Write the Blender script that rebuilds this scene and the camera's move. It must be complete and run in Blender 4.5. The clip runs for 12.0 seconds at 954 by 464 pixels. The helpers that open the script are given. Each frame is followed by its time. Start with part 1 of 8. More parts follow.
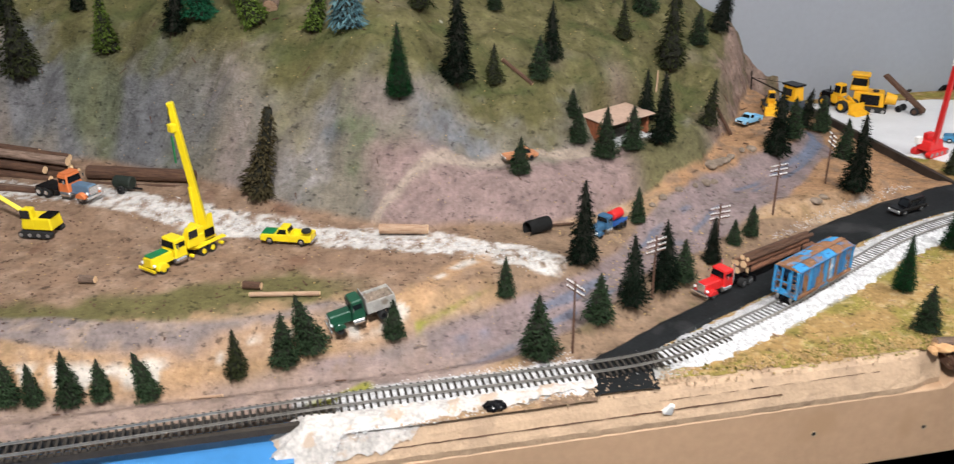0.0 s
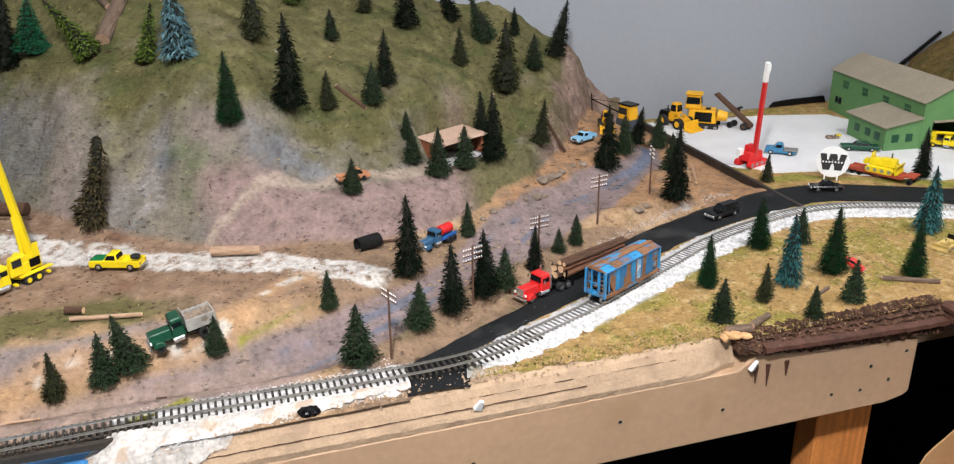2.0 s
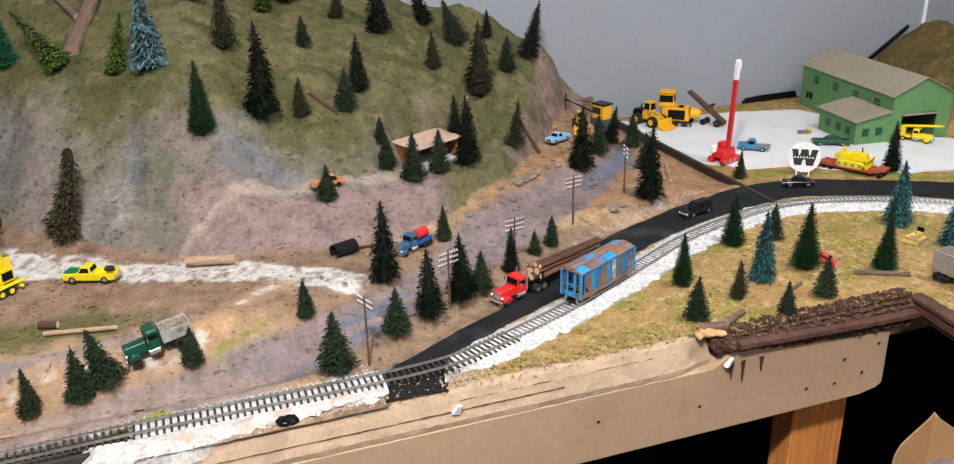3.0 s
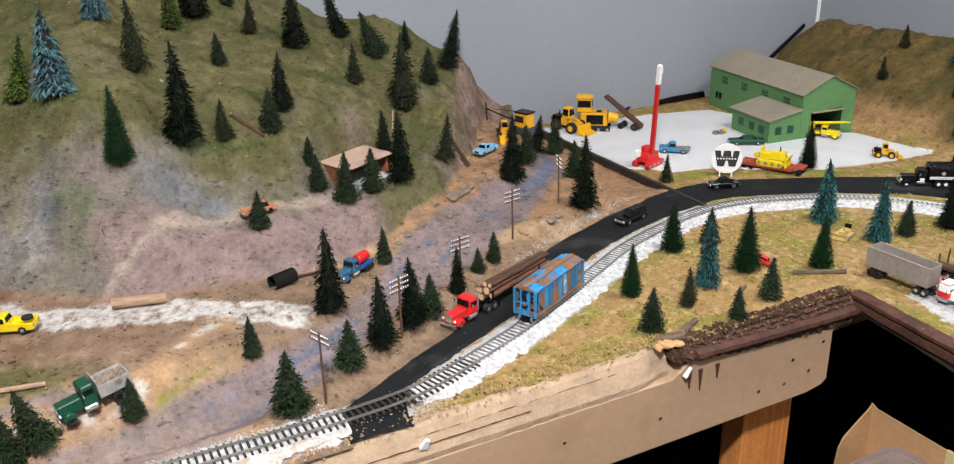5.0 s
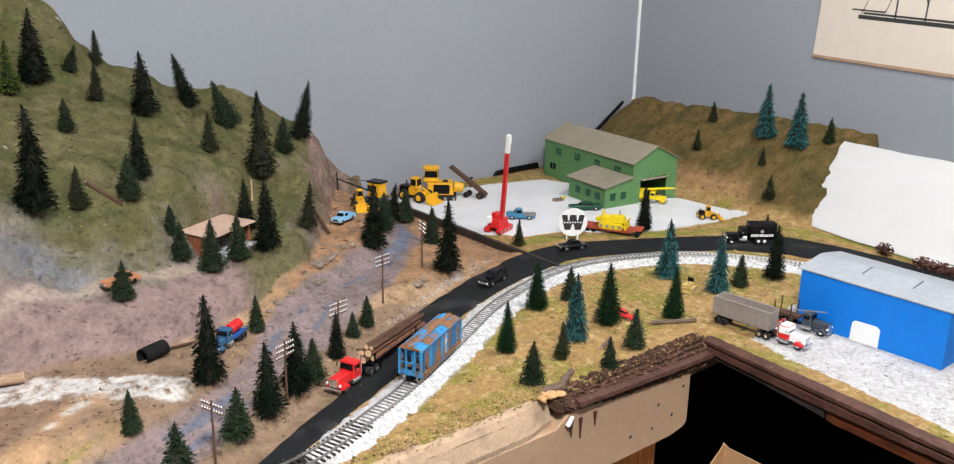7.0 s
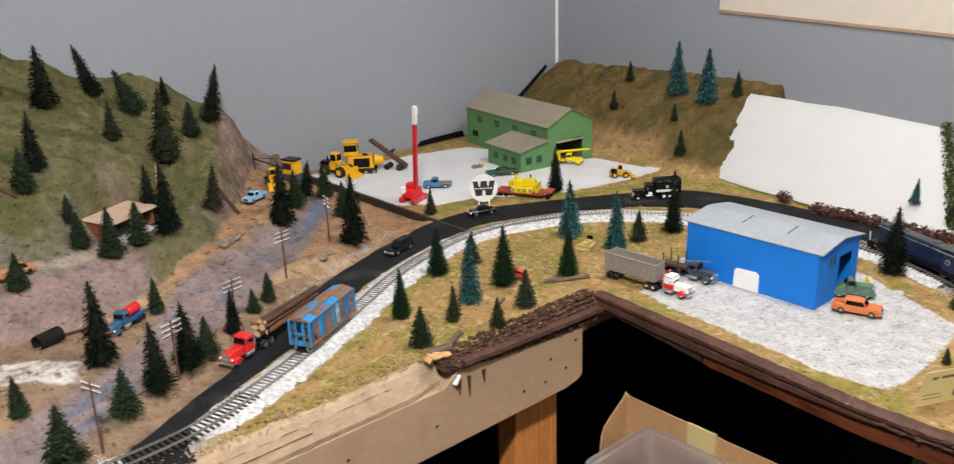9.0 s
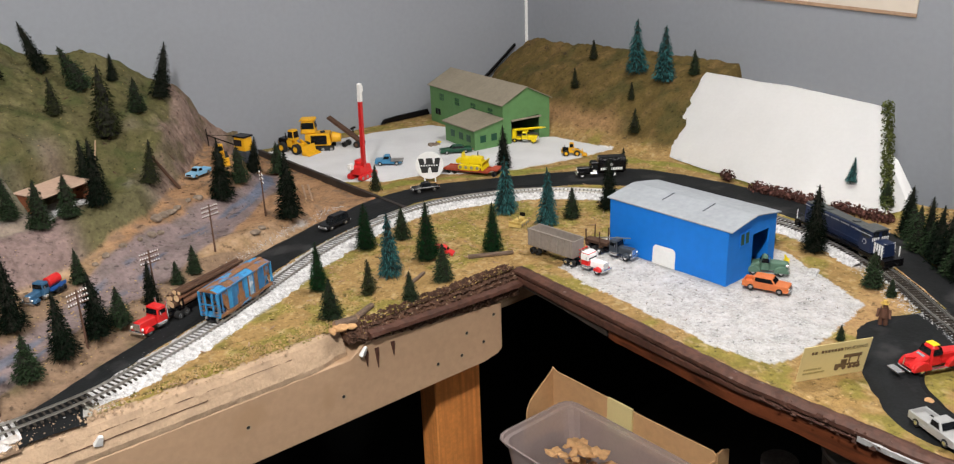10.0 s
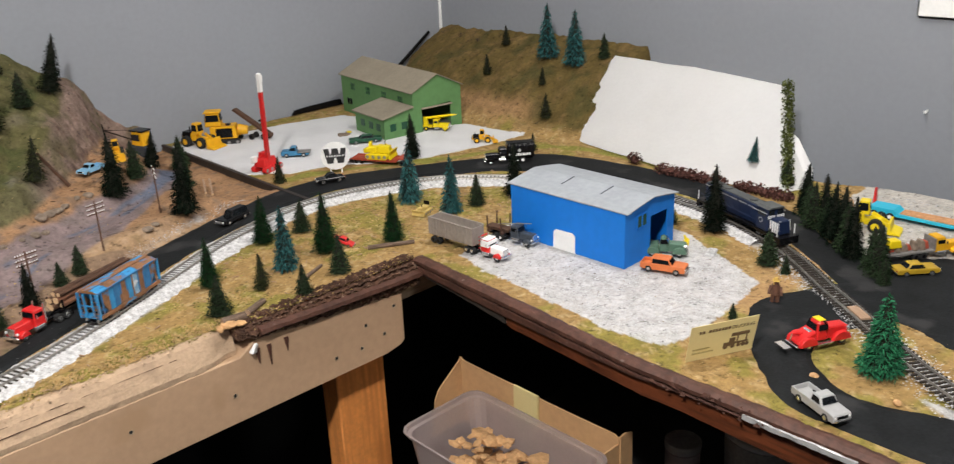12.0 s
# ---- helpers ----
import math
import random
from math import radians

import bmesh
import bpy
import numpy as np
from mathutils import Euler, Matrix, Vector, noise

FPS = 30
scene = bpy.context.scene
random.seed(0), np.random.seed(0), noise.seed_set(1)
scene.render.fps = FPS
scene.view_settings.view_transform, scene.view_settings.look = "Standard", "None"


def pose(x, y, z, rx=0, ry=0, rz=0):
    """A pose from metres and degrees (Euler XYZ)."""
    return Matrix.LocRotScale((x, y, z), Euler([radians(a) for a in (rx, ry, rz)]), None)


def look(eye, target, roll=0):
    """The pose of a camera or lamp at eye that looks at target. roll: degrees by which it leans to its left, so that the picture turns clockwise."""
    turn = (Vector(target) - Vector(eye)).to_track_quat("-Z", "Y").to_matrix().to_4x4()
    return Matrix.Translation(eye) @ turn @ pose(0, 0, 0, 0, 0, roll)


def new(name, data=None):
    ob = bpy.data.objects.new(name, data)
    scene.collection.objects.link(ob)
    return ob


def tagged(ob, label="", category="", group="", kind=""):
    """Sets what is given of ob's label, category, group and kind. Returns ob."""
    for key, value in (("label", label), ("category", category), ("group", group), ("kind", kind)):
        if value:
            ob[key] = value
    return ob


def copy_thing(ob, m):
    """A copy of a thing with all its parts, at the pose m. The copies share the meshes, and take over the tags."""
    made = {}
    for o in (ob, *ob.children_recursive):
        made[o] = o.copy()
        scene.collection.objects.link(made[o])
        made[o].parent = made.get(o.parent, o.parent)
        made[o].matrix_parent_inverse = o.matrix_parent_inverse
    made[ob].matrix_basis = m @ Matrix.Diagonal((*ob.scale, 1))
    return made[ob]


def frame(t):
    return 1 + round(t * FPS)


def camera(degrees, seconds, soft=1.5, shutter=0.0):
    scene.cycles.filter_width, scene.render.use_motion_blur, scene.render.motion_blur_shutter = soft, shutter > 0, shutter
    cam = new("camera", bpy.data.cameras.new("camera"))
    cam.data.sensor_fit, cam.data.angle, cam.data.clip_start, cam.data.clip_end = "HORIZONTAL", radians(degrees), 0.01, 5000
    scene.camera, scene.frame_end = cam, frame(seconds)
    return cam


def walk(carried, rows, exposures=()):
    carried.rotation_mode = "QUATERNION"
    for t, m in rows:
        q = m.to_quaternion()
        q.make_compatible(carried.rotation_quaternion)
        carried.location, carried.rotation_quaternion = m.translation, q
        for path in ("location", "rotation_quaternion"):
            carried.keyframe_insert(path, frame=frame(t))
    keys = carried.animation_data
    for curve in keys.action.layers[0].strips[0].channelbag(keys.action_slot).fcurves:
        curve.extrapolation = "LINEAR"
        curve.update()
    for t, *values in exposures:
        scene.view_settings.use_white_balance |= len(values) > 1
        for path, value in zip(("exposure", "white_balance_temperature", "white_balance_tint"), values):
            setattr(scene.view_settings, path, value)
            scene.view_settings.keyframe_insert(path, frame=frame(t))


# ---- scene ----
cam = camera(56.4, 12.0, soft=1.15, shutter=0.35)
PATH = [
    (0, (-0.916, -0.656, 1.501), (-0.551, 1.127, 0.672), -0.6),
    (0.5, (-0.872, -0.699, 1.493), (-0.464, 1.082, 0.681), -0.2),
    (1, (-0.855, -0.714, 1.494), (-0.406, 1.067, 0.704), -0.2),
    (1.5, (-0.842, -0.725, 1.495), (-0.344, 1.054, 0.729), -0.4),
    (2, (-0.828, -0.735, 1.496), (-0.267, 1.028, 0.738), -0.7),
    (2.5, (-0.825, -0.736, 1.496), (-0.246, 1.02, 0.734), -1.2),
    (3, (-0.822, -0.738, 1.503), (-0.22, 1.011, 0.741), -1.5),
    (3.5, (-0.821, -0.744, 1.502), (-0.152, 0.977, 0.734), -1.3),
    (3.7, (-0.817, -0.745, 1.498), (-0.118, 0.959, 0.719), -1.2),
    (5.3, (-0.899, -0.652, 1.514), (-0.032, 0.985, 0.759), -1.3),
    (5.5, (-0.922, -0.641, 1.508), (-0.014, 0.975, 0.755), -0.8),
    (6, (-0.943, -0.636, 1.503), (0.146, 0.859, 0.743), 1.6),
    (6.5, (-0.951, -0.644, 1.5), (0.23, 0.851, 0.893), 2.0),
    (6.7, (-0.953, -0.645, 1.497), (0.248, 0.84, 0.901), 1.7),
    (8.3, (-0.954, -0.687, 1.504), (0.312, 0.715, 0.847), -1.0),
    (8.5, (-0.942, -0.695, 1.496), (0.315, 0.701, 0.808), -1.4),
    (9, (-0.885, -0.757, 1.51), (0.351, 0.667, 0.844), -1.9),
    (9.5, (-0.806, -0.819, 1.507), (0.432, 0.589, 0.81), -1.7),
    (10, (-0.785, -0.868, 1.504), (0.399, 0.582, 0.799), -2.1),
    (10.5, (-0.783, -0.885, 1.5), (0.406, 0.558, 0.79), -2.0),
    (11, (-0.771, -0.886, 1.502), (0.409, 0.561, 0.786), -2.4),
    (11.5, (-0.748, -0.889, 1.496), (0.459, 0.527, 0.764), -2.4),
    (12, (-0.723, -0.896, 1.49), (0.548, 0.467, 0.761), -2.5),
]
walk(cam, [(t, look(eye, target, roll)) for t, eye, target, roll in PATH], [(0, 0.09, 6250, 10), (3.5, 0.03, 6250, 10), (6, 0.01, 6200, 10), (6.6, 0.05, 6200, 10), (8.5, -0.12, 6450, 10), (10, -0.23, 6550, 10), (12, -0.24, 6550, 10)])

# ---- light ----
world = bpy.data.worlds.new("room_air")
scene.world = world
world.use_nodes = True
world.node_tree.nodes["Background"].inputs[0].default_value = (0.75, 0.85, 1.0, 1)
world.node_tree.nodes["Background"].inputs[1].default_value = 0.004
scene.view_settings.exposure = 0.0


def lamp(name, place, power, size, colour):
    data = bpy.data.lights.new(name, "POINT")
    data.energy, data.shadow_soft_size, data.color = power, size, colour
    ob = new(name, data)
    ob.location = place
    return ob


lamp("ceiling_bulb", (-0.98, -0.78, 2.25), 122, 0.05, (1.0, 0.97, 0.93))
# added fill with no known source, brightens the right-hand corner
lamp("ceiling_bulb_far", (0.28, -0.22, 2.33), 39, 0.06, (1.0, 0.97, 0.93))
# invented fill lamp that lifts the bench front and what stands below
lamp("ceiling_bulb_front", (-0.5, -2.1, 2.2), 22, 0.06, (1.0, 0.97, 0.93))


# ---- materials ----
def mat(name, colour, rough=0.6, metal=0.0, vary=0.25, grain=220.0, bump=0.15, coarse=None, per=0.0, spec=0.4, stain=None, stain_at=0.62, stain_scale=60.0):
    """A surface with colour that varies at two scales, relief, and optional stains."""
    m = bpy.data.materials.new(name)
    m.use_nodes = True
    nt = m.node_tree
    n, link = nt.nodes, nt.links
    bsdf = n["Principled BSDF"]
    bsdf.inputs["Roughness"].default_value, bsdf.inputs["Metallic"].default_value = rough, metal
    bsdf.inputs["Specular IOR Level"].default_value = spec
    tc = n.new("ShaderNodeTexCoord")
    fine, broad = n.new("ShaderNodeTexNoise"), n.new("ShaderNodeTexNoise")
    fine.inputs["Scale"].default_value, broad.inputs["Scale"].default_value = grain, coarse or grain * 0.12
    fine.inputs["Detail"].default_value, broad.inputs["Detail"].default_value = 4, 3
    for t in (fine, broad):
        link.new(tc.outputs["Object"], t.inputs["Vector"])
    add = n.new("ShaderNodeMath")
    add.operation = "ADD"
    link.new(fine.outputs["Fac"], add.inputs[0])
    link.new(broad.outputs["Fac"], add.inputs[1])
    ramp = n.new("ShaderNodeMapRange")
    ramp.inputs["From Min"].default_value, ramp.inputs["From Max"].default_value = 0.7, 1.3
    ramp.inputs["To Min"].default_value, ramp.inputs["To Max"].default_value = 1 - vary, 1 + vary
    link.new(add.outputs[0], ramp.inputs["Value"])
    last = ramp.outputs[0]
    if per:
        info, span, mul = n.new("ShaderNodeObjectInfo"), n.new("ShaderNodeMapRange"), n.new("ShaderNodeMath")
        span.inputs["To Min"].default_value, span.inputs["To Max"].default_value = 1 - per, 1 + per
        link.new(info.outputs["Random"], span.inputs["Value"])
        mul.operation = "MULTIPLY"
        link.new(last, mul.inputs[0])
        link.new(span.outputs[0], mul.inputs[1])
        last = mul.outputs[0]
    tint = n.new("ShaderNodeVectorMath")
    tint.operation = "SCALE"
    tint.inputs[0].default_value = colour
    link.new(last, tint.inputs["Scale"])
    out = tint.outputs[0]
    if stain:
        spot, step, mix = n.new("ShaderNodeTexNoise"), n.new("ShaderNodeMapRange"), n.new("ShaderNodeMix")
        spot.inputs["Scale"].default_value, spot.inputs["Detail"].default_value = stain_scale, 5
        link.new(tc.outputs["Object"], spot.inputs["Vector"])
        step.inputs["From Min"].default_value, step.inputs["From Max"].default_value = stain_at - 0.04, stain_at + 0.04
        link.new(spot.outputs["Fac"], step.inputs["Value"])
        mix.data_type = "RGBA"
        mix.inputs["B"].default_value = (*stain, 1)
        link.new(step.outputs[0], mix.inputs["Factor"])
        link.new(out, mix.inputs["A"])
        out = mix.outputs["Result"]
    link.new(out, bsdf.inputs["Base Color"])
    if bump:
        b = n.new("ShaderNodeBump")
        b.inputs["Strength"].default_value, b.inputs["Distance"].default_value = bump, 0.0015
        link.new(fine.outputs["Fac"], b.inputs["Height"])
        link.new(b.outputs["Normal"], bsdf.inputs["Normal"])
    return m


def painted(name, rough=0.95):
    """Scenery paint: the colour comes from the sheet's own colour layer, broken up by grain."""
    m = mat(name, (1, 1, 1), rough, vary=0.26, grain=190.0, coarse=40.0, bump=0.75, spec=0.15)
    nt = m.node_tree
    nt.nodes["Bump"].inputs["Distance"].default_value = 0.006
    # small dark pits and cracks in the plaster
    tc = next(x for x in nt.nodes if x.type == "TEX_COORD")
    warp, pit, step, dim = nt.nodes.new("ShaderNodeMapping"), nt.nodes.new("ShaderNodeTexNoise"), nt.nodes.new("ShaderNodeMapRange"), nt.nodes.new("ShaderNodeVectorMath")
    warp.inputs["Scale"].default_value = (1.0, 1.0, 1.9)
    pit.inputs["Scale"].default_value, pit.inputs["Detail"].default_value, pit.inputs["Roughness"].default_value = 95.0, 6, 0.66
    step.inputs["From Min"].default_value, step.inputs["From Max"].default_value = 0.575, 0.66
    step.inputs["To Min"].default_value, step.inputs["To Max"].default_value = 1.0, 0.42
    nt.links.new(tc.outputs["Object"], warp.inputs["Vector"])
    nt.links.new(warp.outputs[0], pit.inputs["Vector"])
    nt.links.new(pit.outputs["Fac"], step.inputs["Value"])
    nt.links.new(pit.outputs["Fac"], nt.nodes["Bump"].inputs["Height"])
    dim.operation = "SCALE"
    att, mul = nt.nodes.new("ShaderNodeVertexColor"), nt.nodes.new("ShaderNodeMix")
    att.layer_name = "paint"
    mul.data_type, mul.blend_type = "RGBA", "MULTIPLY"
    mul.inputs["Factor"].default_value = 1
    tint = next(x for x in nt.nodes if x.type == "VECT_MATH")
    nt.links.new(att.outputs["Color"], dim.inputs[0])
    nt.links.new(step.outputs[0], dim.inputs["Scale"])
    nt.links.new(dim.outputs[0], mul.inputs["A"])
    nt.links.new(tint.outputs[0], mul.inputs["B"])
    nt.links.new(mul.outputs["Result"], nt.nodes["Principled BSDF"].inputs["Base Color"])
    return m


def see_through(name, colour, rough, alpha):
    m = mat(name, colour, rough, vary=0.05, bump=0.05)
    m.node_tree.nodes["Principled BSDF"].inputs["Alpha"].default_value = alpha
    return m


def leafy(name, colour, per=0.25):
    """Foliage whose every spray has a tone of its own."""
    m = mat(name, colour, 0.85, vary=0.5, grain=500, coarse=90, bump=0.0, per=per, spec=0.05)
    nt = m.node_tree
    geo, span, mul = nt.nodes.new("ShaderNodeNewGeometry"), nt.nodes.new("ShaderNodeMapRange"), nt.nodes.new("ShaderNodeVectorMath")
    span.inputs["To Min"].default_value, span.inputs["To Max"].default_value = 0.45, 1.65
    nt.links.new(geo.outputs["Random Per Island"], span.inputs["Value"])
    tint = next(x for x in nt.nodes if x.type == "VECT_MATH")
    mul.operation = "SCALE"
    nt.links.new(tint.outputs[0], mul.inputs[0])
    nt.links.new(span.outputs[0], mul.inputs["Scale"])
    nt.links.new(mul.outputs[0], nt.nodes["Principled BSDF"].inputs["Base Color"])
    return m


def grained(name, colour, dark, scale=30.0, rough=0.6, along=(1, 12, 12)):
    """Wood with long grain along local x."""
    m = mat(name, colour, rough, vary=0.15, grain=180, bump=0.1)
    nt = m.node_tree
    tc = next(x for x in nt.nodes if x.type == "TEX_COORD")
    mp, tx, mix = nt.nodes.new("ShaderNodeMapping"), nt.nodes.new("ShaderNodeTexNoise"), nt.nodes.new("ShaderNodeMix")
    mp.inputs["Scale"].default_value = along
    tx.inputs["Scale"].default_value, tx.inputs["Detail"].default_value = scale, 6
    nt.links.new(tc.outputs["Object"], mp.inputs["Vector"])
    nt.links.new(mp.outputs[0], tx.inputs["Vector"])
    st = nt.nodes.new("ShaderNodeMapRange")
    st.inputs["From Min"].default_value, st.inputs["From Max"].default_value = 0.42, 0.66
    nt.links.new(tx.outputs["Fac"], st.inputs["Value"])
    mix.data_type = "RGBA"
    tint = next(x for x in nt.nodes if x.type == "VECT_MATH")
    nt.links.new(st.outputs[0], mix.inputs["Factor"])
    nt.links.new(tint.outputs[0], mix.inputs["A"])
    mix.inputs["B"].default_value = (*dark, 1)
    nt.links.new(mix.outputs["Result"], nt.nodes["Principled BSDF"].inputs["Base Color"])
    return m


WALL = mat("grey_wall_paint", (0.262, 0.278, 0.308), 0.75, vary=0.04, grain=90, coarse=3, bump=0.06)
# for the two unseen walls, darkened to hold back bounced light
WALL_FAR = mat("dim_unseen_wall", (0.10, 0.10, 0.11), 0.8, vary=0.04, grain=90, coarse=3, bump=0.06)
# near-black that puts the shade under the bench into walls and shelf
UNDER_BENCH_SHADE = mat("under_bench_shade", (0.012, 0.012, 0.013), 0.95, vary=0.1, bump=0.02)
# ceiling out of view, its grey lowered to weaken the bounce
CEIL = mat("ceiling_grey", (0.22, 0.215, 0.21), 0.9, vary=0.03, grain=60, bump=0.05)
FLOOR = mat("dark_carpet", (0.016, 0.015, 0.015), 1.0, vary=0.3, grain=600, bump=0.4)
LAND = painted("scenery_ground")
ASPHALT = mat("model_asphalt", (0.009, 0.010, 0.011), 0.8, vary=0.4, grain=300, coarse=25, bump=0.2, spec=0.2, stain=(0.030, 0.030, 0.031), stain_at=0.61, stain_scale=14)
STONE = mat("white_stone_chips", (0.54, 0.535, 0.54), 0.95, vary=0.45, grain=600, coarse=170, bump=0.8)
YARD_DUST = mat("pale_yard_dust", (0.62, 0.62, 0.63), 0.95, vary=0.10, grain=500, coarse=14, bump=0.25)
STONE_GREY = mat("grey_stone_chips", (0.45, 0.447, 0.455), 0.9, vary=0.45, grain=700, coarse=160, bump=0.1)
SHOP_STONE = mat("pale_shop_gravel", (0.52, 0.52, 0.53), 0.9, vary=0.2, grain=700, coarse=160, bump=0.1)
CHIP = mat("tan_ground_chips", (0.40, 0.27, 0.115), 0.95, vary=0.4, grain=500, bump=0.1)
TUFT = leafy("grass_tufts", (0.20, 0.17, 0.05))
PLASTER = mat("grey_white_plaster", (0.52, 0.485, 0.455), 0.95, vary=0.3, grain=260, coarse=60, bump=0.6, stain=(0.46, 0.36, 0.28), stain_at=0.58, stain_scale=55)
TAN = mat("tan_board_paint", (0.48, 0.318, 0.200), 0.6, vary=0.08, grain=120, coarse=6, bump=0.08, stain=(0.43, 0.278, 0.166), stain_at=0.63, stain_scale=9)
TAN_RAW = grained("tan_flaking_wood", (0.47, 0.36, 0.25), (0.30, 0.21, 0.13), 22, 0.85)
TAN_EDGE = mat("tan_weathered_paint", (0.46, 0.325, 0.215), 0.85, vary=0.14, grain=300, coarse=45, bump=0.7, stain=(0.39, 0.275, 0.185), stain_at=0.60, stain_scale=30)
BROWN = grained("dark_brown_board", (0.15, 0.043, 0.017), (0.055, 0.017, 0.008), 14, 0.4, (12, 1, 12))
BROWN_TOP = mat("worn_brown_paint", (0.078, 0.033, 0.022), 0.6, vary=0.4, grain=160, coarse=30, bump=0.3, stain=(0.22, 0.17, 0.15), stain_at=0.71, stain_scale=70)
CRUST = mat("brown_crust", (0.075, 0.035, 0.02), 0.9, vary=0.6, grain=350, coarse=80, bump=0.9, stain=(0.30, 0.22, 0.16), stain_at=0.66, stain_scale=160)
# dark seam board; also paints the shade on the shed's back planks
SEAM_AND_SHADE = mat("dark_edge_and_shed_shade", (0.030, 0.022, 0.018), 0.6, vary=0.4, grain=90, coarse=20, bump=0.1)
LEGWOOD = grained("orange_pine", (0.80, 0.31, 0.085), (0.60, 0.21, 0.055), 9, 0.5, (14, 14, 0.7))
CARDBOARD = mat("brown_cardboard", (0.60, 0.36, 0.175), 0.9, vary=0.08, grain=100, bump=0.1)
CLEAR = see_through("cloudy_plastic", (0.44, 0.36, 0.35), 0.3, 0.5)
CLAY = mat("dry_clay", (0.55, 0.32, 0.15), 0.95, vary=0.2, grain=200, bump=0.3)
RAIL = mat("nickel_rail", (0.40, 0.38, 0.35), 0.35, 0.75, vary=0.2, grain=200)
TIE = mat("dark_tie", (0.035, 0.028, 0.022), 0.85, vary=0.4, grain=300)
TIE_WHITE = mat("whitened_tie", (0.15, 0.143, 0.138), 0.9, vary=0.5, grain=300)
WATER = mat("blue_painted_water", (0.055, 0.22, 0.50), 0.3, vary=0.1, grain=60, bump=0.1)
FOAM = mat("white_plaster_cloth", (0.96, 0.96, 0.96), 0.9, vary=0.02, grain=150, coarse=20, bump=0.3)
TRUNK = mat("tree_bark", (0.06, 0.04, 0.025), 0.95, vary=0.4, grain=300)
BARK = grained("log_bark", (0.095, 0.048, 0.028), (0.05, 0.025, 0.016), 60, 0.9, (1, 10, 10))
BARK_GREY = grained("grey_log_bark", (0.16, 0.11, 0.08), (0.08, 0.05, 0.035), 60, 0.9, (1, 10, 10))
BARE = grained("peeled_log", (0.40, 0.27, 0.18), (0.30, 0.18, 0.11), 60, 0.8, (1, 10, 10))
CUT = mat("cut_log_end", (0.66, 0.45, 0.26), 0.85, vary=0.25, grain=260)
YELLOW = mat("yellow_paint", (0.76, 0.58, 0.008), 0.4, vary=0.06, grain=90, bump=0.02)
AMBER = mat("machine_amber", (0.72, 0.37, 0.008), 0.45, vary=0.1, grain=90, bump=0.03)
GREEN_PAINT = mat("green_paint", (0.008, 0.16, 0.05), 0.4, vary=0.1, bump=0.02)
DKGREEN = mat("dark_green_paint", (0.008, 0.062, 0.032), 0.35, vary=0.1, bump=0.02)
SAGE = mat("sage_paint", (0.09, 0.17, 0.12), 0.5, vary=0.1, bump=0.02)
RED = mat("red_paint", (0.60, 0.018, 0.018), 0.35, vary=0.06, bump=0.02)
BEDGREY = mat("weathered_grey_bed", (0.34, 0.325, 0.30), 0.7, vary=0.3, grain=120, coarse=40, bump=0.1, stain=(0.17, 0.14, 0.11), stain_at=0.60, stain_scale=60)
RUSTRED = mat("dull_red", (0.36, 0.06, 0.03), 0.6, vary=0.2, bump=0.05)
ORANGE = mat("orange_paint", (0.60, 0.165, 0.05), 0.5, vary=0.06, bump=0.02)
BLUE = mat("blue_paint", (0.02, 0.10, 0.36), 0.4, vary=0.1, bump=0.02)
LTBLUE = mat("light_blue_paint", (0.22, 0.46, 0.66), 0.4, vary=0.1, bump=0.02)
MIDBLUE = mat("teal_blue_paint", (0.045, 0.20, 0.36), 0.45, vary=0.1, bump=0.02)
TURQ = mat("turquoise_paint", (0.02, 0.42, 0.60), 0.4, vary=0.05, bump=0.02)
NAVY = mat("navy_paint", (0.010, 0.020, 0.058), 0.4, vary=0.1, bump=0.02)
SLATE = mat("slate_paint", (0.045, 0.055, 0.07), 0.45, vary=0.1, bump=0.02)
GREYROOF = mat("grey_dusty_paint", (0.075, 0.080, 0.080), 0.7, vary=0.2, bump=0.05)
BLACK = mat("black_paint", (0.005, 0.005, 0.006), 0.22, vary=0.15, bump=0.02, spec=0.2)
RUBBER = mat("black_rubber", (0.014, 0.014, 0.014), 0.85, vary=0.2)
WHITE = mat("white_paint", (0.87, 0.87, 0.86), 0.5, vary=0.04, bump=0.02)
SILVER = mat("silver_paint", (0.46, 0.46, 0.46), 0.35, 0.3, vary=0.06, bump=0.02)
CHROME = mat("chrome", (0.75, 0.75, 0.75), 0.2, 0.9, vary=0.05, bump=0.0)
STEEL = mat("dull_steel", (0.30, 0.29, 0.28), 0.5, 0.5, vary=0.25, bump=0.1)
GLASS = mat("dark_car_glass", (0.015, 0.018, 0.022), 0.12, vary=0.05, bump=0.0, spec=0.6)
HOPPER_END = mat("bright_blue_car_end", (0.035, 0.25, 0.52), 0.6, vary=0.2, grain=120, bump=0.05, stain=(0.10, 0.16, 0.24), stain_at=0.64, stain_scale=40)
HOPPER_PALE = mat("faded_blue_lettering_panel", (0.20, 0.36, 0.52), 0.65, vary=0.3, grain=120, bump=0.05, stain=(0.62, 0.66, 0.70), stain_at=0.55, stain_scale=70)
HOPPER = mat("weathered_blue_car", (0.035, 0.17, 0.37), 0.65, vary=0.2, grain=120, bump=0.08, stain=(0.25, 0.12, 0.055), stain_at=0.50, stain_scale=34)
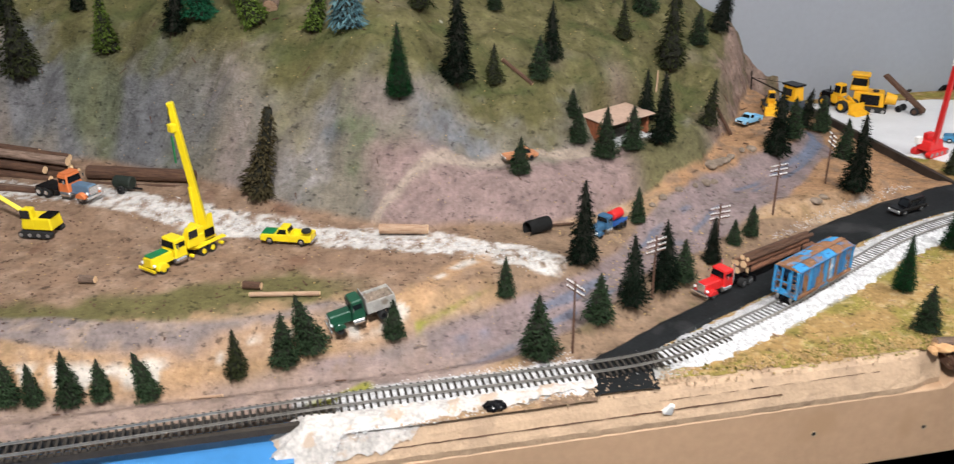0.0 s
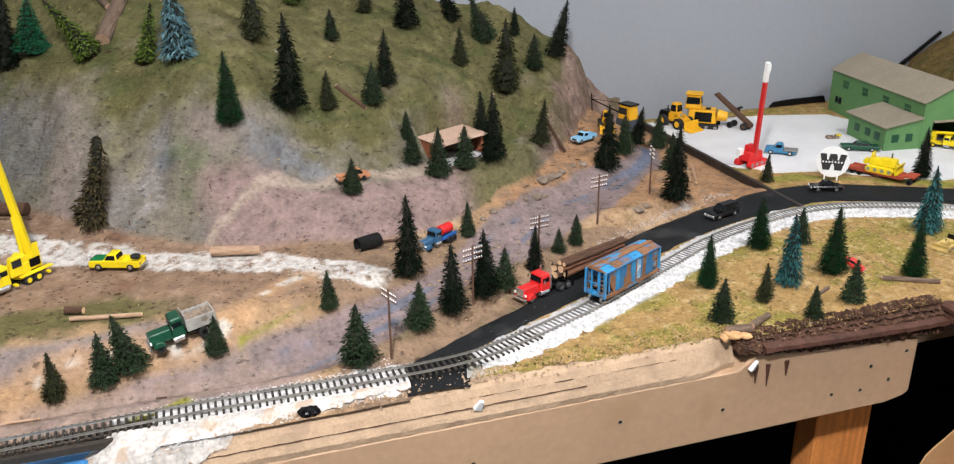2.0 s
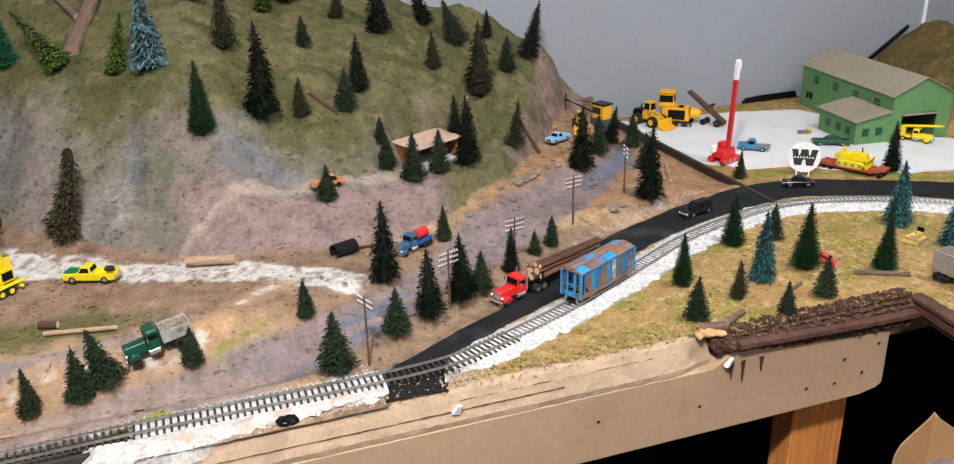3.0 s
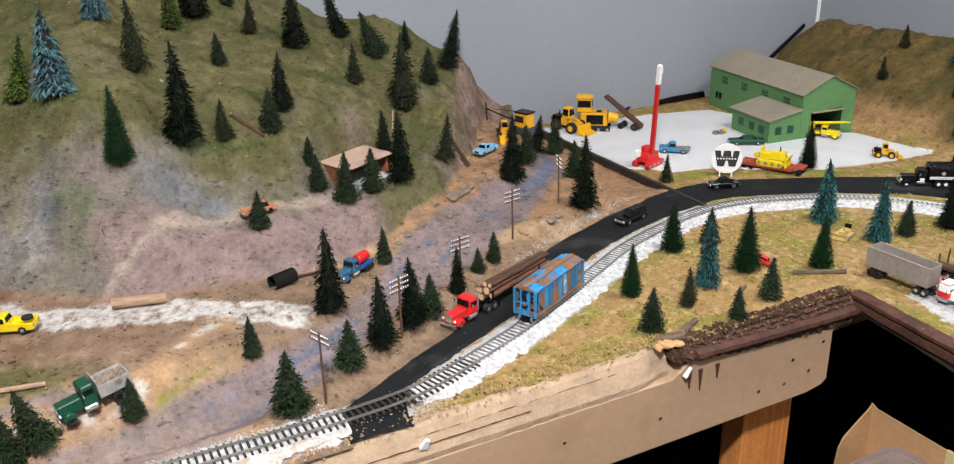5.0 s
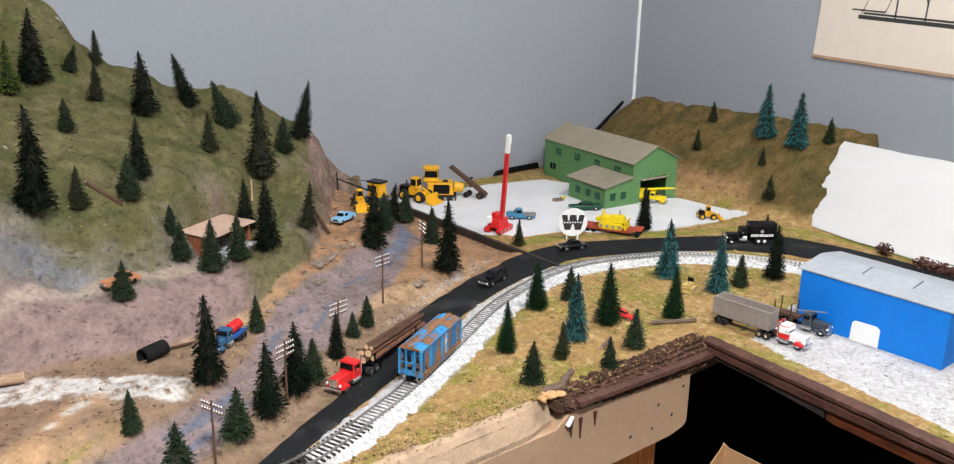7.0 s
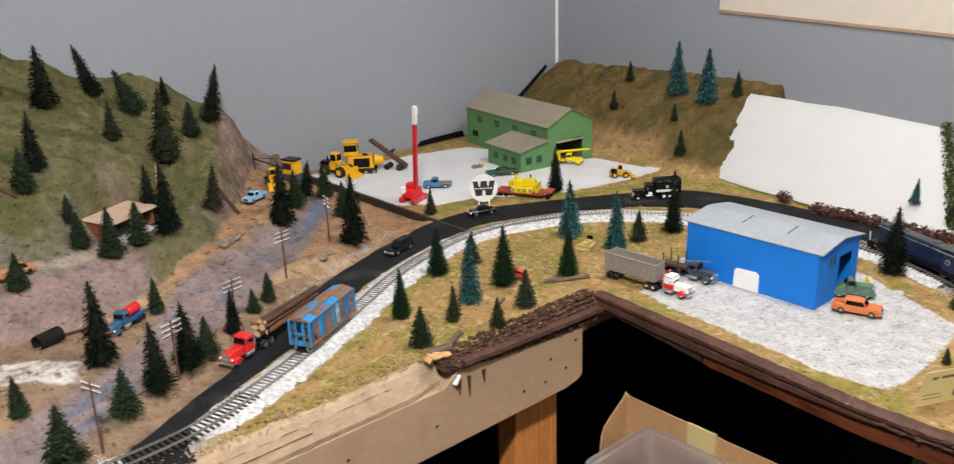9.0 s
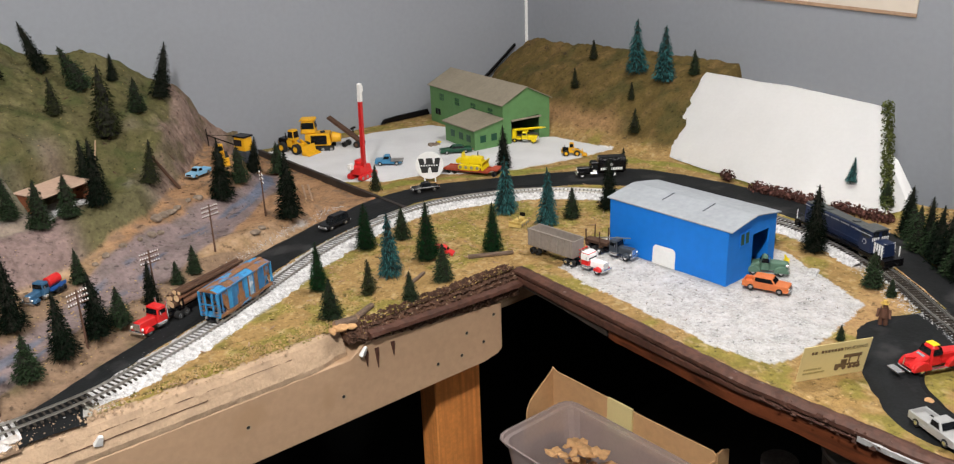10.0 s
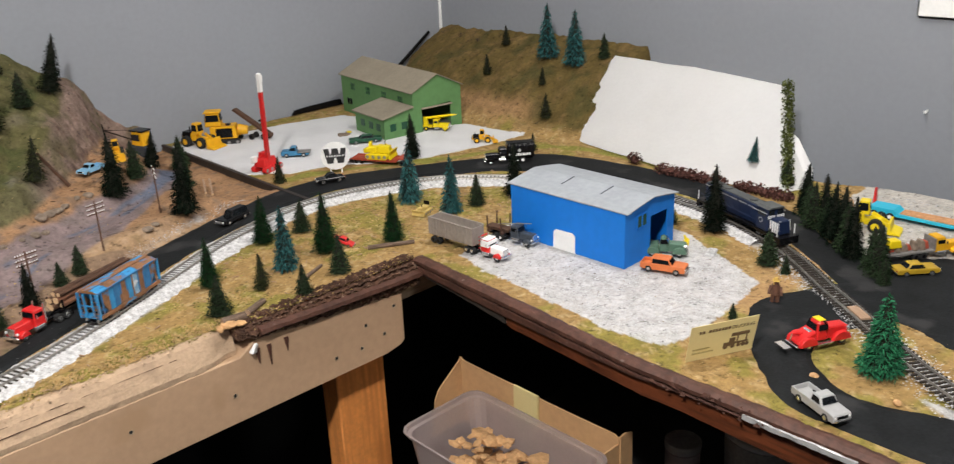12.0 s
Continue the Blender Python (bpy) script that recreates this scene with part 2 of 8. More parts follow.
RUST = mat("rust", (0.24, 0.115, 0.055), 0.85, vary=0.35, grain=150, bump=0.15, stain=(0.06, 0.20, 0.38), stain_at=0.62, stain_scale=50)
TRAILER = mat("grey_brown_trailer", (0.29, 0.25, 0.22), 0.7, vary=0.15, grain=120, bump=0.05)
GREENWALL = mat("green_card_wall", (0.10, 0.22, 0.080), 0.75, vary=0.1, grain=100, bump=0.05)
GREENROOF = mat("tan_card_roof", (0.255, 0.22, 0.165), 0.85, vary=0.12, grain=160, bump=0.1)
BLUEWALL = mat("blue_card_wall", (0.004, 0.18, 0.66), 0.6, vary=0.06, grain=80, bump=0.03)
BLUEROOF = mat("grey_card_roof", (0.32, 0.345, 0.375), 0.75, vary=0.1, grain=120, bump=0.05)
SHEDWALL = grained("red_brown_plank", (0.30, 0.10, 0.045), (0.16, 0.05, 0.02), 90, 0.8, (10, 10, 1))
SHEDROOF = mat("pink_tan_roof", (0.48, 0.33, 0.25), 0.85, vary=0.12, bump=0.1)
POLE = mat("pole_brown", (0.11, 0.055, 0.035), 0.8, vary=0.3)
ROCK = mat("river_rock", (0.22, 0.17, 0.13), 0.9, vary=0.4, grain=180, bump=0.4)
CARD = mat("cream_card", (0.76, 0.64, 0.31), 0.7, vary=0.03, bump=0.02)
INK = mat("dark_ink", (0.03, 0.03, 0.03), 0.7, vary=0.05, bump=0.0)
INK_BROWN = mat("brown_ink", (0.16, 0.10, 0.05), 0.7, vary=0.05, bump=0.0)
PAPER = mat("cream_paper", (0.62, 0.55, 0.47), 0.8, vary=0.04, grain=40, bump=0.02)
PINE_D = leafy("dark_pine", (0.0042, 0.0085, 0.0045))
PINE_F = leafy("foam_pine", (0.020, 0.034, 0.016))
PINE_G = leafy("bristle_green", (0.006, 0.030, 0.009))
PINE_O = leafy("olive_pine", (0.024, 0.028, 0.011))
PINE_C = leafy("brown_olive_pine", (0.046, 0.037, 0.018))
PINE_M = leafy("mossy_green_pine", (0.062, 0.092, 0.016))
PINE_B = leafy("blue_spruce", (0.013, 0.055, 0.058))
TIP_B = leafy("blue_spruce_tips", (0.030, 0.098, 0.098))
PINE_S = leafy("silver_blue_spruce", (0.05, 0.105, 0.125))
TIP_S = leafy("silver_blue_tips", (0.075, 0.140, 0.155))
PINE_BIG = leafy("bright_green_pine", (0.018, 0.105, 0.05))
MOSS = leafy("moss_vine", (0.085, 0.10, 0.028))
# near-black for the tree crowns' cores: inner shade given as colour
CROWN_SHADE = mat("crown_shade_core", (0.012, 0.012, 0.007), 0.95, vary=0.4, grain=500)
BUSH = leafy("dry_red_bush", (0.10, 0.046, 0.038))
SKIN = mat("figurine_paint", (0.12, 0.055, 0.035), 0.7)
DENIM = mat("figurine_blue", (0.03, 0.05, 0.12), 0.8)


# ---- mesh helpers; small things are built in millimetres ----
MM = 0.001


def part(name, bm, material, parent=None, label="", scale=MM):
    """Links a bmesh as one object under a thing or a part."""
    if scale != 1:
        bmesh.ops.scale(bm, vec=(scale,) * 3, verts=bm.verts)
    me = bpy.data.meshes.new(name)
    bm.to_mesh(me)
    bm.free()
    me.materials.append(material)
    ob = new(name, me)
    if parent:
        ob.parent = parent
    return tagged(ob, label)


def soft(bm, width, segments=1):
    bmesh.ops.bevel(bm, geom=bm.edges[:], offset=width, segments=segments, affect="EDGES", clamp_overlap=True)
    return bm


def add_box(bm, x0, x1, y0, y1, z0, z1, top=(0, 0, 0)):
    """A box; top: how far its top draws in at the front, back and sides."""
    f, b, s = top
    v = [bm.verts.new(p) for p in ((x0, y0, z0), (x1, y0, z0), (x1, y1, z0), (x0, y1, z0), (x0 + b, y0 + s, z1), (x1 - f, y0 + s, z1), (x1 - f, y1 - s, z1), (x0 + b, y1 - s, z1))]
    for q in ((3, 2, 1, 0), (4, 5, 6, 7), (0, 1, 5, 4), (1, 2, 6, 5), (2, 3, 7, 6), (3, 0, 4, 7)):
        bm.faces.new([v[i] for i in q])
    return bm


def box(*a, bevel=0.0, **k):
    bm = add_box(bmesh.new(), *a, **k)
    return soft(bm, bevel) if bevel else bm


def add_rod(bm, p, q, r, r2=None, seg=10):
    p, q = Vector(p), Vector(q)
    turn = (q - p).to_track_quat("Z", "Y").to_matrix().to_4x4()
    bmesh.ops.create_cone(bm, cap_ends=True, segments=seg, radius1=r, radius2=r if r2 is None else r2, depth=(q - p).length, matrix=Matrix.Translation((p + q) / 2) @ turn)
    return bm


def rod(*a, **k):
    return add_rod(bmesh.new(), *a, **k)


def add_side(bm, outline, y0, y1):
    """A side outline of (x, z), extruded from y0 to y1."""
    a, b = [bm.verts.new((x, y0, z)) for x, z in outline], [bm.verts.new((x, y1, z)) for x, z in outline]
    n = len(outline)
    bm.faces.new(a), bm.faces.new(b[::-1])
    for i in range(n):
        bm.faces.new((a[i], b[i], b[(i + 1) % n], a[(i + 1) % n]))
    bmesh.ops.recalc_face_normals(bm, faces=bm.faces)
    return bm


def side(outline, y0, y1, bevel=0.0):
    bm = add_side(bmesh.new(), outline, y0, y1)
    return soft(bm, bevel) if bevel else bm


def thing(name, label, category, group="", m=None):
    ob = new(name)
    ob.empty_display_size = 0.02
    if m is not None:
        ob.matrix_basis = m
    return tagged(ob, label, category, group)


# ---- the land's height, in metres ----
def smooth(v):
    v = np.clip(v, 0, 1)
    return v * v * (3 - 2 * v)


def curve(rows, n=12):
    """A smooth line through corner points (x, y)."""
    p = np.array([rows[0], *rows, rows[-1]], float)
    out = []
    for a, b, c, d in zip(p, p[1:], p[2:], p[3:]):
        for t in np.linspace(0, 1, n, endpoint=False):
            out.append(0.5 * (2 * b + (c - a) * t + (2 * a - 5 * b + 4 * c - d) * t**2 + (3 * b - a - 3 * c + d) * t**3))
    return np.array([*out, p[-1]])


def away(x, y, line):
    """Distance from a line of points."""
    d = np.full(np.shape(x), 9.0)
    for (ax, ay), (bx, by) in zip(line, line[1:]):
        dx, dy = bx - ax, by - ay
        t = np.clip(((x - ax) * dx + (y - ay) * dy) / (dx * dx + dy * dy + 1e-12), 0, 1)
        d = np.minimum(d, np.hypot(x - ax - t * dx, y - ay - t * dy))
    return d


def inside(x, y, ring):
    hit = np.zeros(np.shape(x), bool)
    for (ax, ay), (bx, by) in zip(ring, [*ring[1:], ring[0]]):
        with np.errstate(divide="ignore", invalid="ignore"):
            hit ^= ((ay > y) != (by > y)) & (x < (bx - ax) * (y - ay) / (by - ay + 1e-12) + ax)
    return hit


def lattice(ix, iy):
    h = (ix.astype(np.int64) * 374761393 + iy.astype(np.int64) * 668265263) & 0x7FFFFFFF
    h = ((h ^ (h >> 13)) * 1274126177) & 0x7FFFFFFF
    return ((h ^ (h >> 16)) & 0xFFFF) / 65535.0


def rough(x, y, scale, octaves=3):
    """Value noise, -1 to 1."""
    x, y, out, amp = np.asarray(x, float) * scale + 50, np.asarray(y, float) * scale + 50, 0.0, 1.0
    for _ in range(octaves):
        ix, iy = np.floor(x), np.floor(y)
        fx, fy = smooth(x - ix), smooth(y - iy)
        a = lattice(ix, iy) * (1 - fx) + lattice(ix + 1, iy) * fx
        b = lattice(ix, iy + 1) * (1 - fx) + lattice(ix + 1, iy + 1) * fx
        out = out + amp * (2 * (a * (1 - fy) + b * fy) - 1)
        x, y, amp = x * 2.1 + 7, y * 2.1 + 3, amp * 0.5
    return out / 1.75


BACK, RIGHT = 0.89, 0.845
TRACK = curve([(-1.7, 0.03), (-1.2, 0.042), (-0.9, 0.053), (-0.7, 0.054), (-0.6, 0.058), (-0.54, 0.073), (-0.456, 0.108), (-0.41, 0.129), (-0.27, 0.203), (-0.17, 0.257), (-0.07, 0.293), (0.02, 0.313), (0.12, 0.302), (0.24, 0.247), (0.32, 0.165), (0.38, 0.06), (0.42, -0.06), (0.418, -0.15), (0.390, -0.27), (0.332, -0.378), (0.263, -0.466), (0.220, -0.524), (0.150, -0.612), (0.10, -0.69), (0.0, -0.83), (-0.05, -0.95)])
ROAD_EDGE = [(-0.665, 0.018), (-0.655, 0.072), (-0.611, 0.102), (-0.545, 0.14), (-0.481, 0.172), (-0.40, 0.232), (-0.286, 0.308), (-0.168, 0.363), (-0.023, 0.415), (0.106, 0.432), (0.22, 0.392), (0.387, 0.302), (0.495, 0.225), (0.528, 0.14), (0.546, 0.014), (0.54, -0.11), (0.507, -0.289), (0.41, -0.42), (0.47, -0.54), (0.60, -0.66), (0.60, -1.1)]
RIVER = curve([(-0.03, 0.72), (-0.085, 0.60), (-0.178, 0.50), (-0.26, 0.44), (-0.337, 0.40), (-0.417, 0.345), (-0.512, 0.272), (-0.593, 0.195), (-0.668, 0.155), (-0.741, 0.126), (-0.82, 0.11), (-0.95, 0.098), (-1.2, 0.09)])
RIVER_OLD = curve([(-1.5, 0.24), (-1.229, 0.187), (-1.14, 0.166), (-1.05, 0.146), (-0.974, 0.147), (-0.90, 0.152), (-0.83, 0.13)])
WHITE_ROAD = curve([(-1.5, 0.62), (-1.313, 0.535), (-1.17, 0.478), (-1.071, 0.415), (-0.982, 0.375), (-0.883, 0.325), (-0.785, 0.285), (-0.70, 0.25), (-0.66, 0.225)])
FOOT_X, FOOT_Y = zip((-1.6, 0.70), (-1.4, 0.68), (-1.18, 0.60), (-1.0, 0.452), (-0.9, 0.39), (-0.83, 0.34), (-0.74, 0.318), (-0.62, 0.325), (-0.5, 0.37), (-0.36, 0.445), (-0.27, 0.56), (-0.16, 0.72), (-0.08, 0.85))
STEEP = ((0, 0.04, 0.09, 0.15, 0.5), (0, 0.035, 0.10, 0.175, 0.335))
END_WALL = ((0, 0.025, 0.06, 0.11, 0.2, 0.5), (0, 0.035, 0.098, 0.142, 0.20, 0.33))
CREST_X, CREST_UP = (-1.2, -0.8, -0.66, -0.56, -0.535, -0.50, -0.45, -0.35, -0.2), (0.05, 0.08, 0.115, 0.082, 0.043, 0.008, 0.006, -0.008, 0)
LEDGE = ((0, 0.035, 0.06, 0.11, 0.145, 0.19, 0.3, 0.56), (0, 0.040, 0.047, 0.052, 0.095, 0.14, 0.19, 0.285))


def base_height(x, y):
    z = 1.002 + 0.053 * smooth((-0.28 - x) / 0.5) * smooth((y - 0.07) / 0.12)
    # the valley's head climbs towards the gap, more so on the hill's side of the stream
    foot = 1 - smooth((y - np.interp(x, FOOT_X, FOOT_Y)) / 0.20)
    beyond = y - np.interp(x, RIVER[::-1, 0], RIVER[::-1, 1])
    lift = 0.024 * smooth((y - 0.29) / 0.08) * smooth((0.0 - x) / 0.12) * smooth((x + 0.62) / 0.2) * foot
    z = z + np.maximum(lift, 0.02 * smooth((-0.12 - x) / 0.25) * smooth((y - 0.36) / 0.12))
    z = z + 0.034 * smooth(beyond / 0.09) * smooth((-0.02 - x) / 0.10) * smooth((x + 0.50) / 0.14) * foot
    z = z - 0.012 * smooth((0.045 - x) / 0.006) * smooth((x + 0.10) / 0.08) * smooth((y - 0.40) / 0.1)
    z = z - 0.022 * smooth(1 - away(x, y, RIVER) / 0.06) * smooth((-0.45 - x) / 0.2) * smooth((y - 0.085) / 0.03)
    flat = smooth(1.7 - np.minimum(away(x, y, TRACK), away(x, y, ROAD_MID) - 0.02) / 0.03)
    return z * (1 - flat) + 1.002 * flat


def hill_height(x, y):
    d = np.clip(y - np.interp(x, FOOT_X, FOOT_Y) + 0.012 * rough(x, y, 14), 0, 1)
    ledge = smooth((x + 0.79) / 0.10) * smooth((-0.20 - x) / 0.2)
    h = np.interp(d, *STEEP) * (1 - ledge) + np.interp(d, *LEDGE) * ledge
    end = smooth((x + 0.32) / 0.10)
    h = h * (1 - end) + np.interp(d, *END_WALL) * end
    h = h + np.interp(x, CREST_X, CREST_UP) * smooth((y - 0.755) / 0.105)
    return np.where(x > 0.0, 0, h)


def right_hill_height(x, y):
    d = x - np.interp(y, (-0.3, 0.2, 0.5, 0.7, 0.9), (0.60, 0.57, 0.565, 0.58, 0.61))
    h = np.interp(d, (0, 0.05, 0.13, 0.24, 0.3), (0, 0.02, 0.085, 0.145, 0.162))
    return h * smooth((y - 0.19) / 0.04)


ROAD_MID = curve([(-0.63, 0.03), (-0.60, 0.075), (-0.53, 0.115), (-0.46, 0.155), (-0.37, 0.215), (-0.27, 0.272), (-0.16, 0.325), (0.0, 0.375), (0.10, 0.39), (0.22, 0.35), (0.36, 0.27), (0.47, 0.18), (0.50, 0.05), (0.49, -0.12), (0.45, -0.29), (0.37, -0.42), (0.29, -0.5), (0.20, -0.49), (0.10, -0.53), (0.03, -0.62), (0.02, -0.75)], 4)
TRACK_ROUGH = TRACK[::6]


def land(x, y):
    x, y = np.asarray(x, float), np.asarray(y, float)
    h = hill_height(x, y) + right_hill_height(x, y)
    z = base_height(x, y) + h
    bumpy = 0.0014 + 0.0085 * smooth(h / 0.03)
    near = smooth((np.minimum(away(x, y, ROAD_MID), away(x, y, TRACK_ROUGH)) - 0.02) / 0.03)
    gap = smooth((x + 0.50) / 0.1) * smooth((0.03 - x) / 0.02) * smooth((y - 0.37) / 0.05) * smooth((away(x, y, RIVER) - 0.03) / 0.02)
    crag = smooth((x + 0.42) / 0.12) * smooth(-x / 0.05) * smooth(h / 0.02)
    z = z + near * (bumpy + 0.0045 * gap) * rough(x, y, 28, 4) + crag * (0.0030 * rough(x * 1.3, y, 40, 4) + 0.003 * np.abs(rough(x, y * 0.7, 20)))
    z = z - 0.030 * smooth((-0.90 - x) / 0.03) * smooth((0.075 - y) / 0.02)
    # the levelled pad of the shed
    u, v = (x + 0.469) * 0.891 + (y - 0.523) * 0.454, (y - 0.523) * 0.891 - (x + 0.469) * 0.454
    pad = smooth((0.062 - np.abs(u)) / 0.012) * smooth((0.040 - np.abs(v + 0.012)) / 0.012)
    return z * (1 - pad) + np.minimum(z, 1.084) * pad


def height(x, y):
    return float(land(np.array([x]), np.array([y]))[0])


def at(x, y, turn=0.0, up=0.0, tilt=0.0, lean=0.0, size=1.0):
    """A pose on the land."""
    return Matrix.Translation((x, y, height(x, y) + up)) @ pose(0, 0, 0, tilt, lean, turn) @ Matrix.Scale(size, 4)


# ---- the landscape sheet ----
BROWN_EDGE_Y, BROWN_EDGE_X = (-1.2, -0.6, -0.5, -0.4, -0.2, 0.0), (-0.03, -0.026, -0.026, -0.03, -0.012, 0.004)
YARD = [(0.05, 0.86), (0.052, 0.56), (0.11, 0.50), (0.19, 0.475), (0.25, 0.43), (0.33, 0.375), (0.48, 0.345), (0.575, 0.335), (0.56, 0.50), (0.50, 0.55), (0.44, 0.79), (0.30, 0.83)]
SHOP_YARD = [(0.30, 0.02), (0.17, 0.0), (0.05, -0.03), (0.035, -0.10), (0.025, -0.20), (0.012, -0.32), (0.02, -0.39), (0.06, -0.405), (0.17, -0.40), (0.24, -0.385), (0.27, -0.33), (0.32, -0.23), (0.34, -0.10)]
FAR_YARD = [(0.54, -0.33), (0.47, -0.38), (0.40, -0.44), (0.33, -0.52), (0.38, -0.54), (0.47, -0.55), (0.56, -0.62), (0.84, -0.9), (0.84, -0.33)]
FRONT_ROAD = curve([(0.30, -0.47), (0.253, -0.44), (0.18, -0.412), (0.119, -0.442), (0.062, -0.483), (0.012, -0.534), (-0.004, -0.589), (-0.004, -0.66), (-0.004, -0.9), (0.06, -0.9), (0.085, -0.70), (0.062, -0.621), (0.064, -0.577), (0.095, -0.532), (0.144, -0.514), (0.20, -0.53), (0.27, -0.57), (0.32, -0.53), (0.30, -0.47)], 5)


ROSE, STEELY, OLIVE, MOSSY, ASHEN = (0.25, 0.195, 0.180), (0.125, 0.128, 0.142), (0.155, 0.138, 0.080), (0.088, 0.115, 0.055), (0.265, 0.245, 0.245)
CLIFF_PATCHES = [(-0.984, 0.563, 0.05, 0.025, ROSE, 0.9), (-1.045, 0.550, 0.05, 0.032, STEELY, 0.75), (-1.12, 0.595, 0.06, 0.03, STEELY, 0.45), (-1.0, 0.495, 0.028, 0.026, ROSE, 0.9), (-0.911, 0.432, 0.016, 0.032, ASHEN, 0.9), (-0.946, 0.445, 0.02, 0.016, ASHEN, 0.7), (-0.879, 0.503, 0.022, 0.02, (0.19, 0.19, 0.20), 0.8), (-0.878, 0.455, 0.018, 0.018, (0.12, 0.14, 0.165), 0.9), (-0.850, 0.436, 0.017, 0.036, MOSSY, 0.95), (-0.812, 0.405, 0.022, 0.020, MOSSY, 0.8), (-0.745, 0.427, 0.038, 0.022, STEELY, 0.95), (-0.700, 0.437, 0.03, 0.014, (0.15, 0.16, 0.18), 0.9), (-0.925, 0.490, 0.026, 0.03, OLIVE, 0.9), (-0.942, 0.56, 0.03, 0.02, (0.20, 0.165, 0.11), 0.8), (-0.83, 0.49, 0.035, 0.02, OLIVE, 0.7)]
BANK_PATH = curve([(-0.845, 0.345), (-0.831, 0.360), (-0.80, 0.375), (-0.765, 0.388), (-0.715, 0.401), (-0.65, 0.412), (-0.58, 0.43)])


def blend(a, b, k):
    return a + (np.array(b) - a) * k[..., None]


def ground_colour(x, y):
    h = hill_height(x, y)
    u, v = x - 0.55 * h, y + 0.9 * h
    n1, n2, n3, n4 = rough(u, v, 22), rough(u + 3, v, 60), rough(u, v + 5, 9), rough(u + 9, v + 2, 130)
    n7 = rough(u + 1, v + 6, 95, 4)
    d = y - np.interp(x, FOOT_X, FOOT_Y)
    c = np.zeros((*x.shape, 3)) + (0.345, 0.225, 0.13)
    c = blend(c, (0.41, 0.29, 0.19), smooth(n2 * 1.6))
    c = blend(c, (0.25, 0.17, 0.09), smooth(-n2 * 1.4 - 0.1))
    # the camp in front of the cliff: brown earth with an olive strip
    camp = smooth((-0.68 - x + 0.03 * n1) / 0.08) * smooth((y - 0.165 + 0.02 * n2) / 0.02) * (x < 0)
    c = blend(c, (0.232, 0.150, 0.100), camp)
    c = blend(c, (0.30, 0.205, 0.145), camp * smooth(n2 * 2))
    c = blend(c, (0.155, 0.085, 0.055), camp * smooth(n1 * 2.5 - 0.9) * 0.8)
    c = blend(c, (0.125, 0.11, 0.045), camp * smooth((0.245 - y + 0.03 * n1) / 0.03) * smooth((-0.83 - x) / 0.1))
    # the island and the strips beside the roads: tan with dry green
    plain = ((x > -0.62) & (y < np.interp(x, ROAD_MID[:32, 0], ROAD_MID[:32, 1]) + 0.02)) | (x > 0.045)
    bank = (~plain) & (x > -0.72) & (x < -0.2) & (y < 0.34)
    c = blend(c, (0.20, 0.135, 0.095), bank * 0.75)
    c = blend(c, (0.155, 0.135, 0.06), bank * smooth(n1 * 2.5 - 0.6) * 0.6)
    lush = smooth((n1 + 0.5 * n2 + 0.05) * 2.2)
    c = blend(c, (0.330, 0.208, 0.074), plain * 0.85)
    c = blend(c, (0.225, 0.200, 0.042), plain * lush * 0.8)
    c = blend(c, (0.47, 0.35, 0.19), plain * smooth(n4 * 2 - 0.3) * 0.7)
    c = blend(c, (0.42, 0.255, 0.12), plain * smooth((0.05 - np.abs(y + 0.40)) / 0.03) * (x > 0.15) * 0.8)
    # rocks
    rock = smooth(h / 0.008)
    n5, n6 = rough(x * 2.0 + 4, y * 0.8, 7), rough(x * 1.4 + 1, y * 0.6 + 8, 11)
    face = np.zeros_like(c) + (0.180, 0.158, 0.125)
    face = blend(face, (0.225, 0.185, 0.165), smooth(n3 * 2.0 + 0.3) * 0.7)
    left = smooth((-1.06 - x) / 0.06) * 0.8
    face = blend(face, (0.125, 0.130, 0.145), smooth((n6 + 0.05) * 2.4) * (0.3 + left * 0.6))
    face = blend(face, (0.105, 0.115, 0.060), smooth((n5 + 0.08) * 2.5) * (0.25 + left * 0.7))
    # broad brushed patches of grey blue, pink, green and olive
    wx, wy = x + 0.024 * n1 + 0.010 * n2, y + 0.020 * n3 + 0.010 * n2
    for px, py, rx, ry, tone, much in CLIFF_PATCHES:
        r = ((wx - px) / rx) ** 2 + ((wy - py) / ry) ** 2
        face = blend(face, tone, np.exp(-r * r * 0.6) * much * np.clip(0.62 + 0.55 * n2 + 0.35 * n7, 0.1, 0.95))
    face = blend(face, (0.27, 0.25, 0.235), smooth(n2 * 2 - 0.6) * 0.35)
    face = blend(face, (0.085, 0.078, 0.07), smooth(n4 * 2.2 - 1.0) * 0.45)
    bank = smooth((x + 0.86 + 0.02 * n1) / 0.05) * smooth((-0.43 - x) / 0.05) * smooth((0.088 - d + 0.012 * n1) / 0.02)
    face = blend(face, (0.255, 0.182, 0.168), bank)
    face = blend(face, (0.195, 0.140, 0.13), bank * 0.8 * smooth(n2 * 2.2))
    face = blend(face, (0.33, 0.255, 0.225), bank * smooth(n4 * 2 - 1.0))
    end = smooth((x + 0.37) / 0.1)
    face = blend(face, (0.255, 0.180, 0.148), end)
    face = blend(face, (0.165, 0.108, 0.086), end * smooth(n2 * 2 - 0.2 + smooth((0.05 - d) / 0.04) * 0.7))
